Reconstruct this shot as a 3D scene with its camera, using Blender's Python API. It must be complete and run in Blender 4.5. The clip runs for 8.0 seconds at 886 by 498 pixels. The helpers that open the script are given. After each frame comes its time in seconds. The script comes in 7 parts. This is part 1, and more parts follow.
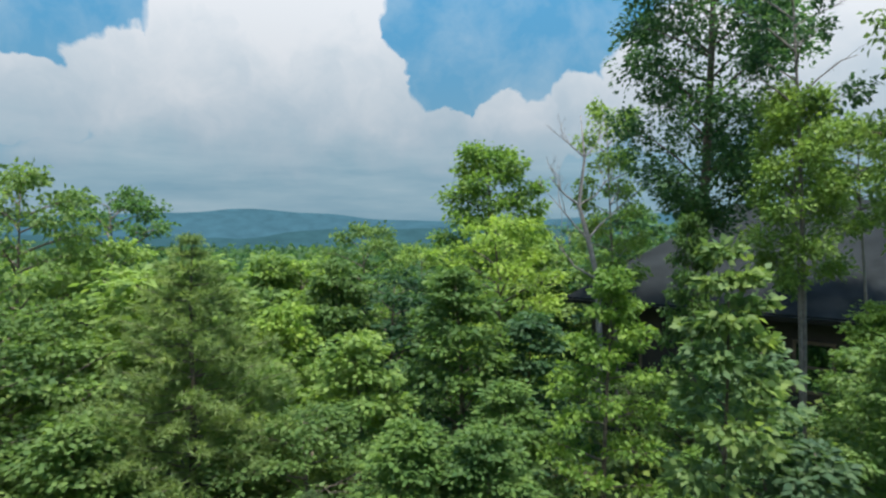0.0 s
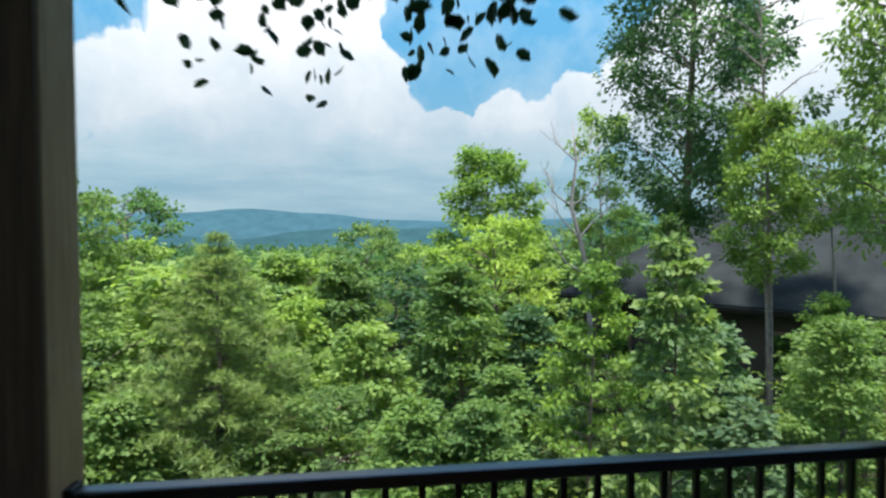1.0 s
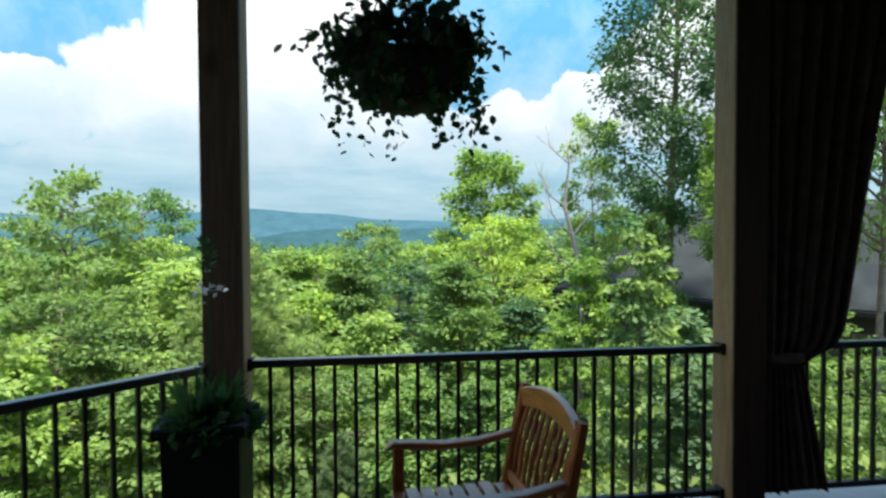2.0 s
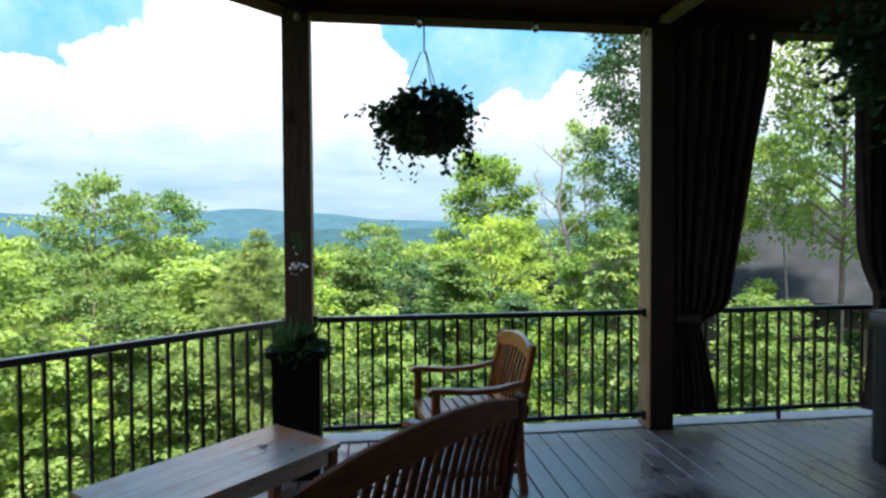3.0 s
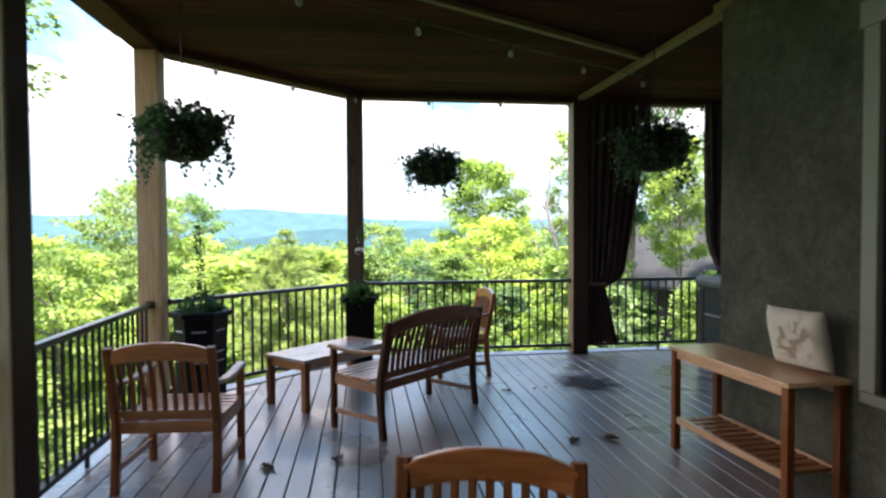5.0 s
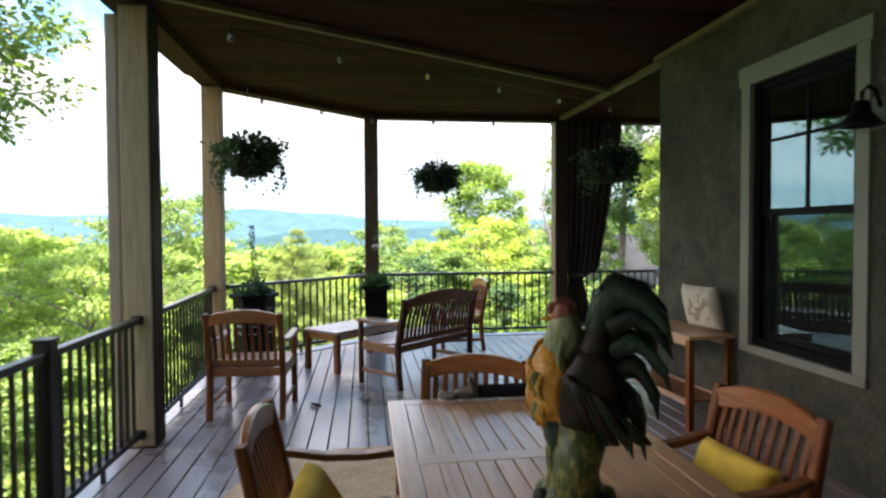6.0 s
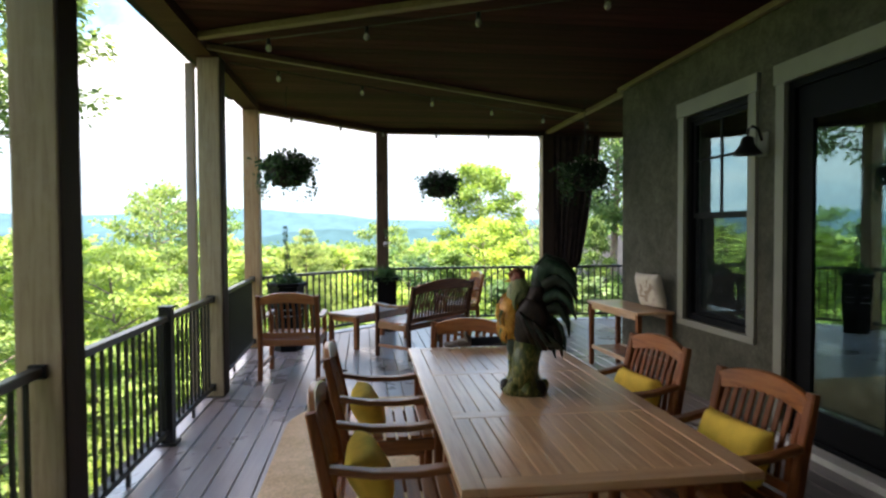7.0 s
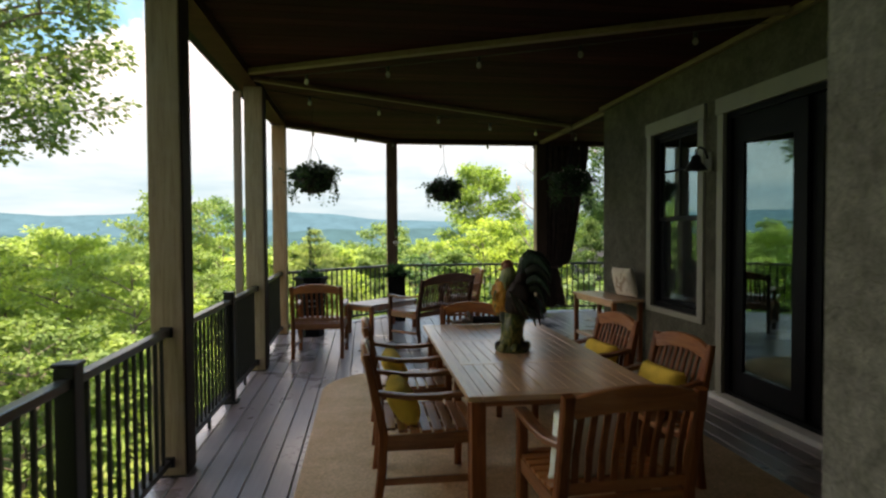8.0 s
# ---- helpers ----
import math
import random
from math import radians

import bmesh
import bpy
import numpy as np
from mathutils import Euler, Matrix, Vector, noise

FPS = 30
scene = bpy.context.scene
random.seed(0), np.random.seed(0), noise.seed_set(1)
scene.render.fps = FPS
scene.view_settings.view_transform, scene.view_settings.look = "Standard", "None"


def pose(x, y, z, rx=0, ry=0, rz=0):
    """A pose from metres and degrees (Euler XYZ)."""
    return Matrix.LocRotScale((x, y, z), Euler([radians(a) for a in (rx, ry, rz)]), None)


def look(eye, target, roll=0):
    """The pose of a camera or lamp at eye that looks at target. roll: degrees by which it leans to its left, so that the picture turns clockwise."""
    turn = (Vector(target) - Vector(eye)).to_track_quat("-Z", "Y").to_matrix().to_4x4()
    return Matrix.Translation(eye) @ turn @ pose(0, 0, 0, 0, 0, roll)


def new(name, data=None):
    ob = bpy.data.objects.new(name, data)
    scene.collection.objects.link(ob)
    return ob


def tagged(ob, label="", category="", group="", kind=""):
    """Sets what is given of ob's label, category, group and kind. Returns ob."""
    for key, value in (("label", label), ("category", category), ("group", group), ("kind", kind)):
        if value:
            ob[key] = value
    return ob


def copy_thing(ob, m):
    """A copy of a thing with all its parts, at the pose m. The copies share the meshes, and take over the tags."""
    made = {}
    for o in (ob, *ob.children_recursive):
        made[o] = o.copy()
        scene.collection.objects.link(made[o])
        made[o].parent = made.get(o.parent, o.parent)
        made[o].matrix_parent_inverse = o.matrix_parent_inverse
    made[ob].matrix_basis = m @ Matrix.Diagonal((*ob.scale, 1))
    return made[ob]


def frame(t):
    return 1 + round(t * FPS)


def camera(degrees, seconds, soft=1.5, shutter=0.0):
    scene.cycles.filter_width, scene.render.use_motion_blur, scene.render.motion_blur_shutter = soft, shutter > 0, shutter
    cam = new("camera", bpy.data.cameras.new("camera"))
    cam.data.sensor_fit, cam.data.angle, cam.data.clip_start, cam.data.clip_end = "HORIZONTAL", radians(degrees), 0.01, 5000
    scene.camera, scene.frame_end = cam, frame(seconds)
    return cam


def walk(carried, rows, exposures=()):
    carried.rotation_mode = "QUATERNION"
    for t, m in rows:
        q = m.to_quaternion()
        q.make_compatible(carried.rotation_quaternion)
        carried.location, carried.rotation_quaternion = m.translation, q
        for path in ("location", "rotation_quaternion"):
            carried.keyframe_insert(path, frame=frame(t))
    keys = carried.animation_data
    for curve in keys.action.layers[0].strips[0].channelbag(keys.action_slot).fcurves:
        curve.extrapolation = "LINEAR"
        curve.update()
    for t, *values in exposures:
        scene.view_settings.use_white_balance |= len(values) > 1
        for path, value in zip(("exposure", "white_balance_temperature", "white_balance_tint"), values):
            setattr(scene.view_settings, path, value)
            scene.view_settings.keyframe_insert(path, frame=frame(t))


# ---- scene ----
cam = camera(73.0, 8.0, soft=2.4, shutter=0.4)
# seconds, eye, yaw, pitch, roll
ROWS = [
    (0.0, 0.046, 0.319, 1.674, -7.46, -1.70, -0.30),
    (0.5, -0.055, -0.368, 1.657, -7.46, -1.70, -0.30),
    (1.0, -0.156, -1.056, 1.642, -7.46, -1.70, -0.30),
    (2.5, -0.483, -3.139, 1.574, -7.46, -1.70, -0.30),
    (3.0, -0.585, -3.830, 1.573, -7.46, -1.70, -0.30),
    (3.5, -0.675, -4.526, 1.580, -7.46, -1.70, -0.30),
    (4.0, -0.769, -5.215, 1.560, -7.46, -1.70, -0.30),
    (4.5, -0.858, -5.918, 1.555, -7.46, -1.70, -0.30),
    (6.0, -1.164, -7.949, 1.541, -7.46, -1.70, -0.30),
    (6.5, -1.257, -8.605, 1.541, -7.46, -1.70, -0.30),
    (7.0, -1.355, -9.214, 1.535, -7.46, -1.70, -0.30),
    (7.5, -1.469, -9.779, 1.537, -7.46, -1.70, -0.30),
    (8.0, -1.563, -10.284, 1.543, -7.46, -1.70, -0.30),
]
walk(cam, [(t, pose(x, y, z, 90 + pitch, 0, yaw) @ pose(0, 0, 0, 0, 0, roll)) for t, x, y, z, yaw, pitch, roll in ROWS],
     exposures=[(0.0, 1.2, 6150, 10), (0.5, 1.36, 6150, 10), (1.0, 1.68, 6250, 10), (2.0, 2.0, 6400, 10), (2.5, 2.1, 6450, 12), (3.5, 2.65, 6600, 22), (4.5, 3.18, 6850, 27), (6.0, 3.31, 7150, 28),
                (7.0, 3.36, 7250, 28), (7.4, 3.33, 7250, 27), (7.7, 3.02, 7400, 26), (8.0, 2.55, 8100, 26)])

# ---- sky and sun ----
SUN_ELEV, SUN_ROT = 77.0, 174.0
SKY_BASE, SUN_GLOW = 0.205, 1.0
world = bpy.data.worlds.new("sky")
scene.world = world
world.use_nodes = True
wn = world.node_tree.nodes
sky = wn.new("ShaderNodeTexSky")
sky.sky_type = "NISHITA"
sky.sun_disc = False
sky.sun_elevation, sky.sun_rotation = radians(SUN_ELEV), radians(SUN_ROT)
wn["Background"].inputs["Strength"].default_value = 0.15
world.node_tree.links.new(sky.outputs["Color"], wn["Background"].inputs["Color"])

sun = new("sun", bpy.data.lights.new("sun", "SUN"))
sun.data.energy, sun.data.angle, sun.data.color = 3.7, radians(8.0), (1.0, 0.95, 0.86)
to_sun = Vector((math.sin(radians(SUN_ROT)) * math.cos(radians(SUN_ELEV)), math.cos(radians(SUN_ROT)) * math.cos(radians(SUN_ELEV)), math.sin(radians(SUN_ELEV))))
sun.matrix_world = look((0, 0, 60), Vector((0, 0, 60)) - to_sun)


# ---- materials ----
class Mat:
    """A node material with a Principled shader, built step by step."""

    def __init__(self, name, rough=0.6, metal=0.0, spec=0.5):
        self.m = bpy.data.materials.new(name)
        self.m.use_nodes = True
        self.n, self.l = self.m.node_tree.nodes, self.m.node_tree.links
        self.p = self.n["Principled BSDF"]
        self.p.inputs["Roughness"].default_value = rough
        self.p.inputs["Metallic"].default_value = metal
        self.p.inputs["Specular IOR Level"].default_value = spec

    def node(self, kind, **values):
        nd = self.n.new(kind)
        for k, v in values.items():
            nd.inputs[k].default_value = v
        return nd

    def coords(self, scale=(1, 1, 1), shift=True):
        tc = self.n.new("ShaderNodeTexCoord")
        mp = self.n.new("ShaderNodeMapping")
        mp.inputs["Scale"].default_value = scale
        self.l.new(tc.outputs["Object"], mp.inputs["Vector"])
        if shift:
            info = self.n.new("ShaderNodeObjectInfo")
            mul = self.n.new("ShaderNodeMath")
            mul.operation = "MULTIPLY"
            mul.inputs[1].default_value = 37.0
            self.l.new(info.outputs["Random"], mul.inputs[0])
            comb = self.n.new("ShaderNodeCombineXYZ")
            for ax in "XYZ":
                self.l.new(mul.outputs[0], comb.inputs[ax])
            self.l.new(comb.outputs[0], mp.inputs["Location"])
        return mp.outputs["Vector"]

    def noise(self, vec, scale, detail=4.0, rough=0.55, distort=0.0):
        nd = self.n.new("ShaderNodeTexNoise")
        nd.inputs["Scale"].default_value, nd.inputs["Detail"].default_value = scale, detail
        nd.inputs["Roughness"].default_value, nd.inputs["Distortion"].default_value = rough, distort
        self.l.new(vec, nd.inputs["Vector"])
        return nd.outputs["Fac"]

    def ramp(self, fac, stops):
        nd = self.n.new("ShaderNodeValToRGB")
        e = nd.color_ramp.elements
        while len(e) < len(stops):
            e.new(0.5)
        for k, (pos, col) in zip(e, stops):
            k.position, k.color = pos, (*col, 1.0)
        self.l.new(fac, nd.inputs["Fac"])
        return nd.outputs["Color"]

    def mix(self, fac, a, b, blend="MIX"):
        nd = self.n.new("ShaderNodeMix")
        nd.data_type, nd.blend_type = "RGBA", blend
        for key, val in (("Factor", fac), ("A", a), ("B", b)):
            sock = next(s for s in nd.inputs if s.name == key and s.enabled)
            if isinstance(val, (int, float)):
                sock.default_value = val
            elif isinstance(val, tuple):
                sock.default_value = (*val, 1.0)
            else:
                self.l.new(val, sock)
        return next(s for s in nd.outputs if s.enabled)

    def math(self, op, a, b=0.0, clamp=False):
        nd = self.n.new("ShaderNodeMath")
        nd.operation, nd.use_clamp = op, clamp
        for k, val in enumerate((a, b)):
            if isinstance(val, (int, float)):
                nd.inputs[k].default_value = val
            else:
                self.l.new(val, nd.inputs[k])
        return nd.outputs[0]

    def random(self):
        return self.n.new("ShaderNodeObjectInfo").outputs["Random"]

    def island(self):
        return self.n.new("ShaderNodeNewGeometry").outputs["Random Per Island"]

    def color(self, sock):
        self.l.new(sock, self.p.inputs["Base Color"])
        return self

    def rough(self, fac, lo, hi):
        nd = self.n.new("ShaderNodeMapRange")
        nd.inputs["To Min"].default_value, nd.inputs["To Max"].default_value = lo, hi
        self.l.new(fac, nd.inputs["Value"])
        self.l.new(nd.outputs[0], self.p.inputs["Roughness"])
        return self

    def bump(self, fac, strength=0.3, dist=0.01):
        nd = self.n.new("ShaderNodeBump")
        nd.inputs["Strength"].default_value, nd.inputs["Distance"].default_value = strength, dist
        self.l.new(fac, nd.inputs["Height"])
        self.l.new(nd.outputs[0], self.p.inputs["Normal"])
        return self


def wood(name, dark, mid, light, along="Z", rough=(0.4, 0.65), spec=0.4, grain=1.0, grey=None, knots=False):
    """Stained wood, its grain along one axis, darker and lighter from piece to piece."""
    a = Mat(name, spec=spec)
    sc = {"X": (0.9, 14, 14), "Y": (14, 0.9, 14), "Z": (14, 14, 0.9)}[along]
    v = a.coords(sc)
    g = a.noise(v, 3.0 * grain, 6, 0.6, 0.6)
    base = a.ramp(g, [(0.25, dark), (0.5, mid), (0.78, light)])
    blotch = a.noise(a.coords((1, 1, 1)), 2.3, 3)
    base = a.mix(a.math("MULTIPLY", a.math("SUBTRACT", blotch, 0.35, True), 1.2, True), base, a.mix(0.5, base, dark))
    if knots:
        k = a.n.new("ShaderNodeTexVoronoi")
        k.inputs["Scale"].default_value = 2.2
        a.l.new(a.coords((1, 1, 0.55)), k.inputs["Vector"])
        kn = a.ramp(k.outputs["Distance"], [(0.03, (1, 1, 1)), (0.11, (0, 0, 0))])
        base = a.mix(kn, base, tuple(c * 0.45 for c in dark))
    if grey:
        wear = a.ramp(a.noise(a.coords((1, 1, 1)), 5.0, 6, 0.7), [(0.5, (0, 0, 0)), (0.68, (1, 1, 1))])
        base = a.mix(a.math("MULTIPLY", wear, 0.35), base, grey)
    tone = a.ramp(a.random(), [(0.0, (0.78, 0.78, 0.78)), (1.0, (1.1, 1.08, 1.05))])
    a.color(a.mix(1.0, base, tone, "MULTIPLY")).rough(g, *rough).bump(g, 0.25, 0.004)
    return a.m


def plain(name, col, rough=0.5, metal=0.0, vary=0.25, scale=6.0, bump=0.1, spec=0.5):
    a = Mat(name, rough, metal, spec)
    v = a.coords()
    f = a.noise(v, scale, 5)
    fine = a.noise(v, scale * 14, 3)
    dark = tuple(c * (1 - vary) for c in col)
    lite = tuple(min(1.0, c * (1 + vary)) for c in col)
    a.color(a.ramp(f, [(0.3, dark), (0.7, lite)])).rough(fine, max(0.02, rough - 0.08), min(1.0, rough + 0.1))
    if bump:
        a.bump(fine, bump, 0.003)
    return a.m


TEAK = wood("teak", (0.17, 0.05, 0.012), (0.36, 0.115, 0.028), (0.51, 0.195, 0.06), "X", (0.3, 0.46), 0.5, grey=(0.38, 0.19, 0.085))
# bench copy of the teak, darkened in colour for its unlit back
TEAK_BENCH_SHADE = wood("shaded_teak", (0.065, 0.02, 0.006), (0.135, 0.043, 0.012), (0.21, 0.077, 0.025), "X", (0.55, 0.7), 0.25, grey=(0.22, 0.11, 0.055))
# uprights coloured darker than the flat teak, as they catch less light
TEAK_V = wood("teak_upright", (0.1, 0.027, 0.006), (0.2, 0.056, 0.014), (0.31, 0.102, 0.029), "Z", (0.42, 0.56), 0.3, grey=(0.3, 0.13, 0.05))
# the same shade put into the bench's upright teak
TEAK_SHADE = wood("shaded_teak_upright", (0.028, 0.008, 0.0025), (0.056, 0.016, 0.005), (0.095, 0.031, 0.01), "Z", (0.5, 0.65), 0.2, grey=(0.14, 0.06, 0.024))
# TEAK_Y and TEAK_X: table teak lightened for the sky's sheen on flat tops
TEAK_Y = wood("lit_teak_long", (0.43, 0.215, 0.1), (0.66, 0.38, 0.2), (0.76, 0.49, 0.285), "Y", (0.26, 0.42), 0.8, grey=(0.47, 0.34, 0.23))
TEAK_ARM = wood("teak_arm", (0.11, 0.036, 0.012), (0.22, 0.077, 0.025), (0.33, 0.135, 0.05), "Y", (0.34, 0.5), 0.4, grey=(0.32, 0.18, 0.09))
TEAK_X = wood("lit_teak_across", (0.42, 0.21, 0.1), (0.63, 0.36, 0.19), (0.73, 0.46, 0.27), "X", (0.26, 0.42), 0.8, grey=(0.47, 0.34, 0.23))


def weathered_teak():
    """Oiled teak gone silver-grey in patches, damp here and there."""
    a = Mat("weathered_teak", spec=0.6)
    g = a.noise(a.coords((14, 0.9, 14)), 3.0, 6, 0.6, 0.6)
    sound = a.ramp(g, [(0.25, (0.17, 0.056, 0.02)), (0.5, (0.35, 0.13, 0.05)), (0.78, (0.48, 0.22, 0.1))])
    silver = a.ramp(g, [(0.25, (0.19, 0.155, 0.135)), (0.55, (0.31, 0.265, 0.235)), (0.8, (0.42, 0.37, 0.335))])
    place = a.n.new("ShaderNodeNewGeometry").outputs["Position"]
    worn = a.ramp(a.noise(place, 3.2, 5, 0.62, 0.4), [(0.4, (0, 0, 0)), (0.56, (1, 1, 1))])
    tone = a.ramp(a.random(), [(0.0, (0.85, 0.85, 0.85)), (1.0, (1.1, 1.08, 1.05))])
    a.color(a.mix(1.0, a.mix(a.math("MULTIPLY", worn, 0.85), sound, silver), tone, "MULTIPLY")).rough(a.noise(place, 5.0, 4), 0.18, 0.5).bump(g, 0.3, 0.004)
    return a.m


TEAK_WET = weathered_teak()
for tk, coat in ((TEAK_X, 1.0), (TEAK_Y, 1.0), (TEAK_WET, 0.8), (TEAK, 0.65), (TEAK_BENCH_SHADE, 0.0), (TEAK_ARM, 0.5)):
    tk.node_tree.nodes["Principled BSDF"].inputs["Coat Weight"].default_value = coat
    tk.node_tree.nodes["Principled BSDF"].inputs["Coat Roughness"].default_value = 0.27
PINE = wood("pine_post", (0.19, 0.108, 0.054), (0.31, 0.193, 0.1), (0.4, 0.275, 0.16), "Z", (0.6, 0.8), 0.3, knots=True, grey=(0.38, 0.31, 0.23))
PINE_PALE = wood("pale_pine_post", (0.19, 0.142, 0.083), (0.31, 0.243, 0.148), (0.4, 0.33, 0.215), "Z", (0.6, 0.8), 0.3, knots=True, grey=(0.38, 0.33, 0.25))
BATTEN = wood("pine_batten", (0.11, 0.08, 0.047), (0.165, 0.125, 0.075), (0.21, 0.165, 0.1), "X", (0.5, 0.7), 0.3)
# brown of post B's added board, standing in for shade
SHADE_BROWN = wood("shade_brown_board", (0.05, 0.03, 0.02), (0.092, 0.057, 0.039), (0.145, 0.095, 0.068), "Z", (0.55, 0.75), 0.25, knots=True, grey=(0.12, 0.085, 0.065))
STAIN = wood("brown_stained_beam", (0.035, 0.013, 0.009), (0.058, 0.024, 0.017), (0.09, 0.042, 0.03), "X", (0.7, 0.85), 0.1)


def ceiling_material():
    a = Mat("red_brown_ceiling_boards", 0.8, spec=0.08)
    v = a.coords((0.7, 12, 12), False)
    g = a.noise(v, 3.0, 6, 0.6, 0.5)
    base = a.ramp(g, [(0.25, (0.019, 0.0047, 0.0062)), (0.55, (0.036, 0.0092, 0.0108)), (0.8, (0.06, 0.0175, 0.019))])
    tone = a.ramp(a.island(), [(0.0, (0.5, 0.5, 0.5)), (1.0, (1.4, 1.3, 1.25))])
    a.color(a.mix(1.0, base, tone, "MULTIPLY")).bump(g, 0.2, 0.004)
    return a.m


def deck_material():
    a = Mat("grey_brown_deck_board", 0.35, spec=1.0)
    a.p.inputs["Coat Roughness"].default_value = 0.28
    v = a.coords((16, 0.8, 16))
    place = a.n.new("ShaderNodeNewGeometry").outputs["Position"]
    g = a.noise(v, 3.0, 6, 0.6, 0.4)
    wet = a.noise(place, 1.1, 5, 0.62, 0.5)
    base = a.ramp(g, [(0.25, (0.165, 0.137, 0.132)), (0.55, (0.215, 0.182, 0.175)), (0.8, (0.265, 0.228, 0.218))])
    tone = a.ramp(a.random(), [(0.0, (0.84, 0.84, 0.84)), (1.0, (1.12, 1.1, 1.08))])
    base = a.mix(1.0, base, tone, "MULTIPLY")
    damp = a.ramp(wet, [(0.46, (0, 0, 0)), (0.62, (1, 1, 1))])
    base = a.mix(a.math("MULTIPLY", damp, 0.35), base, a.mix(1.0, base, (0.55, 0.53, 0.52), "MULTIPLY"))
    # one dark matte patch with a ragged edge
    sub = a.n.new("ShaderNodeVectorMath")
    sub.operation = "SUBTRACT"
    sub.inputs[1].default_value = (1.28, -0.80, 0)
    a.l.new(place, sub.inputs[0])
    scl = a.n.new("ShaderNodeVectorMath")
    scl.operation = "MULTIPLY"
    scl.inputs[1].default_value = (1.0, 0.75, 0)
    a.l.new(sub.outputs[0], scl.inputs[0])
    ln = a.n.new("ShaderNodeVectorMath")
    ln.operation = "LENGTH"
    a.l.new(scl.outputs[0], ln.inputs[0])
    ragged = a.math("ADD", ln.outputs["Value"], a.math("MULTIPLY", a.math("SUBTRACT", a.noise(place, 6.0, 5, 0.65), 0.5), 0.45))
    dark_patch = a.ramp(ragged, [(0.17, (1, 1, 1)), (0.40, (0, 0, 0))])
    a.color(a.mix(a.math("MULTIPLY", dark_patch, 0.92), base, (0.02, 0.015, 0.014)))
    nd = a.n.new("ShaderNodeMapRange")
    nd.inputs["To Min"].default_value, nd.inputs["To Max"].default_value = 0.4, 0.24
    a.l.new(damp, nd.inputs["Value"])
    dull = a.mix(dark_patch, nd.outputs[0], (0.8, 0.8, 0.8))
    a.l.new(dull, a.p.inputs["Roughness"])
    a.l.new(a.mix(dark_patch, (0.35, 0.35, 0.35), (0.0, 0.0, 0.0)), a.p.inputs["Coat Weight"])
    a.l.new(a.mix(dark_patch, (1.0, 1.0, 1.0), (0.1, 0.1, 0.1)), a.p.inputs["Specular IOR Level"])
    a.bump(g, 0.18, 0.003)
    return a.m


def stucco_material():
    a = Mat("grey_green_stucco", 0.9, spec=0.2)
    v = a.coords((1, 1, 1), False)
    big = a.noise(v, 1.6, 5, 0.6)
    fine = a.noise(v, 30.0, 6, 0.75)
    base = a.ramp(big, [(0.3, (0.0701, 0.0701, 0.052)), (0.7, (0.138, 0.132, 0.102))])
    patch = a.ramp(a.noise(v, 7.0, 5, 0.7), [(0.35, (0.8, 0.81, 0.8)), (0.65, (1.14, 1.13, 1.12))])
    base = a.mix(1.0, base, patch, "MULTIPLY")
    spots = a.ramp(fine, [(0.35, (0.7, 0.7, 0.7)), (0.65, (1.18, 1.18, 1.16))])
    a.color(a.mix(1.0, base, spots, "MULTIPLY")).bump(fine, 1.0, 0.022)
    return a.m


# rough wall render, its paleness stands in for light from the west
def rough_render_material():
    a = Mat("lit_rough_render", 0.95, spec=0.15)
    v = a.coords((1, 1, 1), False)
    lump = a.noise(v, 11.0, 6, 0.72, 0.4)
    fine = a.noise(v, 55.0, 4, 0.7)
    base = a.ramp(lump, [(0.3, (0.15, 0.15, 0.125)), (0.55, (0.24, 0.24, 0.205)), (0.75, (0.33, 0.325, 0.285))])
    a.color(a.mix(1.0, base, a.ramp(fine, [(0.3, (0.75, 0.75, 0.74)), (0.7, (1.15, 1.15, 1.14))]), "MULTIPLY")).bump(lump, 1.0, 0.05)
    return a.m


def leaf_material(name, low, mid, high, gloss=0.6):
    """Leaves: diffuse with light shining through, from dark to yellow green leaf by leaf and tree by tree."""
    a = Mat(name, gloss, spec=0.25)
    base = a.ramp(a.island(), [(0.0, low), (0.5, mid), (1.0, high)])
    clump = a.ramp(a.noise(a.coords((1, 1, 1)), 0.7, 3), [(0.35, (0.72, 0.78, 0.8)), (0.65, (1.18, 1.12, 1.0))])
    base = a.mix(1.0, base, clump, "MULTIPLY")
    tree = a.ramp(a.random(), [(0.0, (0.58, 0.65, 0.67)), (0.45, (0.95, 0.97, 1)), (1.0, (1.27, 1.25, 0.85))])
    base = a.mix(1.0, base, tree, "MULTIPLY")
    a.color(base)
    tr = a.n.new("ShaderNodeBsdfTranslucent")
    a.l.new(a.mix(1.0, base, (1.18, 1.22, 0.72), "MULTIPLY"), tr.inputs["Color"])
    ms = a.n.new("ShaderNodeMixShader")
    ms.inputs[0].default_value = 0.5
    a.l.new(a.p.outputs[0], ms.inputs[1])
    a.l.new(tr.outputs[0], ms.inputs[2])
    a.l.new(ms.outputs[0], a.n["Material Output"].inputs["Surface"])
    return a.m


CEIL = ceiling_material()
DECK = deck_material()
STUCCO = stucco_material()
LIT_RENDER = rough_render_material()
BLACK = plain("black_powder_coat", (0.005, 0.005, 0.0055), 0.4, 0.0, 0.3, 5.0, 0.05, 0.38)
BLACK_SHEEN = plain("glossy_black_rail", (0.006, 0.006, 0.0065), 0.3, 0.0, 0.3, 5.0, 0.05, 0.9)
BLACK_PLASTIC = plain("black_planter_resin", (0.005, 0.005, 0.006), 0.5, 0.0, 0.4, 4.0, 0.08, 0.12)
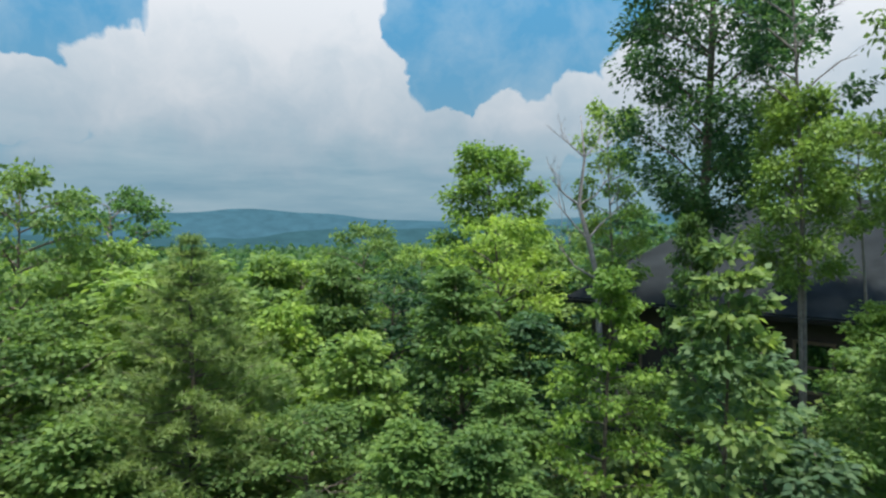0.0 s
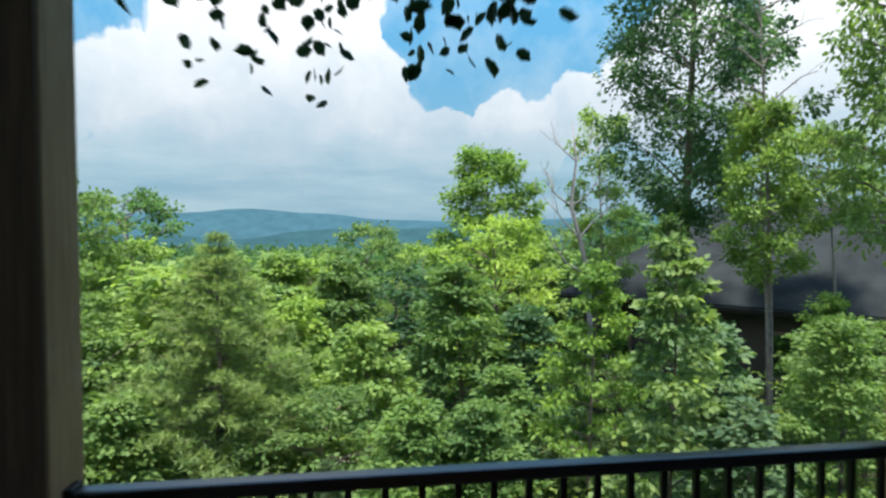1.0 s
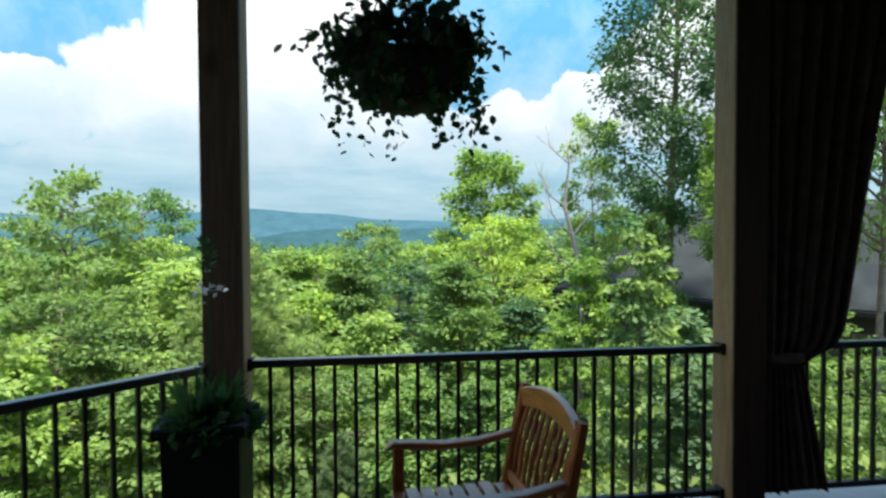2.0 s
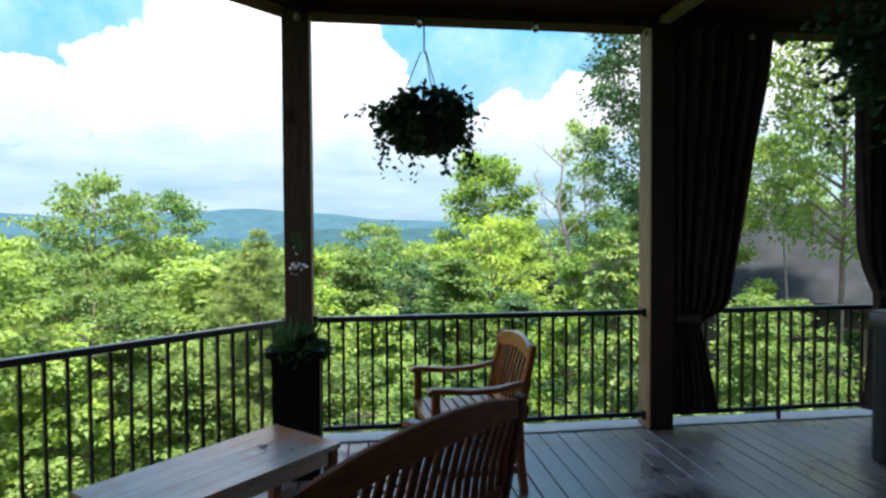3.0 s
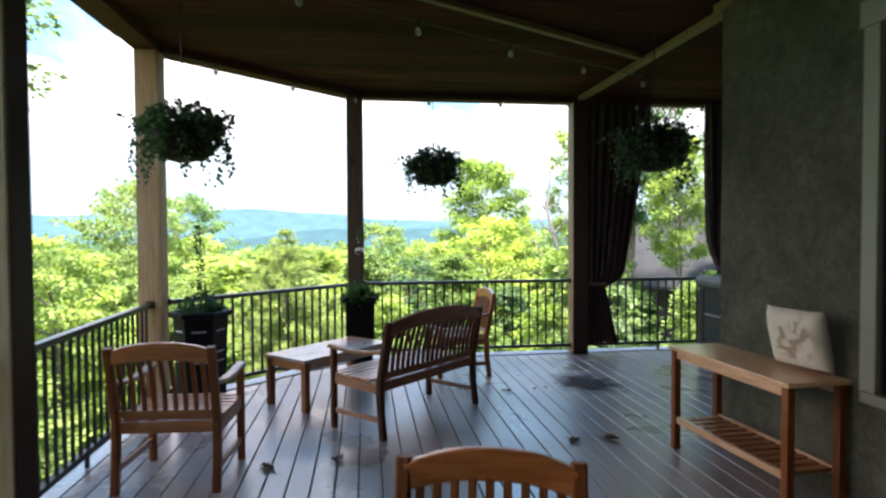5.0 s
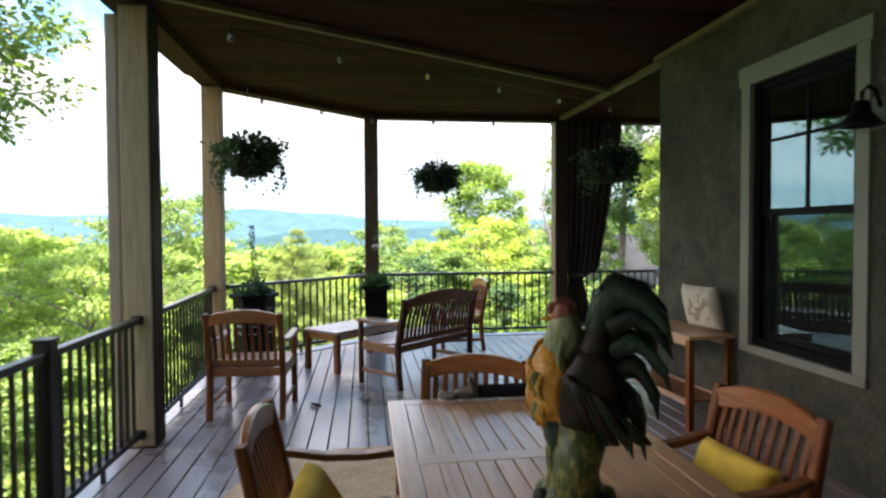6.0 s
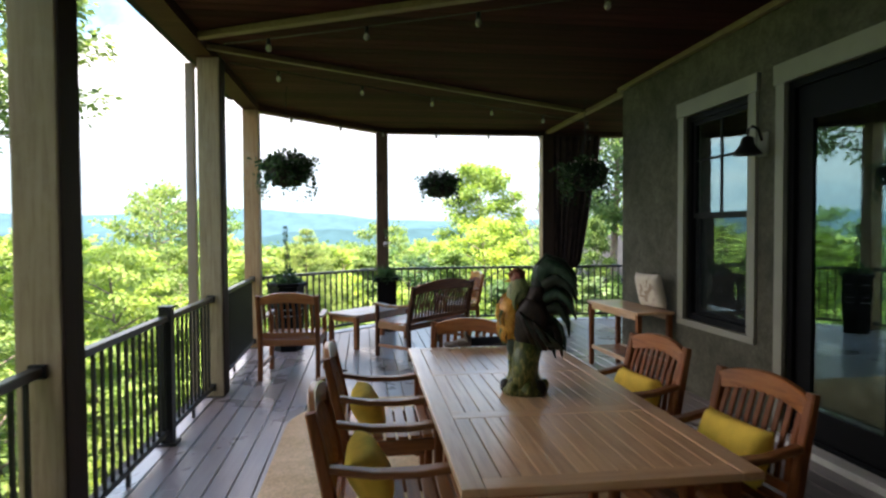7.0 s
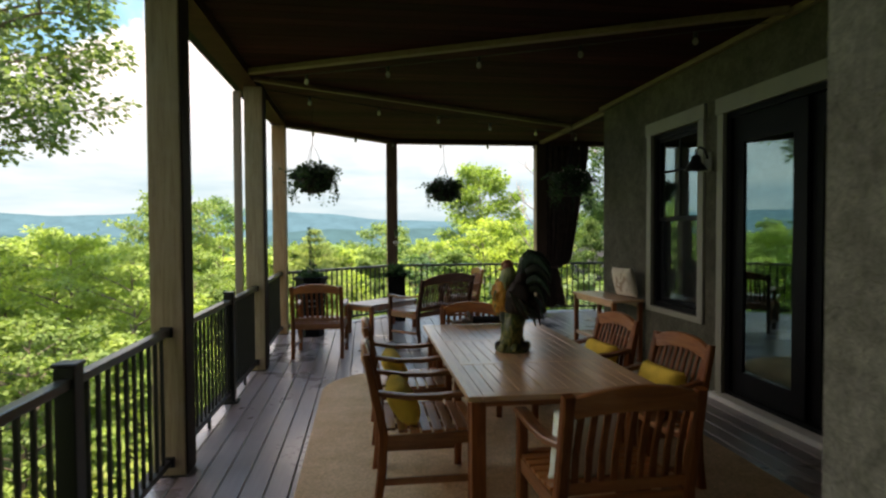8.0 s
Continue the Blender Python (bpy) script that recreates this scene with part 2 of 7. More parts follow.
WHITE_TRIM = plain("cream_painted_trim", (0.215, 0.208, 0.165), 0.55, 0.0, 0.09, 3.0, 0.1)
DARK_FRAME = plain("black_window_frame", (0.004, 0.004, 0.005), 0.5, 0.0, 0.2, 5.0, 0.03, 0.1)
CLOTH_DARK = plain("dark_brown_outdoor_cloth", (0.05, 0.034, 0.032), 0.9, 0.0, 0.3, 9.0, 0.3, 0.2)
SHINGLE = plain("dark_grey_shingle", (0.02, 0.0235, 0.0245), 0.95, 0.0, 0.35, 1.2, 0.4, 0.08)
SIDING = plain("dark_stained_siding", (0.03, 0.025, 0.022), 0.8, 0.0, 0.3, 1.5, 0.2)
BARK = plain("grey_brown_bark", (0.11, 0.085, 0.065), 0.9, 0.0, 0.5, 7.0, 0.7)
BARK_PALE = plain("bleached_dead_wood", (0.21, 0.195, 0.185), 0.85, 0.0, 0.3, 7.0, 0.5)
LEAF = leaf_material("broad_leaf", (0.145, 0.232, 0.064), (0.186, 0.28, 0.075), (0.236, 0.328, 0.09))
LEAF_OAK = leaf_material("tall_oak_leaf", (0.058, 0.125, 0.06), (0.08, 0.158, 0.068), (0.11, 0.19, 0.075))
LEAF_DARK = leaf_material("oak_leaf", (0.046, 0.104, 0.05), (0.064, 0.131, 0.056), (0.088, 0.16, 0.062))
FERN = leaf_material("fern_leaf", (0.09, 0.13, 0.035), (0.13, 0.18, 0.045), (0.18, 0.23, 0.06))
LEAF_MID = leaf_material("poplar_leaf", (0.09, 0.17, 0.05), (0.12, 0.2, 0.055), (0.15, 0.235, 0.06))
LEAF_SHOOT = leaf_material("pale_shoot_leaf", (0.1, 0.17, 0.065), (0.145, 0.22, 0.075), (0.22, 0.3, 0.09))
LEAF_COOL = leaf_material("cool_green_leaf", (0.085, 0.15, 0.075), (0.115, 0.185, 0.09), (0.155, 0.225, 0.1))
NEEDLE = leaf_material("pine_needle", (0.138, 0.198, 0.082), (0.165, 0.228, 0.093), (0.2, 0.262, 0.11))


# ---- mesh helpers ----
def box(bm, x0, x1, y0, y1, z0, z1, m=None, bevel=0.0):
    vs = [bm.verts.new(Vector(c)) for c in ((x0, y0, z0), (x1, y0, z0), (x1, y1, z0), (x0, y1, z0), (x0, y0, z1), (x1, y0, z1), (x1, y1, z1), (x0, y1, z1))]
    fs = [bm.faces.new([vs[i] for i in f]) for f in ((3, 2, 1, 0), (4, 5, 6, 7), (0, 1, 5, 4), (1, 2, 6, 5), (2, 3, 7, 6), (3, 0, 4, 7))]
    out = vs
    if bevel:
        r = bmesh.ops.bevel(bm, geom=list({e for f in fs for e in f.edges}), offset=bevel, segments=2, affect="EDGES", profile=0.6)
        out = list({v for f in r["faces"] for v in f.verts} | {v for v in vs if v.is_valid})
    if m is not None:
        bmesh.ops.transform(bm, matrix=m, verts=out)
    return out


def beam(bm, a, b, w, h, up=(0, 0, 1), bevel=0.0):
    """A bar of section w x h from a to b."""
    a, b = Vector(a), Vector(b)
    d = b - a
    y = d.normalized()
    x = y.cross(Vector(up)).normalized()
    z = x.cross(y)
    m = Matrix((x, y, z)).transposed().to_4x4()
    m.translation = a
    return box(bm, -w / 2, w / 2, 0, d.length, -h / 2, h / 2, m, bevel)


def ring_tube(bm, pts, radii, seg=8, cap=True):
    """A round tube along points, with a radius at each."""
    pts = [Vector(p) for p in pts]
    rings = []
    for i, p in enumerate(pts):
        d = (pts[min(i + 1, len(pts) - 1)] - pts[max(i - 1, 0)]).normalized()
        x = d.cross(Vector((0.13, 0.21, 0.97)) if abs(d.z) < 0.9 else Vector((1, 0.1, 0))).normalized()
        y = d.cross(x)
        rings.append([bm.verts.new(p + radii[i] * (math.cos(2 * math.pi * k / seg) * x + math.sin(2 * math.pi * k / seg) * y)) for k in range(seg)])
    for r, s in zip(rings, rings[1:]):
        for k in range(seg):
            bm.faces.new((r[k], r[(k + 1) % seg], s[(k + 1) % seg], s[k]))
    if cap:
        bm.faces.new(rings[0][::-1])
        bm.faces.new(rings[-1])
    return rings


def lathe(bm, profile, seg=24, at=(0, 0, 0), squash=1.0):
    """A turned form from (radius, height) pairs."""
    at = Vector(at)
    rings = [[bm.verts.new(at + Vector((r * math.cos(2 * math.pi * k / seg), r * squash * math.sin(2 * math.pi * k / seg), z))) for k in range(seg)] for r, z in profile]
    for r, s in zip(rings, rings[1:]):
        for k in range(seg):
            bm.faces.new((r[k], r[(k + 1) % seg], s[(k + 1) % seg], s[k]))
    bm.faces.new(rings[0][::-1])
    bm.faces.new(rings[-1])


def finish(bm, name, material, smooth=False):
    bmesh.ops.recalc_face_normals(bm, faces=bm.faces)
    me = bpy.data.meshes.new(name)
    bm.to_mesh(me)
    bm.free()
    if smooth:
        me.polygons.foreach_set("use_smooth", [True] * len(me.polygons))
    me.materials.append(material)
    return me


def part(name, bm, material, parent, label="", smooth=False):
    me = bm if isinstance(bm, bpy.types.Mesh) else finish(bm, name, material, smooth)
    ob = new(name, me)
    ob.parent = parent
    if label:
        tagged(ob, label)
    return ob


def thing(name, m, label, category, group=""):
    ob = new(name)
    ob.empty_display_size = 0.1
    ob.matrix_basis = m if isinstance(m, Matrix) else Matrix.Translation(m)
    return tagged(ob, label, category, group)


def solid(name, bm, material, label="", category="", kind="", group="", smooth=False):
    return tagged(new(name, finish(bm, name, material, smooth)), label, category, group, kind)


def poly_mesh(name, verts, faces, material, smooth=False):
    me = bpy.data.meshes.new(name)
    me.from_pydata([tuple(v) for v in verts], [], faces)
    if smooth:
        me.polygons.foreach_set("use_smooth", [True] * len(me.polygons))
    me.materials.append(material)
    return me


def quads(name, corners, material):
    """One mesh from an array of quads, n x 4 x 3."""
    n = len(corners)
    me = bpy.data.meshes.new(name)
    me.vertices.add(4 * n)
    me.vertices.foreach_set("co", np.ascontiguousarray(corners, dtype=np.float32).ravel())
    me.loops.add(4 * n)
    me.loops.foreach_set("vertex_index", np.arange(4 * n, dtype=np.int32))
    me.polygons.add(n)
    me.polygons.foreach_set("loop_start", np.arange(0, 4 * n, 4, dtype=np.int32))
    me.materials.append(material)
    me.update()
    me.validate()
    return me


# ---- plan ----
RAIL_X, BACK_Y = -2.80, 0.68
POST_A, POST_B, POST_C = (-2.825, -0.993), (-1.062, BACK_Y), (1.719, BACK_Y)
POST_D, POST_E, POST_G = (-2.765, -3.365), (-2.795, -6.263), (-2.79, -9.2)
POST_F = (4.95, BACK_Y)
WALL_X, WALL_Y, STEP_X, STEP_Y, END_Y = 1.684, -2.441, -0.316, -8.8, -12.3
BEAM_Z, CEIL_Z, RAIL_Z = 3.14, 3.21, 0.942
EAST_X = 5.6


def deck_end(x):
    """How far north the deck reaches at x: cut off at 45 degrees past the corner post."""
    hi = BACK_Y + 0.13
    if x >= POST_B[0]:
        return hi
    return min(hi, POST_B[1] + 0.13 + (x - POST_B[0]) * (POST_B[1] - POST_A[1]) / (POST_B[0] - POST_A[0]))


# ---- ground, mountains and the sky's clouds ----
def ground_z(x, y):
    d = math.hypot(x, max(y, -6.0) + 2)
    fall = -3.0 - 6.5 * (1 - math.exp(-max(0.0, d - 5) / 14)) - 25 * (1 - math.exp(-max(0.0, d - 28) / 130)) - 40 * (1 - math.exp(-max(0.0, d - 250) / 900))
    right = 3.4 * math.exp(-((x - 13) / 9) ** 2 - ((y - 12) / 13) ** 2)
    return fall + right + 0.35 * math.sin(x * 0.31 + 1) * math.cos(y * 0.27) * min(1, d / 15)


def build_ground():
    rs = [0, 2, 4, 6, 8, 10, 13, 16, 20, 25, 30, 37, 45, 55, 70, 90, 120, 160, 220, 300, 420, 600, 900, 1300, 2000, 3000, 4600]
    seg = 72
    vs, fs = [(0, 0, ground_z(0, 0))], []
    for r in rs[1:]:
        for k in range(seg):
            a = 2 * math.pi * k / seg
            x, y = r * math.cos(a), r * math.sin(a)
            vs.append((x, y, ground_z(x, y)))
    for k in range(seg):
        fs.append((0, 1 + k, 1 + (k + 1) % seg))
    for i in range(len(rs) - 2):
        for k in range(seg):
            a, b = 1 + i * seg + k, 1 + i * seg + (k + 1) % seg
            fs.append((a, a + seg, b + seg, b))
    mat = Mat("forest_floor", 0.95, spec=0.1)
    v = mat.coords((1, 1, 1), False)
    f = mat.noise(v, 0.8, 6, 0.7)
    g = mat.noise(v, 9.0, 4, 0.7)
    base = mat.ramp(f, [(0.3, (0.03, 0.055, 0.018)), (0.55, (0.045, 0.075, 0.024)), (0.75, (0.06, 0.055, 0.03))])
    mat.color(mat.mix(1.0, base, mat.ramp(g, [(0.3, (0.6, 0.6, 0.6)), (0.7, (1.3, 1.3, 1.2))]), "MULTIPLY")).bump(g, 0.8, 0.1)
    ob = new("ground", poly_mesh("ground", vs, fs, mat.m, True))
    tagged(ob, "sloping forest floor with leaf litter and low green growth", "ground", kind="structure")


build_ground()


# emission in place of lit colour, so the far ridges keep their haze
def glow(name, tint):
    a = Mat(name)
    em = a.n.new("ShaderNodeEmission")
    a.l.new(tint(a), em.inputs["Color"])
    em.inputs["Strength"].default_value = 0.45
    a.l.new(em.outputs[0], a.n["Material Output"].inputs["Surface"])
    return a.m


def build_mountains():
    """Three glowing ridges one behind the other, distance haze painted into their blue."""
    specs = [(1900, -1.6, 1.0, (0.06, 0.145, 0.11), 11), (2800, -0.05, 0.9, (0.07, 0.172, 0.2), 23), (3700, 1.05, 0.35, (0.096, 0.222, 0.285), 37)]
    bumps = [[(-17, 6, 0.9), (-30, 6, 1.2), (13, 7, 0.9)], [(-26, 8, 0.5), (-4, 5, 0.75), (14, 6, 0.5), (35, 9, 0.8)], [(-10.4, 4.5, 0.85), (-19, 5, 0.4), (-3.5, 3, 0.4), (-36, 9, 0.5), (2.5, 4, 0.15), (30, 12, 0.5)]]
    for n, (dist, mean, swing, col, seed) in enumerate(specs):
        vs, fs, cnt = [], [], 260
        for i in range(cnt):
            az = radians(-80 + 160 * i / (cnt - 1))
            h = 0.0
            for o, amp in ((2.2, 1.0), (5.5, 0.5), (13, 0.22), (31, 0.1), (70, 0.05)):
                h += amp * noise.noise(Vector((az * o + seed, seed * 0.37, 0)))
            el = mean + swing * h
            for at, wide, up in bumps[n]:
                el += up * math.exp(-((math.degrees(az) - 0.24 - at) / wide) ** 2)
            x, y = dist * math.sin(az), dist * math.cos(az)
            vs += [(x, y, dist * math.tan(radians(el)) + 1.5), (x * 0.96, y * 0.96, dist * math.tan(radians(el - 1.1)) + 1.5), (x * 0.85, y * 0.85, -140)]
        for i in range(cnt - 1):
            a = 3 * i
            fs += [(a, a + 3, a + 4, a + 1), (a + 1, a + 4, a + 5, a + 2)]

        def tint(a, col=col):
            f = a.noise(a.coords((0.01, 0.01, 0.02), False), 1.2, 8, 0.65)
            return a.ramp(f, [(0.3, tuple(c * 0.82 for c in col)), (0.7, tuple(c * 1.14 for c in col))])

        ob = new("mountain_ridge", poly_mesh("mountain_ridge", vs, fs, glow("painted_haze_ridge", tint), True))
        tagged(ob, "distant wooded mountain ridge, haze painted into its blue", "mountain", kind="structure")


build_mountains()


def build_cloud_backdrop():
    """A curved sheet of sky far behind the mountains: blue above, haze below and a tall heap of white cloud."""
    az0, az1, el0, el1, dist = -180, 180, -3, 52, 4700
    nx, ny = 120, 20
    vs, fs, uv = [], [], []
    for j in range(ny + 1):
        for i in range(nx + 1):
            az, el = az0 + (az1 - az0) * i / nx, el0 + (el1 - el0) * j / ny
            vs.append((dist * math.cos(radians(el)) * math.sin(radians(az)), dist * math.cos(radians(el)) * math.cos(radians(az)), dist * math.sin(radians(el))))
            uv.append(((az - 0.24) / 10, (el - 0.7) / 10))
    for j in range(ny):
        for i in range(nx):
            a = j * (nx + 1) + i
            fs.append((a, a + 1, a + nx + 2, a + nx + 1))
    a = Mat("cloudy_sky")
    em = a.n.new("ShaderNodeEmission")
    tc = a.n.new("ShaderNodeUVMap")
    tc.uv_map = "sky"
    v = tc.outputs["UV"]
    sep = a.n.new("ShaderNodeSeparateXYZ")
    a.l.new(v, sep.inputs[0])
    el = sep.outputs["Y"]

    def warp(vec, scale, amount, detail=4):
        nz = a.n.new("ShaderNodeTexNoise")
        nz.inputs["Scale"].default_value, nz.inputs["Detail"].default_value = scale, detail
        a.l.new(vec, nz.inputs["Vector"])
        sub = a.n.new("ShaderNodeVectorMath")
        sub.operation = "SUBTRACT"
        sub.inputs[1].default_value = (0.5, 0.5, 0.5)
        a.l.new(nz.outputs["Color"], sub.inputs[0])
        sc = a.n.new("ShaderNodeVectorMath")
        sc.operation = "SCALE"
        sc.inputs["Scale"].default_value = amount
        a.l.new(sub.outputs[0], sc.inputs[0])
        ad = a.n.new("ShaderNodeVectorMath")
        ad.operation = "ADD"
        a.l.new(vec, ad.inputs[0])
        a.l.new(sc.outputs[0], ad.inputs[1])
        return ad.outputs[0]

    w = warp(warp(v, 1.6, 0.5, 3), 7.0, 0.16, 5)
    # heaps of the cumulus: azimuth, elevation, half width, half height, in tens of degrees
    heaps = [(-1.0, 1.3, 1.0, 1.2), (-0.3, 1.85, 0.5, 0.6), (-0.02, 1.35, 0.42, 0.42), (-2.0, 1.15, 0.5, 0.52), (-2.9, 0.98, 0.75, 0.36), (0.75, 0.75, 0.5, 0.36), (-0.2, 0.9, 0.8, 0.5),
             (1.3, 0.92, 0.3, 0.38), (1.65, 0.8, 0.3, 0.34), (2.05, 0.95, 0.42, 0.38), (2.9, 1.2, 0.7, 0.7), (-4.3, 1.1, 1.2, 0.9), (4.2, 1.2, 0.9, 1.2), (-0.6, 0.5, 2.4, 0.4), (-6.5, 1.9, 1.8, 1.8), (-9.5, 2.0, 2.2, 2.2), (-13.0, 1.8, 2.2, 1.8), (-16.0, 1.6, 1.7, 1.3), (6.5, 1.3, 1.3, 1.0), (10.0, 1.4, 1.7, 1.2), (14.0, 1.5, 1.8, 1.2)]
    cover = None
    for hx, hy, rx, ry in heaps:
        sb = a.n.new("ShaderNodeVectorMath")
        sb.operation = "SUBTRACT"
        sb.inputs[1].default_value = (hx, hy, 0)
        a.l.new(w, sb.inputs[0])
        dv = a.n.new("ShaderNodeVectorMath")
        dv.operation = "DIVIDE"
        dv.inputs[1].default_value = (rx, ry, 1e6)
        a.l.new(sb.outputs[0], dv.inputs[0])
        ln = a.n.new("ShaderNodeVectorMath")
        ln.operation = "LENGTH"
        a.l.new(dv.outputs[0], ln.inputs[0])
        one = a.math("SUBTRACT", 1.0, ln.outputs["Value"])
        cover = one if cover is None else a.math("MAXIMUM", cover, one)
    mask = a.ramp(cover, [(0.0, (0, 0, 0)), (0.07, (1, 1, 1))])
    blue = a.ramp(a.math("DIVIDE", el, 4.0), [(0.0, (0.42, 0.62, 0.72)), (0.12, (0.30, 0.56, 0.72)), (0.4, (0.15, 0.44, 0.70)), (1.0, (0.10, 0.36, 0.66))])
    wisp = a.noise(warp(v, 0.8, 0.6), 1.4, 6, 0.6)
    blue = a.mix(a.math("MULTIPLY", a.math("SUBTRACT", wisp, 0.42, True), 1.6, True), blue, (0.62, 0.76, 0.84))
    shade = a.noise(w, 1.5, 6, 0.55)
    body = a.ramp(a.math("ADD", a.math("MULTIPLY", shade, 0.55), a.math("MULTIPLY", el, 0.26)), [(0.28, (0.45, 0.615, 0.715)), (0.5, (0.64, 0.745, 0.81)), (0.74, (0.93, 0.95, 0.96))])
    col = a.mix(mask, blue, body)
    # grey-blue cloud base over the hills
    base_band = a.ramp(a.math("ADD", a.math("MULTIPLY", el, 0.5), a.math("MULTIPLY", a.math("SUBTRACT", wisp, 0.5), 0.5)), [(0.0, (1, 1, 1)), (0.22, (0.85, 0.85, 0.85)), (0.45, (0, 0, 0))])
    streak_map = a.n.new("ShaderNodeMapping")
    streak_map.inputs["Scale"].default_value = (0.6, 4.0, 1)
    a.l.new(v, streak_map.inputs["Vector"])
    streak = a.noise(streak_map.outputs[0], 1.1, 5, 0.55)
    haze = a.ramp(streak, [(0.3, (0.3, 0.52, 0.64)), (0.6, (0.5, 0.69, 0.77)), (0.8, (0.7, 0.81, 0.86))])
    col = a.mix(base_band, col, haze)
    a.l.new(col, em.inputs["Color"])
    # the clouds are brighter towards the sun
    where = a.n.new("ShaderNodeTexCoord")
    unit = a.n.new("ShaderNodeVectorMath")
    unit.operation = "NORMALIZE"
    a.l.new(where.outputs["Object"], unit.inputs[0])
    dot = a.n.new("ShaderNodeVectorMath")
    dot.operation = "DOT_PRODUCT"
    dot.inputs[1].default_value = to_sun
    a.l.new(unit.outputs[0], dot.inputs[0])
    lobe = a.math("POWER", a.math("MULTIPLY", a.math("ADD", dot.outputs["Value"], 1.0), 0.5, True), 3.0)
    a.l.new(a.math("ADD", a.math("MULTIPLY", lobe, SUN_GLOW), SKY_BASE), em.inputs["Strength"])
    a.l.new(em.outputs[0], a.n["Material Output"].inputs["Surface"])
    me = poly_mesh("sky_backdrop", vs, fs, a.m, True)
    lay = me.uv_layers.new(name="sky")
    for lp in me.loops:
        lay.data[lp.index].uv = uv[lp.vertex_index]
    tagged(new("sky_backdrop", me), "blue summer sky with towering white cumulus cloud", "sky", kind="structure")


build_cloud_backdrop()
DOWNSPOUT = plain("tan_painted_metal", (0.22, 0.175, 0.13), 0.5, 0.0, 0.1, 3.0, 0.05)



# ---- porch: deck, posts, beams, ceiling ----
def build_deck():
    floor = tagged(new("floor"), "grey-brown composite deck boards, damp and faintly shiny", "deck", kind="structure")
    bm = bmesh.new()
    box(bm, POST_A[0] - 0.08, EAST_X, END_Y, POST_A[1] - 0.2, -0.28, -0.032)
    box(bm, POST_B[0], EAST_X, POST_A[1] - 0.2, BACK_Y + 0.1, -0.28, -0.032)
    vs = [bm.verts.new(c) for c in ((POST_A[0] - 0.08, POST_A[1] - 0.2, -0.28), (POST_B[0], POST_A[1] - 0.2, -0.28), (POST_B[0], BACK_Y + 0.1, -0.28),
                                    (POST_A[0] - 0.08, POST_A[1] - 0.2, -0.032), (POST_B[0], POST_A[1] - 0.2, -0.032), (POST_B[0], BACK_Y + 0.1, -0.032))]
    for f in ((0, 2, 1), (3, 4, 5), (0, 1, 4, 3), (1, 2, 5, 4), (2, 0, 3, 5)):
        bm.faces.new([vs[i] for i in f])
    part("joists", bm, SIDING, floor, "dark deck framing below the boards")
    cache = {}
    pitch, rnd = 0.145, random.Random(5)
    n = 0
    x = POST_A[0] - 0.06
    while x + 0.137 < EAST_X:
        x1 = x + 0.137
        south = END_Y if x1 < STEP_X + 0.15 else (STEP_Y if x1 < WALL_X + 0.15 else WALL_Y)
        n0, n1 = deck_end(x) - 0.1, deck_end(x1) - 0.1
        cuts = [south]
        joint = -2.1 - rnd.choice((0.0, 1.7, 3.4)) - (0.4 if n % 2 else 0)
        if joint > south + 0.8:
            cuts.append(joint)
        cuts.append(None)
        for s, e in zip(cuts, cuts[1:]):
            e0, e1 = (n0, n1) if e is None else (e - 0.003, e - 0.003)
            key = (round(e0 - s, 3), round(e1 - s, 3))
            if key not in cache:
                bm = bmesh.new()
                c = 0.004
                prof = [(0, -0.03), (0.137, -0.03), (0.137, -c), (0.137 - c, 0), (c, 0), (0, -c)]
                lo = [bm.verts.new((px, 0, pz)) for px, pz in prof]
                hi = [bm.verts.new((px, key[0] + (key[1] - key[0]) * px / 0.137, pz)) for px, pz in prof]
                for k in range(6):
                    bm.faces.new((lo[k], lo[(k + 1) % 6], hi[(k + 1) % 6], hi[k]))
                bm.faces.new(lo[::-1])
                bm.faces.new(hi)
                cache[key] = finish(bm, "deck_board", DECK)
            ob = part("deck_board", cache[key], DECK, floor)
            ob.location = (x, s, rnd.uniform(-0.0012, 0.0012))
        x += pitch
        n += 1
    # border boards along the edges
    # the pale runs carry the skylight on the edge in their colour
    edge = plain("skylit_edge_board", (0.33, 0.31, 0.29), 0.5, 0.0, 0.15, 4.0, 0.1)
    # the west run is coloured dark to hold down its skylight
    dark_edge = plain("dimmed_edge_board", (0.05, 0.046, 0.045), 0.8, 0.0, 0.2, 4.0, 0.1, 0.3)
    runs = [((POST_A[0] - 0.02, END_Y), (POST_A[0] - 0.02, POST_A[1] + 0.02)), ((POST_A[0] - 0.02, POST_A[1] + 0.02), (POST_B[0] - 0.02, BACK_Y + 0.06)), ((POST_B[0] - 0.02, BACK_Y + 0.06), (EAST_X, BACK_Y + 0.06))]
    for (ax, ay), (bx, by) in runs:
        bm = bmesh.new()
        west = ax == bx
        beam(bm, (ax - 0.07 * west, ay, -0.012), (bx - 0.07 * west, by, -0.012), 0.08 if west else 0.2, 0.045, bevel=0.004)
        part("edge_board", bm, edge if by > POST_A[1] + 0.5 else dark_edge, floor, "board along the deck's edge")
        bm = bmesh.new()
        beam(bm, (ax, ay, -0.2), (bx, by, -0.2), 0.14, 0.3)
        part("rim_board", bm, SIDING, floor)


build_deck()

POST_W = 0.196


# dark boards added on the posts' inner faces in place of shade
SHADE_FACING = wood("shade_facing_board", (0.018, 0.010, 0.007), (0.032, 0.018, 0.013), (0.05, 0.03, 0.022), "Z", (0.6, 0.8), 0.2)


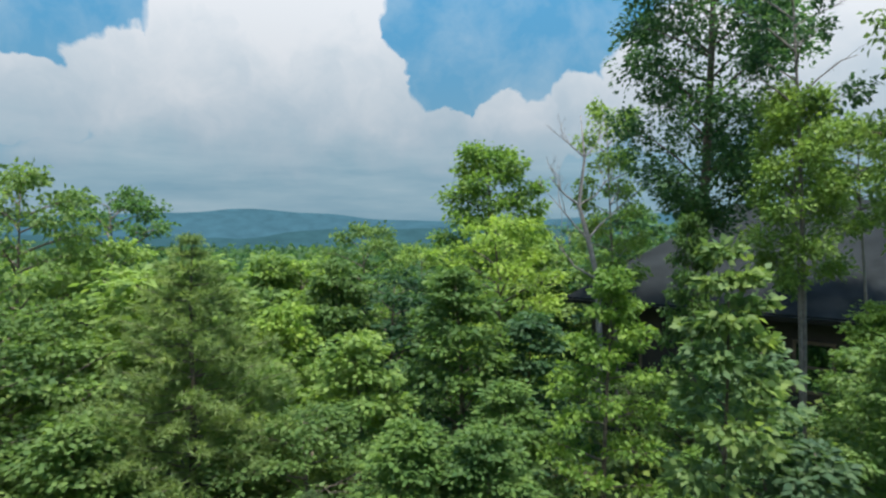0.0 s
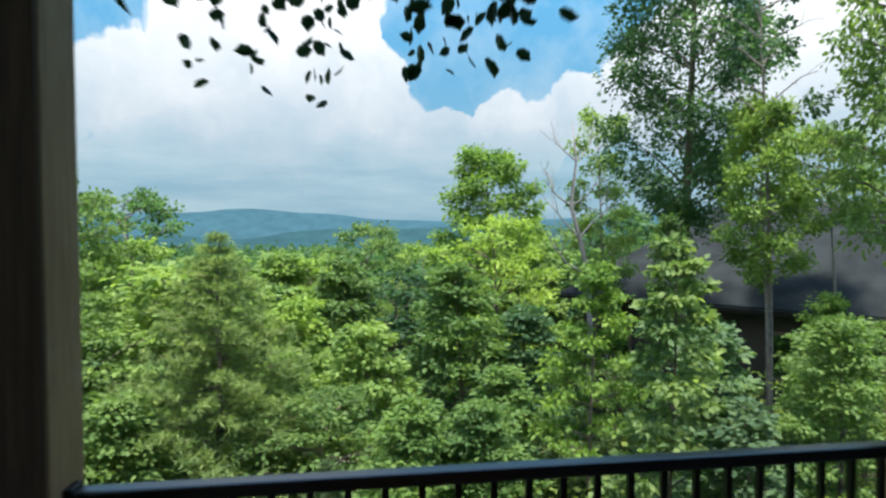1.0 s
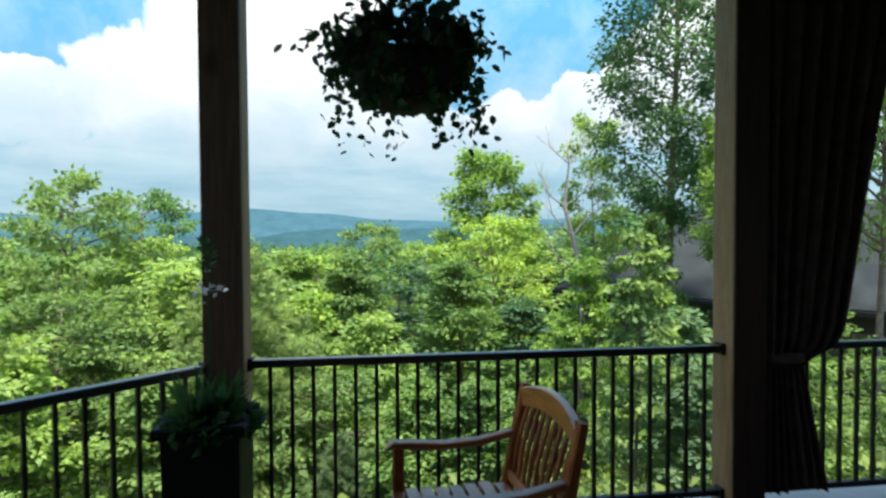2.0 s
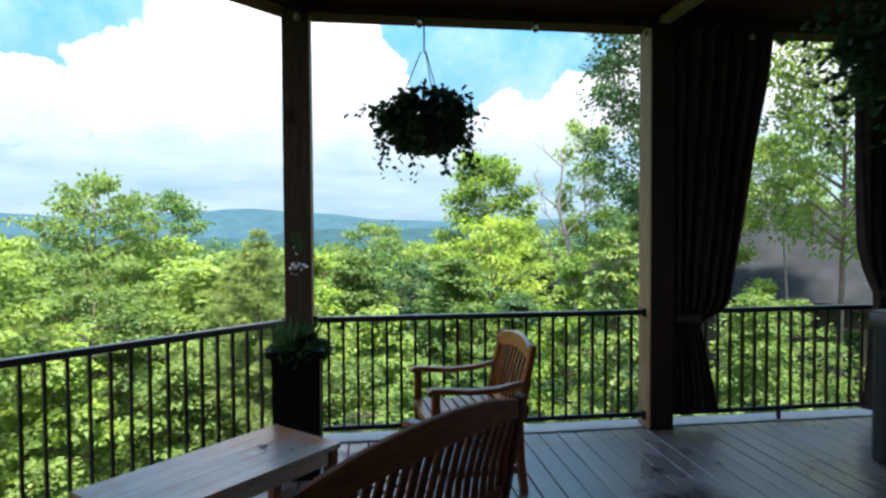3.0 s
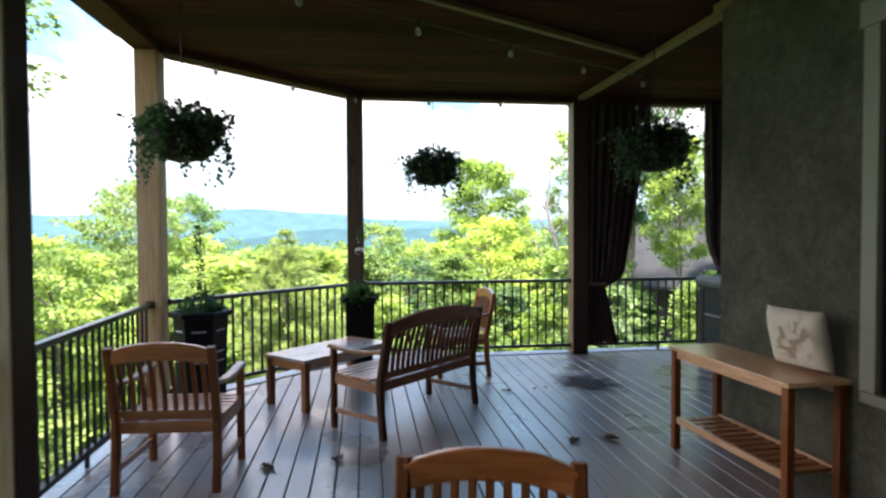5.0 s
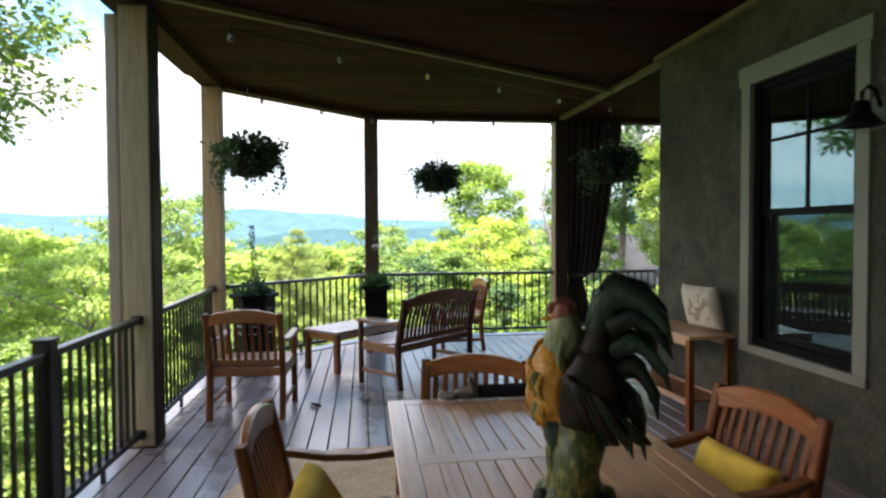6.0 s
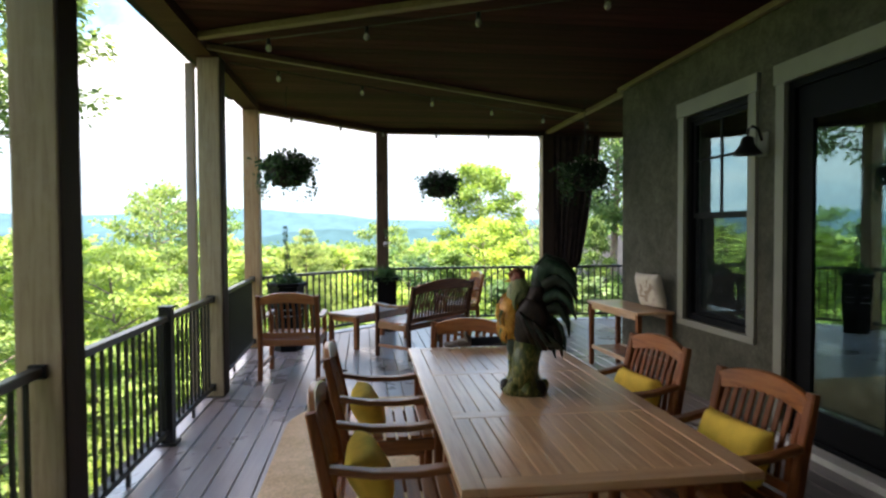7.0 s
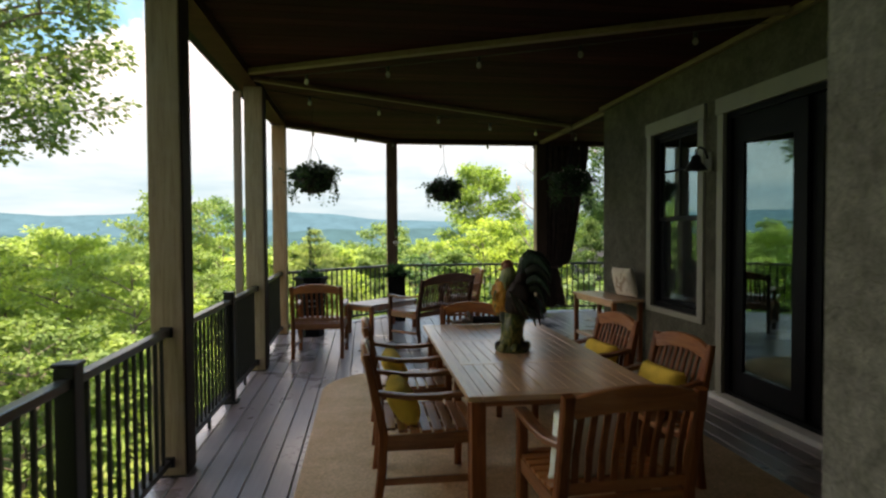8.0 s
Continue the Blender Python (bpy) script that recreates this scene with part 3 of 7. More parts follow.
def build_posts():
    pale = "pale knotty timber porch post standing on the deck"
    inner = "added dark board giving the post's inner face its shade"
    for (x, y), mat, faced, lab in ((POST_A, PINE, "", pale), (POST_B, PINE, "south", "timber porch post with an added shade board, behind a planter"), (POST_C, PINE, "south", "timber porch post with a dark curtain beside it"),
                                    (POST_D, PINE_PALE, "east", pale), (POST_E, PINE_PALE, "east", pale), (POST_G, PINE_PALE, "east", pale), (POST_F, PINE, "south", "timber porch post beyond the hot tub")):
        post = thing("porch_post", (x, y, 0), lab, "post", "porch posts")
        h = POST_W / 2
        bm = bmesh.new()
        box(bm, -h, h, -h, h, 0.0, BEAM_Z, bevel=0.008)
        part("shaft", bm, mat, post)
        bm = bmesh.new()
        box(bm, -h - 0.006, h + 0.006, -h - 0.006, h + 0.006, 0.0, 0.012)
        part("base_plate", bm, BLACK, post, "black metal base plate")
        # added board, its dark colour stands for the shaded inner face
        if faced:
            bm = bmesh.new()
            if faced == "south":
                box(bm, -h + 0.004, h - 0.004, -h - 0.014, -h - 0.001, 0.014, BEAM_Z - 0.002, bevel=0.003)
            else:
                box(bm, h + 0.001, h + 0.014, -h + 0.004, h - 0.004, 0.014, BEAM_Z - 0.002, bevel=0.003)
            part("facing_board", bm, SHADE_BROWN if (x, y) == POST_B else SHADE_FACING, post, inner)
    bm = bmesh.new()
    box(bm, -0.042, 0.042, -0.035, 0.035, -3.0, 3.12, bevel=0.012)
    ob = solid("downspout", bm, DOWNSPOUT, "pale square rain downspout outside a porch post", "downspout")
    ob.location = (-2.965, -3.30, 0)


build_posts()


def build_beams_and_ceiling():
    pts = [(RAIL_X, END_Y), POST_A, POST_B, (EAST_X, BACK_Y)]
    for n, (a, b) in enumerate(zip(pts, pts[1:])):
        bm = bmesh.new()
        beam(bm, (*a, BEAM_Z + 0.13), (*b, BEAM_Z + 0.13), 0.2, 0.26)
        tagged(new(f"trim_beam_{n + 1}", finish(bm, "porch_beam", STAIN)), "dark-stained porch beam across the posts", "beam", kind="structure")
    # ceiling boards, one mesh
    bm = bmesh.new()
    y = END_Y
    while y < BACK_Y + 0.1:
        x0 = RAIL_X + 0.1
        if y > POST_A[1]:
            x0 = max(x0, POST_A[0] + (y - POST_A[1]) * (POST_B[0] - POST_A[0]) / (POST_B[1] - POST_A[1]) + 0.1)
        x1 = EAST_X if y > WALL_Y - 0.1 else (WALL_X + 0.1 if y > STEP_Y else STEP_X + 0.1)
        box(bm, x0, x1, y, y + 0.132, CEIL_Z, CEIL_Z + 0.02, bevel=0.0)
        y += 0.14
    solid("ceiling", bm, CEIL, "dark red-brown stained tongue-and-groove porch ceiling", "ceiling", "structure")
    bm = bmesh.new()
    plan = [(RAIL_X - 0.35, END_Y - 0.3), (EAST_X + 0.5, END_Y - 0.3), (EAST_X + 0.5, BACK_Y + 0.35), (POST_B[0] - 0.14, BACK_Y + 0.35), (RAIL_X - 0.35, POST_A[1] + 0.15)]
    lo = [bm.verts.new((x, y, CEIL_Z + 0.1)) for x, y in plan]
    hi = [bm.verts.new((x, y, CEIL_Z + 0.2)) for x, y in plan]
    bm.faces.new(lo[::-1])
    bm.faces.new(hi)
    for k in range(5):
        bm.faces.new((lo[k], lo[(k + 1) % 5], hi[(k + 1) % 5], hi[k]))
    solid("roof", bm, SHINGLE, "dark shingle porch roof", "roof", "structure")
    bm = bmesh.new()
    y = END_Y
    box(bm, RAIL_X, EAST_X, END_Y, POST_A[1], CEIL_Z + 0.022, CEIL_Z + 0.04)
    box(bm, POST_B[0], EAST_X, POST_A[1], BACK_Y + 0.05, CEIL_Z + 0.022, CEIL_Z + 0.04)
    v = [bm.verts.new(c) for c in ((RAIL_X, POST_A[1], CEIL_Z + 0.03), (POST_B[0], POST_A[1], CEIL_Z + 0.03), (POST_B[0], BACK_Y + 0.02, CEIL_Z + 0.03))]
    bm.faces.new(v)
    solid("ceiling_backing", bm, SIDING, "dark sheathing above the ceiling boards", "ceiling", "structure")
    # pale battens over the ceiling's seams
    z = CEIL_Z - 0.03
    for n, (a, b) in enumerate((((RAIL_X + 0.05, -3.91), (WALL_X - 0.09, -6.14)), ((RAIL_X + 0.05, -3.66), (1.64, -1.21)), ((1.71, 0.55), (1.74, WALL_Y)), ((WALL_X - 0.045, WALL_Y), (WALL_X - 0.045, STEP_Y)))):
        bm = bmesh.new()
        beam(bm, (*a, z), (*b, z), (0.075, 0.055, 0.085, 0.06)[n], 0.05, bevel=0.004)
        tagged(new(f"trim_batten_{n + 1}", finish(bm, "batten", BATTEN)), "pale timber batten across the dark ceiling", "batten", kind="structure")


build_beams_and_ceiling()


def railing(a, b, newels=(), feet=()):
    """A black metal railing from a to b between posts: rails, balusters, small feet and newel posts at given shares."""
    a, b = Vector((*a, 0)), Vector((*b, 0))
    d = b - a
    L = d.length
    ang = math.atan2(d.y, d.x)
    rail = thing("railing", Matrix.Translation(a) @ Matrix.Rotation(ang, 4, "Z"), "black metal deck railing with square balusters", "railing", "porch railings")
    bm = bmesh.new()
    box(bm, 0, L, -0.028, 0.028, RAIL_Z - 0.042, RAIL_Z, bevel=0.008)
    part("top_rail", bm, BLACK_SHEEN, rail)
    bm = bmesh.new()
    box(bm, 0, L, -0.018, 0.018, 0.085, 0.12, bevel=0.004)
    part("bottom_rail", bm, BLACK, rail)
    bm = bmesh.new()
    box(bm, -0.0095, 0.0095, -0.0095, 0.0095, 0.115, RAIL_Z - 0.038)
    me = finish(bm, "baluster", BLACK)
    n = max(2, round(L / 0.108))
    for k in range(1, n):
        s = L * k / n
        if any(abs(s - q) < 0.06 for q in newels):
            continue
        ob = part("baluster", me, BLACK, rail)
        ob.location = (s, 0, 0)
    for q in newels:
        bm = bmesh.new()
        box(bm, q - 0.042, q + 0.042, -0.042, 0.042, 0, RAIL_Z + 0.045, bevel=0.004)
        box(bm, q - 0.05, q + 0.05, -0.05, 0.05, RAIL_Z + 0.045, RAIL_Z + 0.065, bevel=0.008)
        box(bm, q - 0.07, q + 0.07, -0.07, 0.07, 0, 0.02, bevel=0.005)
        part("newel_post", bm, BLACK, rail, "black square newel post with a cap")
    for q in feet:
        bm = bmesh.new()
        box(bm, q - 0.012, q + 0.012, -0.012, 0.012, 0.0, 0.09)
        part("foot", bm, BLACK, rail)
    for e in (0.012, L - 0.012):
        for z in (RAIL_Z - 0.021, 0.1):
            bm = bmesh.new()
            box(bm, e - 0.012, e + 0.012, -0.036, 0.036, z - 0.032, z + 0.032, bevel=0.004)
            part("bracket", bm, BLACK, rail)


def between(p, q, gap=0.1):
    p, q = Vector(p), Vector(q)
    d = (q - p).normalized()
    return (p + d * gap, q - d * gap)


hp = POST_W / 2
railing(*between(POST_E, POST_D, hp), newels=(-4.684 - POST_E[1] - hp,), feet=(0.75, 2.1))
railing(*between(POST_D, POST_A, hp), feet=(0.85,))
railing(*between(POST_A, POST_B, hp + 0.02), feet=(1.05,))
railing(*between(POST_B, POST_C, hp), feet=(1.15,))
railing(*between(POST_C, POST_F, hp), feet=(0.98, 2.0))
railing(*between(POST_G, POST_E, hp), newels=(-7.62 - POST_G[1] - hp,), feet=(0.8, 2.2))
railing((RAIL_X, END_Y + 0.1), (POST_G[0], POST_G[1] - hp), feet=(1.0,))


# ---- house wall, window, door ----
WIN = (-4.81, -3.84, 0.69, 2.605)
DOOR = (-7.095, -5.215, 0.03, 2.595)


def build_wall():
    t = 0.22
    bm = bmesh.new()
    x0, x1 = WALL_X, WALL_X + t
    zt = CEIL_Z + 0.05
    box(bm, x0, x1, WIN[1], WALL_Y, 0, zt)
    box(bm, x0, x1, WIN[0], WIN[1], 0, WIN[2])
    box(bm, x0, x1, WIN[0], WIN[1], WIN[3], zt)
    box(bm, x0, x1, DOOR[1], WIN[0], 0, zt)
    box(bm, x0, x1, DOOR[0], DOOR[1], DOOR[3], zt)
    box(bm, x0, x1, DOOR[0], DOOR[1], -0.25, DOOR[2])
    box(bm, x0, x1, STEP_Y, DOOR[0], 0, zt)
    tagged(new("wall_east", finish(bm, "wall_east", STUCCO)), "grey-green stucco house wall", "wall", kind="structure")
    bm = bmesh.new()
    box(bm, x1, EAST_X + 1.5, WALL_Y - t, WALL_Y, 0, zt)
    tagged(new("wall_north", finish(bm, "wall_north", STUCCO)), "grey-green stucco house wall round the corner", "wall", kind="structure")
    bm = bmesh.new()
    box(bm, STEP_X, STEP_X + t, END_Y, STEP_Y - t, 0, zt, bevel=0.0)
    box(bm, STEP_X, x1, STEP_Y - t, STEP_Y, 0, zt)
    tagged(new("wall_step", finish(bm, "wall_step", LIT_RENDER)), "rough-rendered grey wall stepping into the porch, lightened for west light", "wall", kind="structure")
    # unseen end wall, added to keep out light from the south
    bm = bmesh.new()
    box(bm, RAIL_X - 0.1, STEP_X, END_Y - 0.22, END_Y + 0.02, 0, zt)
    tagged(new("wall_south", finish(bm, "wall_south", STUCCO)), "unseen stucco wall added at the porch's end against south light", "wall", kind="structure")
    # plain dark room behind the glass
    bm = bmesh.new()
    room = plain("dim_room_paint", (0.10, 0.09, 0.08), 0.9, 0.0, 0.1, 2.0, 0.0)
    rx = 5.4
    box(bm, rx, rx + 0.1, STEP_Y, WALL_Y - t, 0, zt)
    box(bm, x1, rx, STEP_Y - 0.1, STEP_Y, 0, zt)
    box(bm, x1, rx, STEP_Y, WALL_Y - t, zt - 0.06, zt)
    box(bm, x1, rx, STEP_Y, WALL_Y - t, -0.05, 0.0)
    tagged(new("wall_room", finish(bm, "wall_room", room)), "dim interior behind the glass", "room", kind="structure")


build_wall()


def glass_material():
    a = Mat("window_glass", 0.015, spec=0.9)
    a.p.inputs["Base Color"].default_value = (0.55, 0.62, 0.62, 1)
    a.p.inputs["Transmission Weight"].default_value = 1.0
    a.p.inputs["IOR"].default_value = 2.5
    a.p.inputs["Specular Tint"].default_value = (0.58, 0.93, 0.9, 1)
    return a.m


GLASS = glass_material()


def screen_material():
    """Fine dark mesh, mostly seen through."""
    a = Mat("insect_screen_mesh", 0.6, spec=0.2)
    f = a.noise(a.coords(), 3.0, 4)
    a.color(a.ramp(f, [(0.3, (0.012, 0.016, 0.016)), (0.7, (0.022, 0.028, 0.027))]))
    a.p.inputs["Alpha"].default_value = 0.17
    return a.m


def bars(bm, frame_box, w, x0, x1):
    """Four bars round an opening (y0, y1, z0, z1), inside it."""
    y0, y1, z0, z1 = frame_box
    box(bm, x0, x1, y0, y0 + w, z0, z1)
    box(bm, x0, x1, y1 - w, y1, z0, z1)
    box(bm, x0, x1, y0 + w, y1 - w, z0, z0 + w)
    box(bm, x0, x1, y0 + w, y1 - w, z1 - w, z1)


def casing(bm, opening, side, head, sill):
    y0, y1, z0, z1 = opening
    xa, xb = WALL_X - 0.028, WALL_X + 0.01
    box(bm, xa, xb, y0 - side, y0 + 0.004, z0 - (0 if sill else 0.02), z1, bevel=0.004)
    box(bm, xa, xb, y1 - 0.004, y1 + side, z0 - (0 if sill else 0.02), z1, bevel=0.004)
    box(bm, xa - 0.008, xb, y0 - side - 0.02, y1 + side + 0.02, z1, z1 + head, bevel=0.005)
    if sill:
        box(bm, xa - 0.004, xb, y0 - side, y1 + side, z0 - sill, z0, bevel=0.004)


def build_window():
    win = tagged(new("window_1"), "double-hung window with black sashes and cream casing in the stucco wall", "window", kind="structure")
    bm = bmesh.new()
    casing(bm, WIN, 0.095, 0.14, 0.06)
    part("casing", bm, WHITE_TRIM, win, "cream painted window casing")
    y0, y1, z0, z1 = WIN
    bm = bmesh.new()
    bars(bm, WIN, 0.05, WALL_X + 0.03, WALL_X + 0.12)
    part("window_frame", bm, DARK_FRAME, win)
    mid = 1.665
    for nm, za, zb, xa in (("upper_sash", mid - 0.02, z1 - 0.05, WALL_X + 0.05), ("lower_sash", z0 + 0.05, mid + 0.02, WALL_X + 0.085)):
        bm = bmesh.new()
        bars(bm, (y0 + 0.05, y1 - 0.05, za, zb), 0.045, xa, xa + 0.035)
        sash = part(nm, bm, DARK_FRAME, win)
        if nm == "upper_sash":
            ym, zm = (y0 + y1) / 2, (za + zb) / 2 + 0.08
            bm = bmesh.new()
            box(bm, xa + 0.004, xa + 0.026, ym - 0.011, ym + 0.011, za + 0.045, zb - 0.045)
            part("muntin", bm, DARK_FRAME, sash)
            bm = bmesh.new()
            box(bm, xa + 0.005, xa + 0.025, y0 + 0.095, y1 - 0.095, zm - 0.011, zm + 0.011)
            part("muntin", bm, DARK_FRAME, sash)
        bm = bmesh.new()
        box(bm, xa + 0.013, xa + 0.019, y0 + 0.09, y1 - 0.09, za + 0.04, zb - 0.04)
        pane = part("pane", bm, GLASS, sash, "dark reflecting glass")
        pane.visible_shadow = False
    bm = bmesh.new()
    box(bm, WALL_X + 0.062, WALL_X + 0.0635, y0 + 0.05, y1 - 0.05, z0 + 0.05, mid - 0.02)
    part("insect_screen", bm, screen_material(), win, "fine dark insect screen over the lower sash")


build_window()


def build_door():
    door = tagged(new("door_1"), "closed black glazed patio door with cream casing", "door", kind="structure")
    bm = bmesh.new()
    casing(bm, DOOR, 0.087, 0.147, 0)
    part("casing", bm, WHITE_TRIM, door, "cream painted door casing")
    bm = bmesh.new()
    box(bm, WALL_X - 0.1, WALL_X + 0.16, DOOR[0] - 0.1, DOOR[1] + 0.1, -0.01, 0.045, bevel=0.006)
    part("threshold", bm, plain("pale_metal_sill", (0.62, 0.61, 0.57), 0.4, 0.0, 0.1, 4.0, 0.05), door, "pale door threshold")
    bm = bmesh.new()
    bars(bm, DOOR, 0.05, WALL_X + 0.02, WALL_X + 0.14)
    part("door_frame", bm, DARK_FRAME, door)
    ymid = (DOOR[0] + DOOR[1]) / 2
    for nm, ya, yb, xa in (("door_leaf", ymid - 0.02, DOOR[1] - 0.05, WALL_X + 0.05), ("door_leaf", DOOR[0] + 0.05, ymid + 0.02, WALL_X + 0.09)):
        bm = bmesh.new()
        za, zb = DOOR[2] + 0.05, DOOR[3] - 0.05
        w = 0.15
        box(bm, xa, xa + 0.036, ya, ya + w, za, zb)
        box(bm, xa, xa + 0.036, yb - w, yb, za, zb)
        box(bm, xa, xa + 0.036, ya + w, yb - w, za, za + 0.2)
        box(bm, xa, xa + 0.036, ya + w, yb - w, zb - 0.24, zb)
        leaf = part(nm, bm, DARK_FRAME, door)
        bm = bmesh.new()
        box(bm, xa + 0.014, xa + 0.02, ya + w - 0.005, yb - w + 0.005, za + 0.195, zb - 0.235)
        pane = part("pane", bm, GLASS, leaf, "dark reflecting glass")
        pane.visible_shadow = False


build_door()


# ---- seats and tables ----
def curved_bar(bm, pts, w, h):
    """A bar of section w (across, x) by h (up) along points in the y-z plane, or along x where they run so."""
    pts = [Vector(p) for p in pts]
    rings = []
    for i, p in enumerate(pts):
        d = (pts[min(i + 1, len(pts) - 1)] - pts[max(i - 1, 0)]).normalized()
        side = Vector((1, 0, 0)) if abs(d.x) < 0.7 else Vector((0, 1, 0))
        up = d.cross(side).normalized()
        ww = w[i] if isinstance(w, (list, tuple)) else w
        hh = h[i] if isinstance(h, (list, tuple)) else h
        c = 0.18 * min(ww, hh)
        prof = [(-ww / 2 + c, -hh / 2), (ww / 2 - c, -hh / 2), (ww / 2, -hh / 2 + c), (ww / 2, hh / 2 - c), (ww / 2 - c, hh / 2), (-ww / 2 + c, hh / 2), (-ww / 2, hh / 2 - c), (-ww / 2, -hh / 2 + c)]
        rings.append([bm.verts.new(p + side * a + up * b) for a, b in prof])
    for r, s in zip(rings, rings[1:]):
        for k in range(8):
            bm.faces.new((r[k], r[(k + 1) % 8], s[(k + 1) % 8], s[k]))
    bm.faces.new(rings[0][::-1])
    bm.faces.new(rings[-1])


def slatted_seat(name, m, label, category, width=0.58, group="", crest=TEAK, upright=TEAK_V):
    """A teak armchair or bench: arched crest rail, upright back slats, slatted seat, shaped arms. It faces +y."""
    seat = thing(name, m, label, category, group)
    hw = width / 2 - 0.025
    yb, yf, hs = -0.255, 0.25, 0.42

    def back_y(z):
        return yb - max(0.0, z - hs) * 0.2

    for s in (-1, 1):
        bm = bmesh.new()
        curved_bar(bm, [(s * hw, yb - 0.035, 0), (s * hw, yb - 0.01, 0.2), (s * hw, yb, hs), (s * hw, back_y(0.65), 0.65), (s * hw, back_y(0.885), 0.885)], 0.048, [0.048, 0.052, 0.056, 0.05, 0.04])
        part("back_leg", bm, upright, seat)
        bm = bmesh.new()
        curved_bar(bm, [(s * hw, yf, 0), (s * hw, yf, 0.3), (s * hw, yf, 0.632)], 0.048, 0.048)
        part("front_leg", bm, upright, seat)
        bm = bmesh.new()
        curved_bar(bm, [(s * hw, back_y(0.65) + 0.02, 0.66), (s * hw, -0.12, 0.632), (s * hw, 0.05, 0.628), (s * hw, 0.2, 0.642), (s * hw, 0.275, 0.648), (s * hw, 0.3, 0.635)], [0.045, 0.055, 0.06, 0.062, 0.06, 0.05], [0.03, 0.03, 0.03, 0.032, 0.03, 0.016])
        part("arm", bm, TEAK_ARM, seat)
        bm = bmesh.new()
        beam(bm, (s * hw, yb + 0.02, 0.375), (s * hw, yf - 0.02, 0.385), 0.026, 0.07, bevel=0.004)
        part("side_rail", bm, TEAK_ARM, seat)
        bm = bmesh.new()
        beam(bm, (s * hw, yb - 0.005, 0.14), (s * hw, yf, 0.14), 0.024, 0.04, bevel=0.004)
        part("stretcher", bm, TEAK_ARM, seat)
    for y, z, h in ((yf, 0.375, 0.075), (yb, 0.39, 0.07)):
        bm = bmesh.new()
        beam(bm, (-hw + 0.02, y, z), (hw - 0.02, y, z), 0.026, h, bevel=0.004)
        part("apron", bm, crest, seat)
    bm = bmesh.new()
    n = 12
    arch = 0.05 if width < 0.9 else 0.075
    pts, hh = [], []
    for k in range(n + 1):
        u = -1 + 2 * k / n
        top = 0.868 + arch * (1 - abs(u) ** 2.2)
        bot = 0.785 + arch * 0.55 * (1 - abs(u) ** 2.2)
        z = (top + bot) / 2
        pts.append((u * (hw - 0.015), back_y(z) - 0.018 * (1 - u * u), z))
        hh.append(top - bot)
    curved_bar(bm, pts, 0.034, hh)
    part("crest_rail", bm, crest, seat)
    bm = bmesh.new()
    beam(bm, (-hw + 0.02, back_y(0.47), 0.475), (hw - 0.02, back_y(0.47), 0.475), 0.03, 0.045, bevel=0.004)
    part("lower_back_rail", bm, crest, seat)
    n = 9 if width < 0.9 else 19
    for k in range(n):
        u = -1 + 2 * (k + 0.5) / n
        x = u * (hw - 0.025)
        zt = 0.795 + arch * 0.55 * (1 - abs(u) ** 2.2)
        bm2 = bmesh.new()
        curved_bar(bm2, [(x, back_y(0.49), 0.49), (x, back_y(0.62) + 0.008, 0.62), (x, back_y(0.72), 0.72), (x, back_y(zt) - 0.012, zt)], 0.027 if width < 0.9 else 0.036, 0.014)
        part("back_slat", bm2, upright, seat)
    bm = bmesh.new()
    box(bm, -hw - 0.01, hw + 0.01, -0.027, 0.027, -0.009, 0.009, bevel=0.003)
    me = finish(bm, "seat_slat", TEAK)
    for k in range(8):
        y = yb + 0.045 + k * 0.067
        ob = part("seat_slat", me, TEAK, seat)
        ob.location = (0, y, 0.424 + 0.012 * abs(k - 3.5) / 3.5)
        if k == 0 or k == 7:
            ob.scale = ((2 * hw - 0.06) / (2 * hw + 0.02), 1, 1)
    return seat


ALONG = "reddish teak slatted armchair"
first = slatted_seat("armchair", pose(-2.12, -2.62, 0, 0, 0, -4), ALONG + " beside the railing", "chair", 0.64, "lounge chairs")
tagged(copy_thing(first, pose(0.04, -0.09, 0, 0, 0, 95)), ALONG + ", weathered, against the railing")
dining = slatted_seat("dining_armchair", pose(-1.214, -6.68, 0, 0, 0, -90) @ Matrix.Diagonal((1, 1, 0.97, 1)), ALONG + " with a yellow pillow at the table", "chair", 0.58, "chairs round the dining table")
for x, y, a in ((-1.214, -5.72, -90), (0.09, -6.77, 97), (0.09, -5.80, 98)):
    copy_thing(dining, pose(x, y, 0, 0, 0, a))
tagged(copy_thing(dining, pose(-0.49, -7.64, 0, 0, 0, 3) @ Matrix.Diagonal((1.1, 1, 1.03, 1))), ALONG + " at the table's end, white cushion on it")
tagged(copy_thing(dining, pose(-0.669, -5.18, 0, 0, 0, 166)), ALONG + " at the table's far end")
slatted_seat("garden_bench", pose(-0.609, -1.567, 0, 0, 0, 44.6), "teak garden bench with arched slatted back, set askew on the deck", "bench", 1.237, crest=TEAK_BENCH_SHADE, upright=TEAK_SHADE)


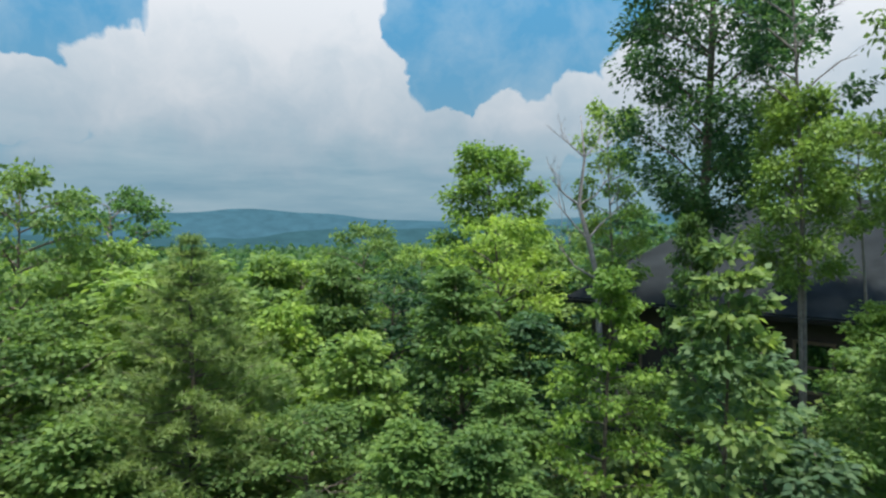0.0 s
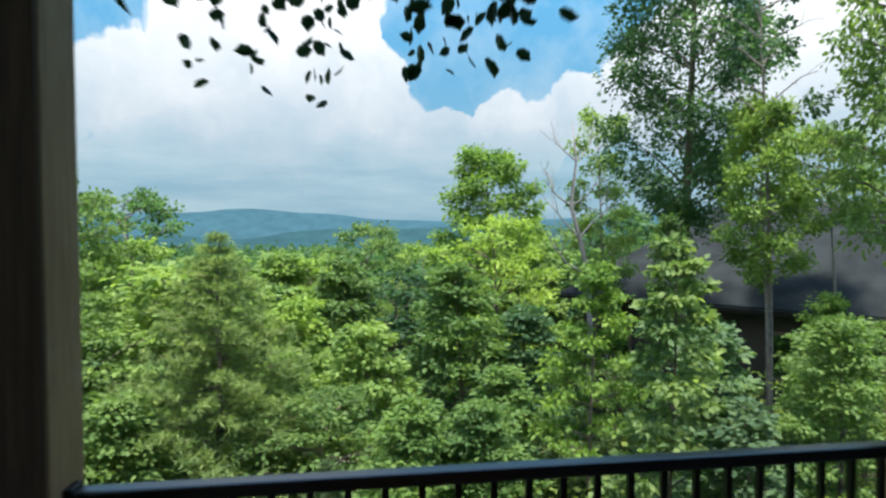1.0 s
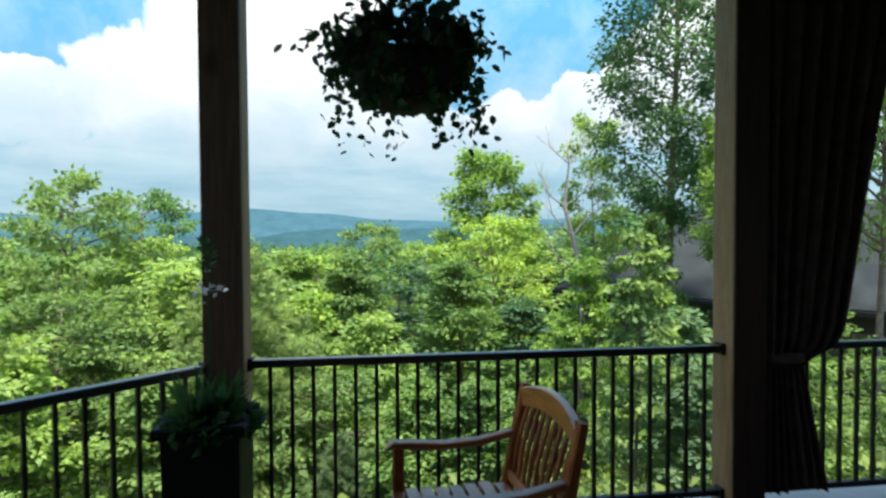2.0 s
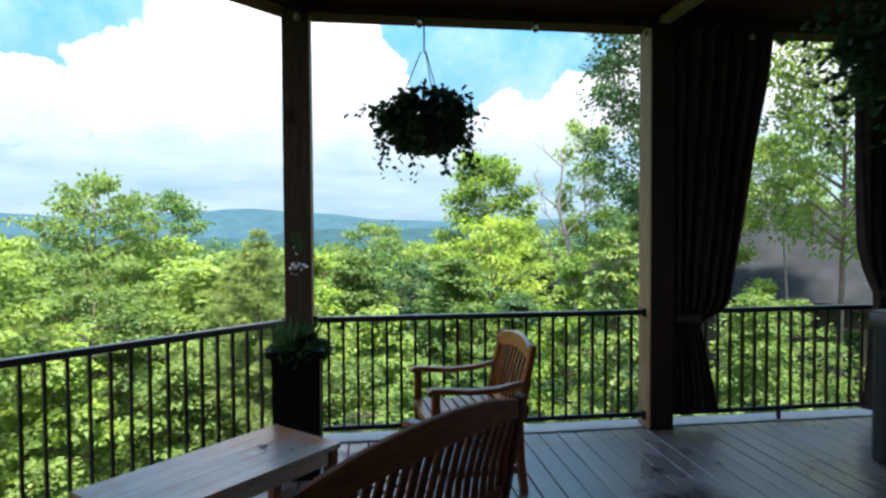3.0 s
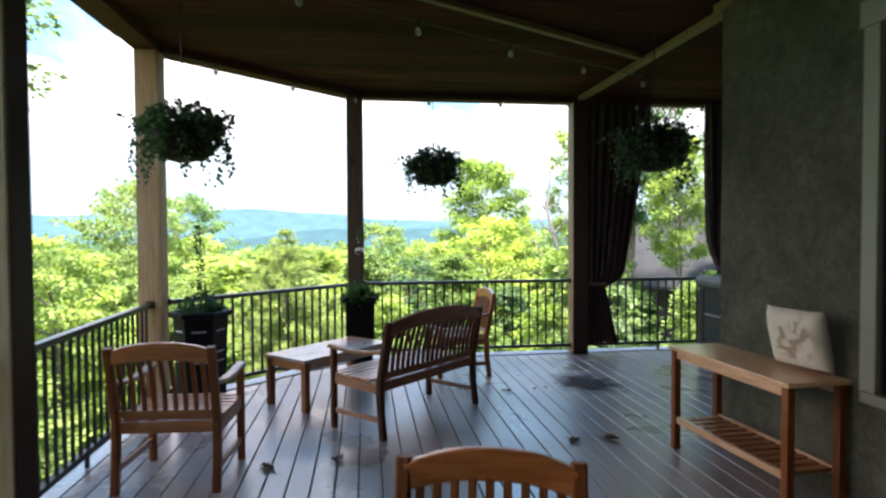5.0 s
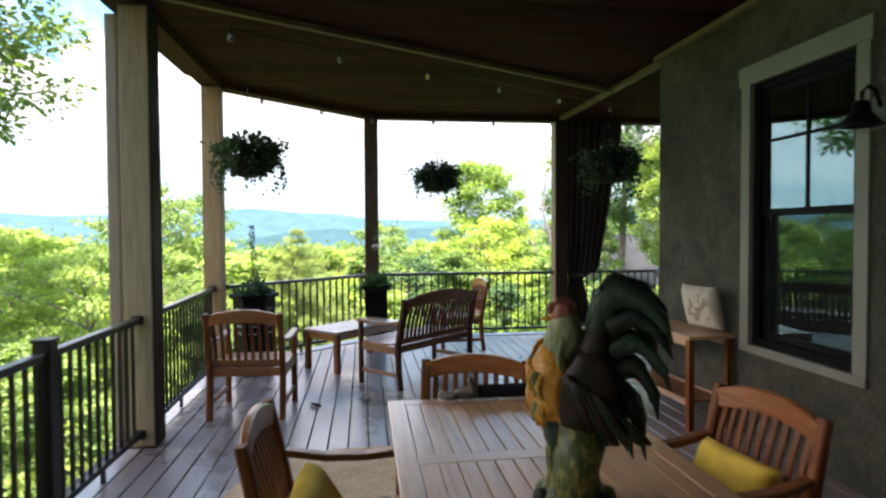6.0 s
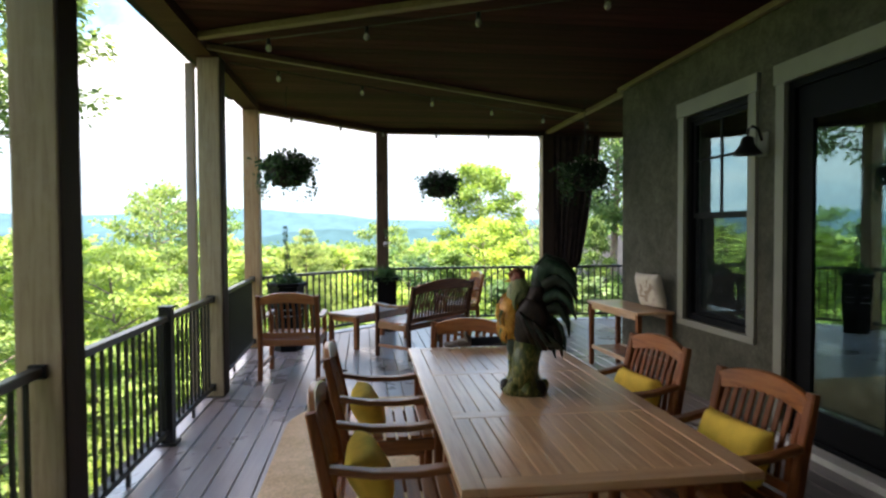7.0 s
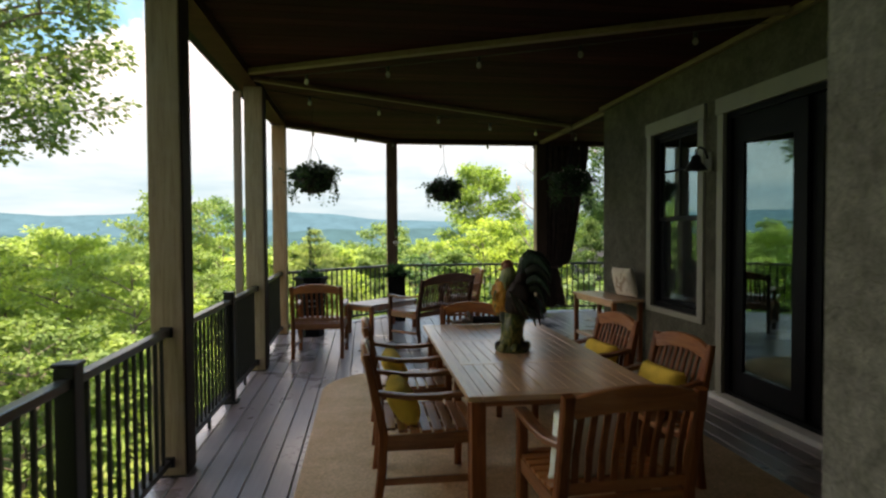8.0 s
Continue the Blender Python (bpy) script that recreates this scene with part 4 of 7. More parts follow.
def build_coffee_table():
    t = thing("coffee_table", pose(-1.29, -0.86, 0, 0, 0, -43), "low weathered teak coffee table on the deck", "table")
    L, W, H = 1.10, 0.53, 0.455
    for sx in (-1, 1):
        for sy in (-1, 1):
            bm = bmesh.new()
            box(bm, sx * (W / 2 - 0.035) - 0.028, sx * (W / 2 - 0.035) + 0.028, sy * (L / 2 - 0.04) - 0.028, sy * (L / 2 - 0.04) + 0.028, 0, H - 0.03, bevel=0.004)
            part("leg", bm, TEAK_V, t)
    for sx in (-1, 1):
        bm = bmesh.new()
        box(bm, sx * (W / 2 - 0.03) - 0.011, sx * (W / 2 - 0.03) + 0.011, -L / 2 + 0.07, L / 2 - 0.07, H - 0.1, H - 0.03)
        part("apron", bm, TEAK_WET, t)
        bm = bmesh.new()
        box(bm, -W / 2 + 0.06, W / 2 - 0.06, sx * (L / 2 - 0.035) - 0.011, sx * (L / 2 - 0.035) + 0.011, H - 0.1, H - 0.03)
        part("apron", bm, TEAK, t)
    n = 5
    bm = bmesh.new()
    w = W / n
    box(bm, -w / 2 + 0.0005, w / 2 - 0.0005, -L / 2, L / 2, H - 0.03, H, bevel=0.0018)
    me = finish(bm, "top_board", TEAK_WET)
    for k in range(n):
        part("top_board", me, TEAK_WET, t).location = (-W / 2 + (k + 0.5) * w, 0, 0)


build_coffee_table()

TX0, TX1, TY0, TY1, TZ = -1.06, -0.02, -7.375, -5.05, 0.719


def build_dining_table():
    t = thing("dining_table", ((TX0 + TX1) / 2, (TY0 + TY1) / 2, 0), "long teak dining table with slatted top panels", "table")
    W, L = TX1 - TX0, TY1 - TY0
    th = 0.03
    for sx in (-1, 1):
        for sy in (-1, 1):
            bm = bmesh.new()
            box(bm, sx * (W / 2 - 0.07) - 0.038, sx * (W / 2 - 0.07) + 0.038, sy * (L / 2 - 0.12) - 0.038, sy * (L / 2 - 0.12) + 0.038, 0, TZ - th, bevel=0.005)
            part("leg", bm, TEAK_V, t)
    for s in (-1, 1):
        bm = bmesh.new()
        box(bm, s * (W / 2 - 0.09) - 0.012, s * (W / 2 - 0.09) + 0.012, -L / 2 + 0.16, L / 2 - 0.16, TZ - th - 0.055, TZ - th)
        part("apron", bm, TEAK_Y, t)
        bm = bmesh.new()
        box(bm, -W / 2 + 0.11, W / 2 - 0.11, s * (L / 2 - 0.12) - 0.012, s * (L / 2 - 0.12) + 0.012, TZ - th - 0.055, TZ - th)
        part("apron", bm, TEAK, t)
        bm = bmesh.new()
        box(bm, s * (W / 2 - 0.04) - 0.04, s * (W / 2 - 0.04) + 0.04, -L / 2, L / 2, TZ - th, TZ, bevel=0.005)
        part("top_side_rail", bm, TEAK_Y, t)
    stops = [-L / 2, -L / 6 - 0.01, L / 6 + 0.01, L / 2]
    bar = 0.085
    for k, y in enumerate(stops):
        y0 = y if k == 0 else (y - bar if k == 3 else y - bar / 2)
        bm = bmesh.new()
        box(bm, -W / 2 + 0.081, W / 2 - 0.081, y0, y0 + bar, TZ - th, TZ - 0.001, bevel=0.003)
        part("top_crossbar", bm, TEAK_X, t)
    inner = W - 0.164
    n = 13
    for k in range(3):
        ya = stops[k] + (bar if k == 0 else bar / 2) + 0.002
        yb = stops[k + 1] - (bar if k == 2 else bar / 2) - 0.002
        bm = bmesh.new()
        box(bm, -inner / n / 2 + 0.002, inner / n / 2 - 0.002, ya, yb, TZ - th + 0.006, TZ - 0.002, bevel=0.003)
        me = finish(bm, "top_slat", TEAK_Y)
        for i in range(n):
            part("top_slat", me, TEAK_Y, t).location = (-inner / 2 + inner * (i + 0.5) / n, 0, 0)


build_dining_table()


def build_console():
    t = thing("console_table", pose(1.424, -3.15, 0, 0, 0, 4), "narrow teak console table with a slatted shelf against the wall", "table")
    W, L, H = 0.38, 1.10, 0.732
    for sx in (-1, 1):
        for sy in (-1, 1):
            bm = bmesh.new()
            box(bm, sx * (W / 2 - 0.025) - 0.024, sx * (W / 2 - 0.025) + 0.024, sy * (L / 2 - 0.03) - 0.024, sy * (L / 2 - 0.03) + 0.024, 0, H - 0.028, bevel=0.004)
            part("leg", bm, TEAK_V, t)
    bm = bmesh.new()
    box(bm, -W / 2 - 0.01, W / 2 + 0.01, -L / 2 - 0.01, L / 2 + 0.01, H - 0.028, H, bevel=0.006)
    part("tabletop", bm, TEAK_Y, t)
    for s in (-1, 1):
        bm = bmesh.new()
        box(bm, s * (W / 2 - 0.025) - 0.012, s * (W / 2 - 0.025) + 0.012, -L / 2 + 0.055, L / 2 - 0.055, H - 0.085, H - 0.03)
        part("apron", bm, TEAK_Y, t)
        bm = bmesh.new()
        box(bm, s * (W / 2 - 0.025) - 0.014, s * (W / 2 - 0.025) + 0.014, -L / 2 + 0.055, L / 2 - 0.055, 0.19, 0.235, bevel=0.003)
        part("shelf_rail", bm, TEAK_Y, t)
    bm = bmesh.new()
    box(bm, -W / 2 + 0.04, W / 2 - 0.04, -0.028, 0.028, 0.205, 0.225, bevel=0.003)
    me = finish(bm, "shelf_slat", TEAK)
    for k in range(12):
        part("shelf_slat", me, TEAK, t).location = (0, -L / 2 + 0.09 + k * (L - 0.18) / 11, 0)


build_console()


# ---- cushions, rug ----
def cushion_mesh(name, w, h, d, material, corner=0.05):
    """A stuffed pillow, w wide (x), h high (z), d thick (y), drawn in along its seams and pointed at its corners."""
    n = 16
    vs, fs = [], []
    for side in (-1, 1):
        for j in range(n + 1):
            for i in range(n + 1):
                u, v = -1 + 2 * i / n, -1 + 2 * j / n
                fat = max(0.0, (1 - u ** 4) * (1 - v ** 4)) ** 0.45
                pinch = 1 - corner * ((1 - abs(v) ** 3) * abs(u) ** 3)
                pinch2 = 1 - corner * ((1 - abs(u) ** 3) * abs(v) ** 3)
                wr = 0.06 * noise.noise(Vector((u * 2.2, v * 2.2, side + w * 9)))
                vs.append((u * w / 2 * pinch, side * d / 2 * (fat + wr * fat), v * h / 2 * pinch2))
    m = (n + 1) * (n + 1)
    for s in range(2):
        for j in range(n):
            for i in range(n):
                a = s * m + j * (n + 1) + i
                q = (a, a + 1, a + n + 2, a + n + 1)
                fs.append(q if s == 0 else q[::-1])
    me = poly_mesh(name, vs, fs, material, True)
    bm = bmesh.new()
    bm.from_mesh(me)
    bmesh.ops.remove_doubles(bm, verts=bm.verts, dist=0.0005)
    bm.to_mesh(me)
    bm.free()
    return me


YELLOW = plain("mustard_yellow_cloth", (0.84, 0.6, 0.1), 0.9, 0.0, 0.14, 10.0, 0.35, 0.2)
PALE = plain("pale_grey_green_cloth", (0.72, 0.76, 0.68), 0.9, 0.0, 0.08, 10.0, 0.35, 0.2)


def printed_cloth():
    a = Mat("printed_cream_cotton", 0.9, spec=0.2)
    v = a.coords((1, 1, 1), False)
    f = a.noise(v, 9.0, 3, 0.6, 0.8)
    sep = a.n.new("ShaderNodeSeparateXYZ")
    a.l.new(v, sep.inputs[0])
    r = a.math("ADD", a.math("POWER", a.math("ABSOLUTE", a.math("ADD", sep.outputs["X"], -0.01)), 2), a.math("POWER", a.math("ABSOLUTE", a.math("ADD", sep.outputs["Z"], -0.02)), 2))
    inside = a.ramp(r, [(0.012, (1, 1, 1)), (0.028, (0, 0, 0))])
    ink = a.ramp(f, [(0.46, (0, 0, 0)), (0.54, (1, 1, 1))])
    fac = a.mix(1.0, inside, ink, "MULTIPLY")
    a.color(a.mix(fac, (0.64, 0.58, 0.48), (0.36, 0.27, 0.2))).bump(a.noise(v, 140, 2), 0.3, 0.002)
    return a.m


lumbar = cushion_mesh("yellow_pillow", 0.4, 0.25, 0.15, YELLOW)
for x, y, z, rx, rz in ((-1.344, -6.68, 0.525, 32, -90), (-1.344, -5.72, 0.51, 32, -90), (0.265, -6.75, 0.57, 20, 97), (0.265, -5.78, 0.545, 20, 98)):
    ob = tagged(new("yellow_pillow", lumbar), "mustard yellow lumbar pillow leaning on a chair's back", "pillow", "yellow pillows")
    ob.matrix_basis = pose(x, y, z, rx, 0, rz)
NAVY = plain("dark_navy_cloth", (0.014, 0.016, 0.022), 0.9, 0.0, 0.3, 9.0, 0.3, 0.2)
ob = tagged(new("dark_pillow", cushion_mesh("dark_pillow", 0.4, 0.27, 0.13, NAVY)), "dark navy pillow on the far dining chair", "pillow")
ob.matrix_basis = pose(-0.65, -5.10, 0.54, 20, 0, 166)
ob = tagged(new("white_cushion", cushion_mesh("white_cushion", 0.32, 0.34, 0.14, PALE)), "pale grey-green back cushion on a teak chair", "cushion")
ob.matrix_basis = pose(-0.60, -7.75, 0.60, 13, 0, 3)
ob = tagged(new("throw_pillow", cushion_mesh("throw_pillow", 0.38, 0.36, 0.14, printed_cloth())), "cream throw pillow with a brown print on the console", "pillow")
ob.matrix_basis = pose(1.52, -3.47, 0.925, 14, 0, -80)


def build_rug():
    a = Mat("woven_jute", 0.95, spec=0.1)
    v = a.coords((1, 1, 1), False)
    big = a.noise(v, 3.2, 6, 0.7)
    wv = a.n.new("ShaderNodeTexWave")
    wv.inputs["Scale"].default_value, wv.inputs["Distortion"].default_value = 38.0, 1.5
    a.l.new(v, wv.inputs["Vector"])
    fine = a.noise(v, 60.0, 3)
    base = a.ramp(big, [(0.3, (0.56, 0.375, 0.215)), (0.7, (0.78, 0.555, 0.345))])
    base = a.mix(1.0, base, a.ramp(fine, [(0.3, (0.75, 0.74, 0.72)), (0.7, (1.15, 1.14, 1.1))]), "MULTIPLY")
    a.color(base).bump(wv.outputs["Fac"], 0.5, 0.006)
    bm = bmesh.new()
    x0, x1, y0, y1, r, n = -1.985, 0.95, -8.2, -3.7, 0.75, 16
    loop = []
    for cx, cy, a0 in ((x1 - r, y1 - r, 0), (x0 + r, y1 - r, 90), (x0 + r, y0 + r, 180), (x1 - r, y0 + r, 270)):
        for k in range(n + 1):
            t = radians(a0 + 90 * k / n)
            loop.append((cx + r * math.cos(t), cy + r * math.sin(t)))
    lo = [bm.verts.new((x, y, 0.0025)) for x, y in loop]
    hi = [bm.verts.new((x + 0.006 * (1 if x < -0.5 else -1), y, 0.011)) for x, y in loop]
    for k in range(len(lo)):
        bm.faces.new((lo[k], lo[(k + 1) % len(lo)], hi[(k + 1) % len(lo)], hi[k]))
    bm.faces.new(hi)
    bm.faces.new(lo[::-1])
    solid("jute_rug", bm, a.m, "beige woven jute rug under the dining table", "rug")


build_rug()


# ---- hot tub and curtains ----
def build_hot_tub():
    tub = thing("hot_tub", pose(2.83, -2.27, 0) @ Matrix.Diagonal((1.03, 1.03, 1.13, 1)), "square hot tub with grey panels and a grey vinyl cover", "hot tub")
    W = 2.0
    cab = plain("slate_grey_panel", (0.028, 0.037, 0.04), 0.5, 0.0, 0.15, 3.0, 0.1, 0.3)
    vinyl = plain("grey_vinyl", (0.042, 0.046, 0.056), 0.45, 0.0, 0.15, 5.0, 0.15, 0.5)
    pale = plain("pale_grey_strip", (0.33, 0.35, 0.37), 0.4, 0.0, 0.08, 5.0, 0.05)
    bm = bmesh.new()
    box(bm, 0.02, W - 0.02, 0.02, W - 0.02, 0.0, 0.8, bevel=0.05)
    part("shell", bm, cab, tub)
    for z0, z1 in ((0.02, 0.27), (0.285, 0.53), (0.545, 0.78)):
        for s in range(2):
            bm = bmesh.new()
            if s == 0:
                box(bm, -0.005, 0.03, 0.12, W - 0.12, z0, z1, bevel=0.008)
            else:
                box(bm, 0.12, W - 0.12, -0.005, 0.03, z0, z1, bevel=0.008)
            part("panel", bm, cab, tub)
    for x, y in ((0.05, 0.05), (0.05, W - 0.05), (W - 0.05, 0.05), (W - 0.05, W - 0.05)):
        bm = bmesh.new()
        box(bm, x - 0.06, x + 0.06, y - 0.06, y + 0.06, 0.0, 0.79, bevel=0.03)
        part("corner_panel", bm, cab, tub)
    bm = bmesh.new()
    box(bm, -0.008, 0.006, 0.12, W - 0.12, 0.532, 0.543)
    part("strip", bm, pale, tub, "pale strip between panels")
    for s in (0, 1):
        bm = bmesh.new()
        x0, x1 = (-0.03, W / 2 - 0.005) if s == 0 else (W / 2 + 0.005, W + 0.03)
        vs = [bm.verts.new(c) for c in ((x0, -0.03, 0.79), (x1, -0.03, 0.79), (x1, W + 0.03, 0.79), (x0, W + 0.03, 0.79))]
        za, zb = (0.905, 0.955) if s == 0 else (0.955, 0.905)
        up = [bm.verts.new(c) for c in ((x0, -0.03, za), (x1, -0.03, zb), (x1, W + 0.03, zb), (x0, W + 0.03, za))]
        bm.faces.new(vs[::-1])
        bm.faces.new(up)
        for k in range(4):
            bm.faces.new((vs[k], vs[(k + 1) % 4], up[(k + 1) % 4], up[k]))
        bmesh.ops.bevel(bm, geom=list(bm.edges), offset=0.02, segments=3, affect="EDGES")
        part("cover", bm, vinyl, tub, "grey vinyl cover half", True)


build_hot_tub()


def curtain(name, y, edges_left, edges_right, heights, folds, label, seed):
    """A cloth drawn aside: left and right edges at given heights, with upright folds between them and real thickness."""
    nx, nz = 70, 60
    rnd = random.Random(seed)
    ph = [rnd.uniform(0, 6.28) for _ in range(3)]
    vs, fs = [], []
    hs = heights[::-1]
    for side in (0, 1):
        for j in range(nz + 1):
            z = heights[-1] + (heights[0] - heights[-1]) * j / nz
            xl = float(np.interp(z, hs, edges_left[::-1]))
            xr = float(np.interp(z, hs, edges_right[::-1]))
            wide = xr - xl
            for i in range(nx + 1):
                u = i / nx
                depth = 0.045 * math.sin(u * folds * 2 * math.pi + ph[0] + 0.3 * math.sin(z * 1.7)) + 0.02 * math.sin(u * folds * 4.4 * math.pi + ph[1] + z)
                depth *= min(1.0, 0.35 + 0.5 * wide / 0.6)
                vs.append((xl + wide * u, y + depth + (0.004 if side else 0), z + 0.012 * math.sin(u * 9 + ph[2]) * (1 if j == 0 else 0)))
    m = (nx + 1) * (nz + 1)
    for s in range(2):
        for j in range(nz):
            for i in range(nx):
                a = s * m + j * (nx + 1) + i
                q = (a, a + 1, a + nx + 2, a + nx + 1)
                fs.append(q if s == 0 else q[::-1])
    for j in range(nz):
        for i in (0, nx):
            a = j * (nx + 1) + i
            fs.append((a, a + nx + 1, a + nx + 1 + m, a + m))
    c = thing(name, (0, 0, 0), label, "curtain", "porch curtains")
    part("cloth", poly_mesh("cloth", vs, fs, CLOTH_DARK, True), CLOTH_DARK, c)
    return c


c = curtain("curtain", 0.615, [1.82, 1.82, 1.82, 1.825, 1.83, 1.835, 1.84, 1.835, 1.82], [2.68, 2.63, 2.53, 2.44, 2.33, 2.26, 2.06, 2.10, 2.235], [3.14, 2.75, 2.25, 1.62, 1.02, 0.92, 0.85, 0.7, 0.12], 7, "dark brown outdoor curtain tied back beside a porch post", 3)
bm = bmesh.new()
lathe(bm, [(0.11, 0.85), (0.115, 0.86), (0.115, 0.89), (0.11, 0.90)], 20, (1.95, 0.615, 0), 0.7)
part("tie_band", bm, CLOTH_DARK, c, "dark cloth tie-back", True)
c = curtain("curtain", 0.5, [3.33, 3.335, 3.345, 3.37, 3.42, 3.52, 3.48, 3.42], [3.84, 3.84, 3.835, 3.825, 3.80, 3.765, 3.78, 3.8], [3.14, 2.6, 2.1, 1.45, 1.25, 1.04, 0.6, 0.1], 5, "dark brown outdoor curtain tied back above the hot tub", 8)
bm = bmesh.new()
lathe(bm, [(0.13, 1.02), (0.135, 1.03), (0.135, 1.07), (0.13, 1.08)], 20, (3.645, 0.5, 0), 0.55)
part("tie_band", bm, CLOTH_DARK, c, "dark cloth tie-back", True)
curtain("curtain", 0.52, [3.83, 3.83, 3.835, 3.84], [4.5, 4.48, 4.45, 4.4], [3.14, 2.2, 1.2, 0.1], 6, "dark brown outdoor curtain hanging straight behind the hot tub", 12)


# ---- plants in pots and baskets ----
def leaf_quads(rng, centres, dirs, length, width, spread=0.35, droop=0.3, up_bias=0.8):
    """Diamond leaves that start at centres and point along dirs, their faces mostly turned up."""
    n = len(centres)
    d = dirs + rng.normal(0, spread, (n, 3))
    d[:, 2] -= droop
    d /= np.linalg.norm(d, axis=1, keepdims=True) + 1e-9
    up = rng.normal(0, 0.55, (n, 3))
    up[:, 2] += up_bias
    s = np.cross(d, up)
    s /= np.linalg.norm(s, axis=1, keepdims=True) + 1e-9
    L = (length * rng.uniform(0.65, 1.3, n))[:, None]
    W = L * (width / length)
    nrm = np.cross(s, d)
    a = centres
    b = centres + d * L * 0.45 + s * W * 0.5 + nrm * L * 0.06
    t = centres + d * L - nrm * L * 0.12
    e = centres + d * L * 0.45 - s * W * 0.5 + nrm * L * 0.06
    return np.stack([a, b, t, e], 1)


def leaf_halves(rng, centres, dirs, length, width, spread=0.35, droop=0.3, up_bias=0.8):
    """Oval leaves folded along the midrib, each in two halves."""
    q = leaf_quads(rng, centres, dirs, length, width, spread, droop, up_bias)
    base, left, tip, right = q[:, 0], q[:, 1], q[:, 2], q[:, 3]
    mid = (left + right) / 2
    out = []
    for side in (left, right):
        w = side - mid
        low, high = base + (mid - base) * 0.45 + w * 0.8, mid + (tip - mid) * 0.3 + w * 0.95
        out.append(np.stack([base, low, high, tip], 1))
    return np.concatenate(out)


LEAF_POT = leaf_material("pot_plant_leaf", (0.028, 0.066, 0.034), (0.046, 0.1, 0.05), (0.076, 0.14, 0.066), 0.4)
LEAF_BASKET = leaf_material("basket_plant_leaf", (0.021, 0.047, 0.031), (0.036, 0.078, 0.049), (0.058, 0.11, 0.064), 0.35)
PETAL = plain("white_petal", (0.75, 0.72, 0.74), 0.7, 0.0, 0.1, 20.0, 0.0)
PETAL_DARK = plain("purple_petal", (0.12, 0.03, 0.10), 0.7, 0.0, 0.3, 20.0, 0.0)
SOIL = plain("dark_soil", (0.03, 0.022, 0.016), 0.95, 0.0, 0.4, 30.0, 0.8)
COCO = plain("dark_coco_fibre", (0.018, 0.014, 0.010), 0.95, 0.0, 0.5, 40.0, 0.9)


def hanging_basket(x, y, z, seed, label, trail, full=1.0, pale=False):
    rng = np.random.default_rng(seed)
    b = thing("hanging_basket", (x, y, z), label, "plant", "hanging baskets")
    bm = bmesh.new()
    lathe(bm, [(0.06, -0.175), (0.14, -0.148), (0.19, -0.075), (0.21, 0.0), (0.216, 0.03), (0.195, 0.03), (0.18, 0.015)], 28)
    part("bowl", bm, COCO, b, "dark fibre-lined bowl", True)
    bm = bmesh.new()
    top = CEIL_Z - z - 0.12
    for k in range(3):
        a = 2.1 * k + seed
        ring_tube(bm, [(0.2 * math.cos(a), 0.2 * math.sin(a), 0.03), (0.02 * math.cos(a), 0.02 * math.sin(a), 0.46)], [0.0035, 0.0035], 5)
    ring_tube(bm, [(0, 0, 0.45), (0, 0, top + 0.06)], [0.005, 0.005], 6)
    ring_tube(bm, [(0, 0, top + 0.05), (0.02, 0, top + 0.085), (0, 0, top + 0.115)], [0.005, 0.005, 0.005], 6)
    part("hanger", bm, BLACK, b, "thin black hanger wires")
    n = 660
    th, ph = rng.uniform(0, 2 * np.pi, n), rng.uniform(0, 1, n)
    r = 0.25 * np.sqrt(ph) * rng.uniform(0.8, 1.15, n)
    c = np.stack([r * np.cos(th), r * np.sin(th), 0.04 + 0.19 * rng.uniform(0, 1, n) * (1.15 - ph) + 0.03 * np.sin(3 * th + seed)], 1)
    dr = np.stack([np.cos(th), np.sin(th), 0.5 * np.ones(n)], 1)
    q = [leaf_halves(rng, c, dr, 0.05, 0.036, 0.6, 0.1)]
    m = 260
    th, ph = rng.uniform(0, 2 * np.pi, m), rng.uniform(-1.1, 0.3, m)
    c = np.stack([0.22 * np.cos(th) * np.cos(ph), 0.22 * np.sin(th) * np.cos(ph), 0.02 + 0.18 * np.sin(ph)], 1)
    q.append(leaf_halves(rng, c, np.stack([np.cos(th), np.sin(th), 0 * th], 1), 0.05, 0.036, 0.5, 0.6, 0.2))
    for k in range(30):
        a = rng.uniform(0, 2 * np.pi)
        ln = trail * rng.uniform(0.35, 1.0)
        m = int(ln / 0.017) + 6
        s = np.linspace(0, 1, m)
        rad = 0.22 + 0.06 * np.sin(s * 1.6) + rng.uniform(-0.02, 0.05)
        pts = np.stack([rad * np.cos(a + 0.25 * s), rad * np.sin(a + 0.25 * s), 0.05 + 0.05 * np.sin(np.pi * np.minimum(1, s * 2.5)) - ln * s ** 1.25], 1)
        pts += rng.normal(0, 0.013, pts.shape)
        q.append(leaf_halves(rng, pts, rng.normal(0, 1, (m, 3)), 0.034, 0.025, 0.3, 0.3, 0.3))
    for k in range(38):
        a = rng.uniform(0, 2 * np.pi)
        m = 12
        s = np.linspace(0, 1, m)
        ln = rng.uniform(0.1, 0.3)
        pts = np.stack([(0.17 + ln * s) * np.cos(a), (0.17 + ln * s) * np.sin(a), 0.1 + 0.2 * s * rng.uniform(-0.2, 1.0) - 0.12 * s ** 2], 1)
        pts += rng.normal(0, 0.012, pts.shape)
        q.append(leaf_halves(rng, pts, rng.normal(0, 1, (m, 3)), 0.04, 0.028, 0.3, 0.1, 0.3))
    part("foliage", quads("foliage", np.concatenate(q) * full, LEAF_BASKET), LEAF_BASKET, b, "dark green trailing foliage")["kind"] = "stuff"
    n = 60
    th = rng.uniform(0, 2 * np.pi, n)
    r = rng.uniform(0.1, 0.27, n)
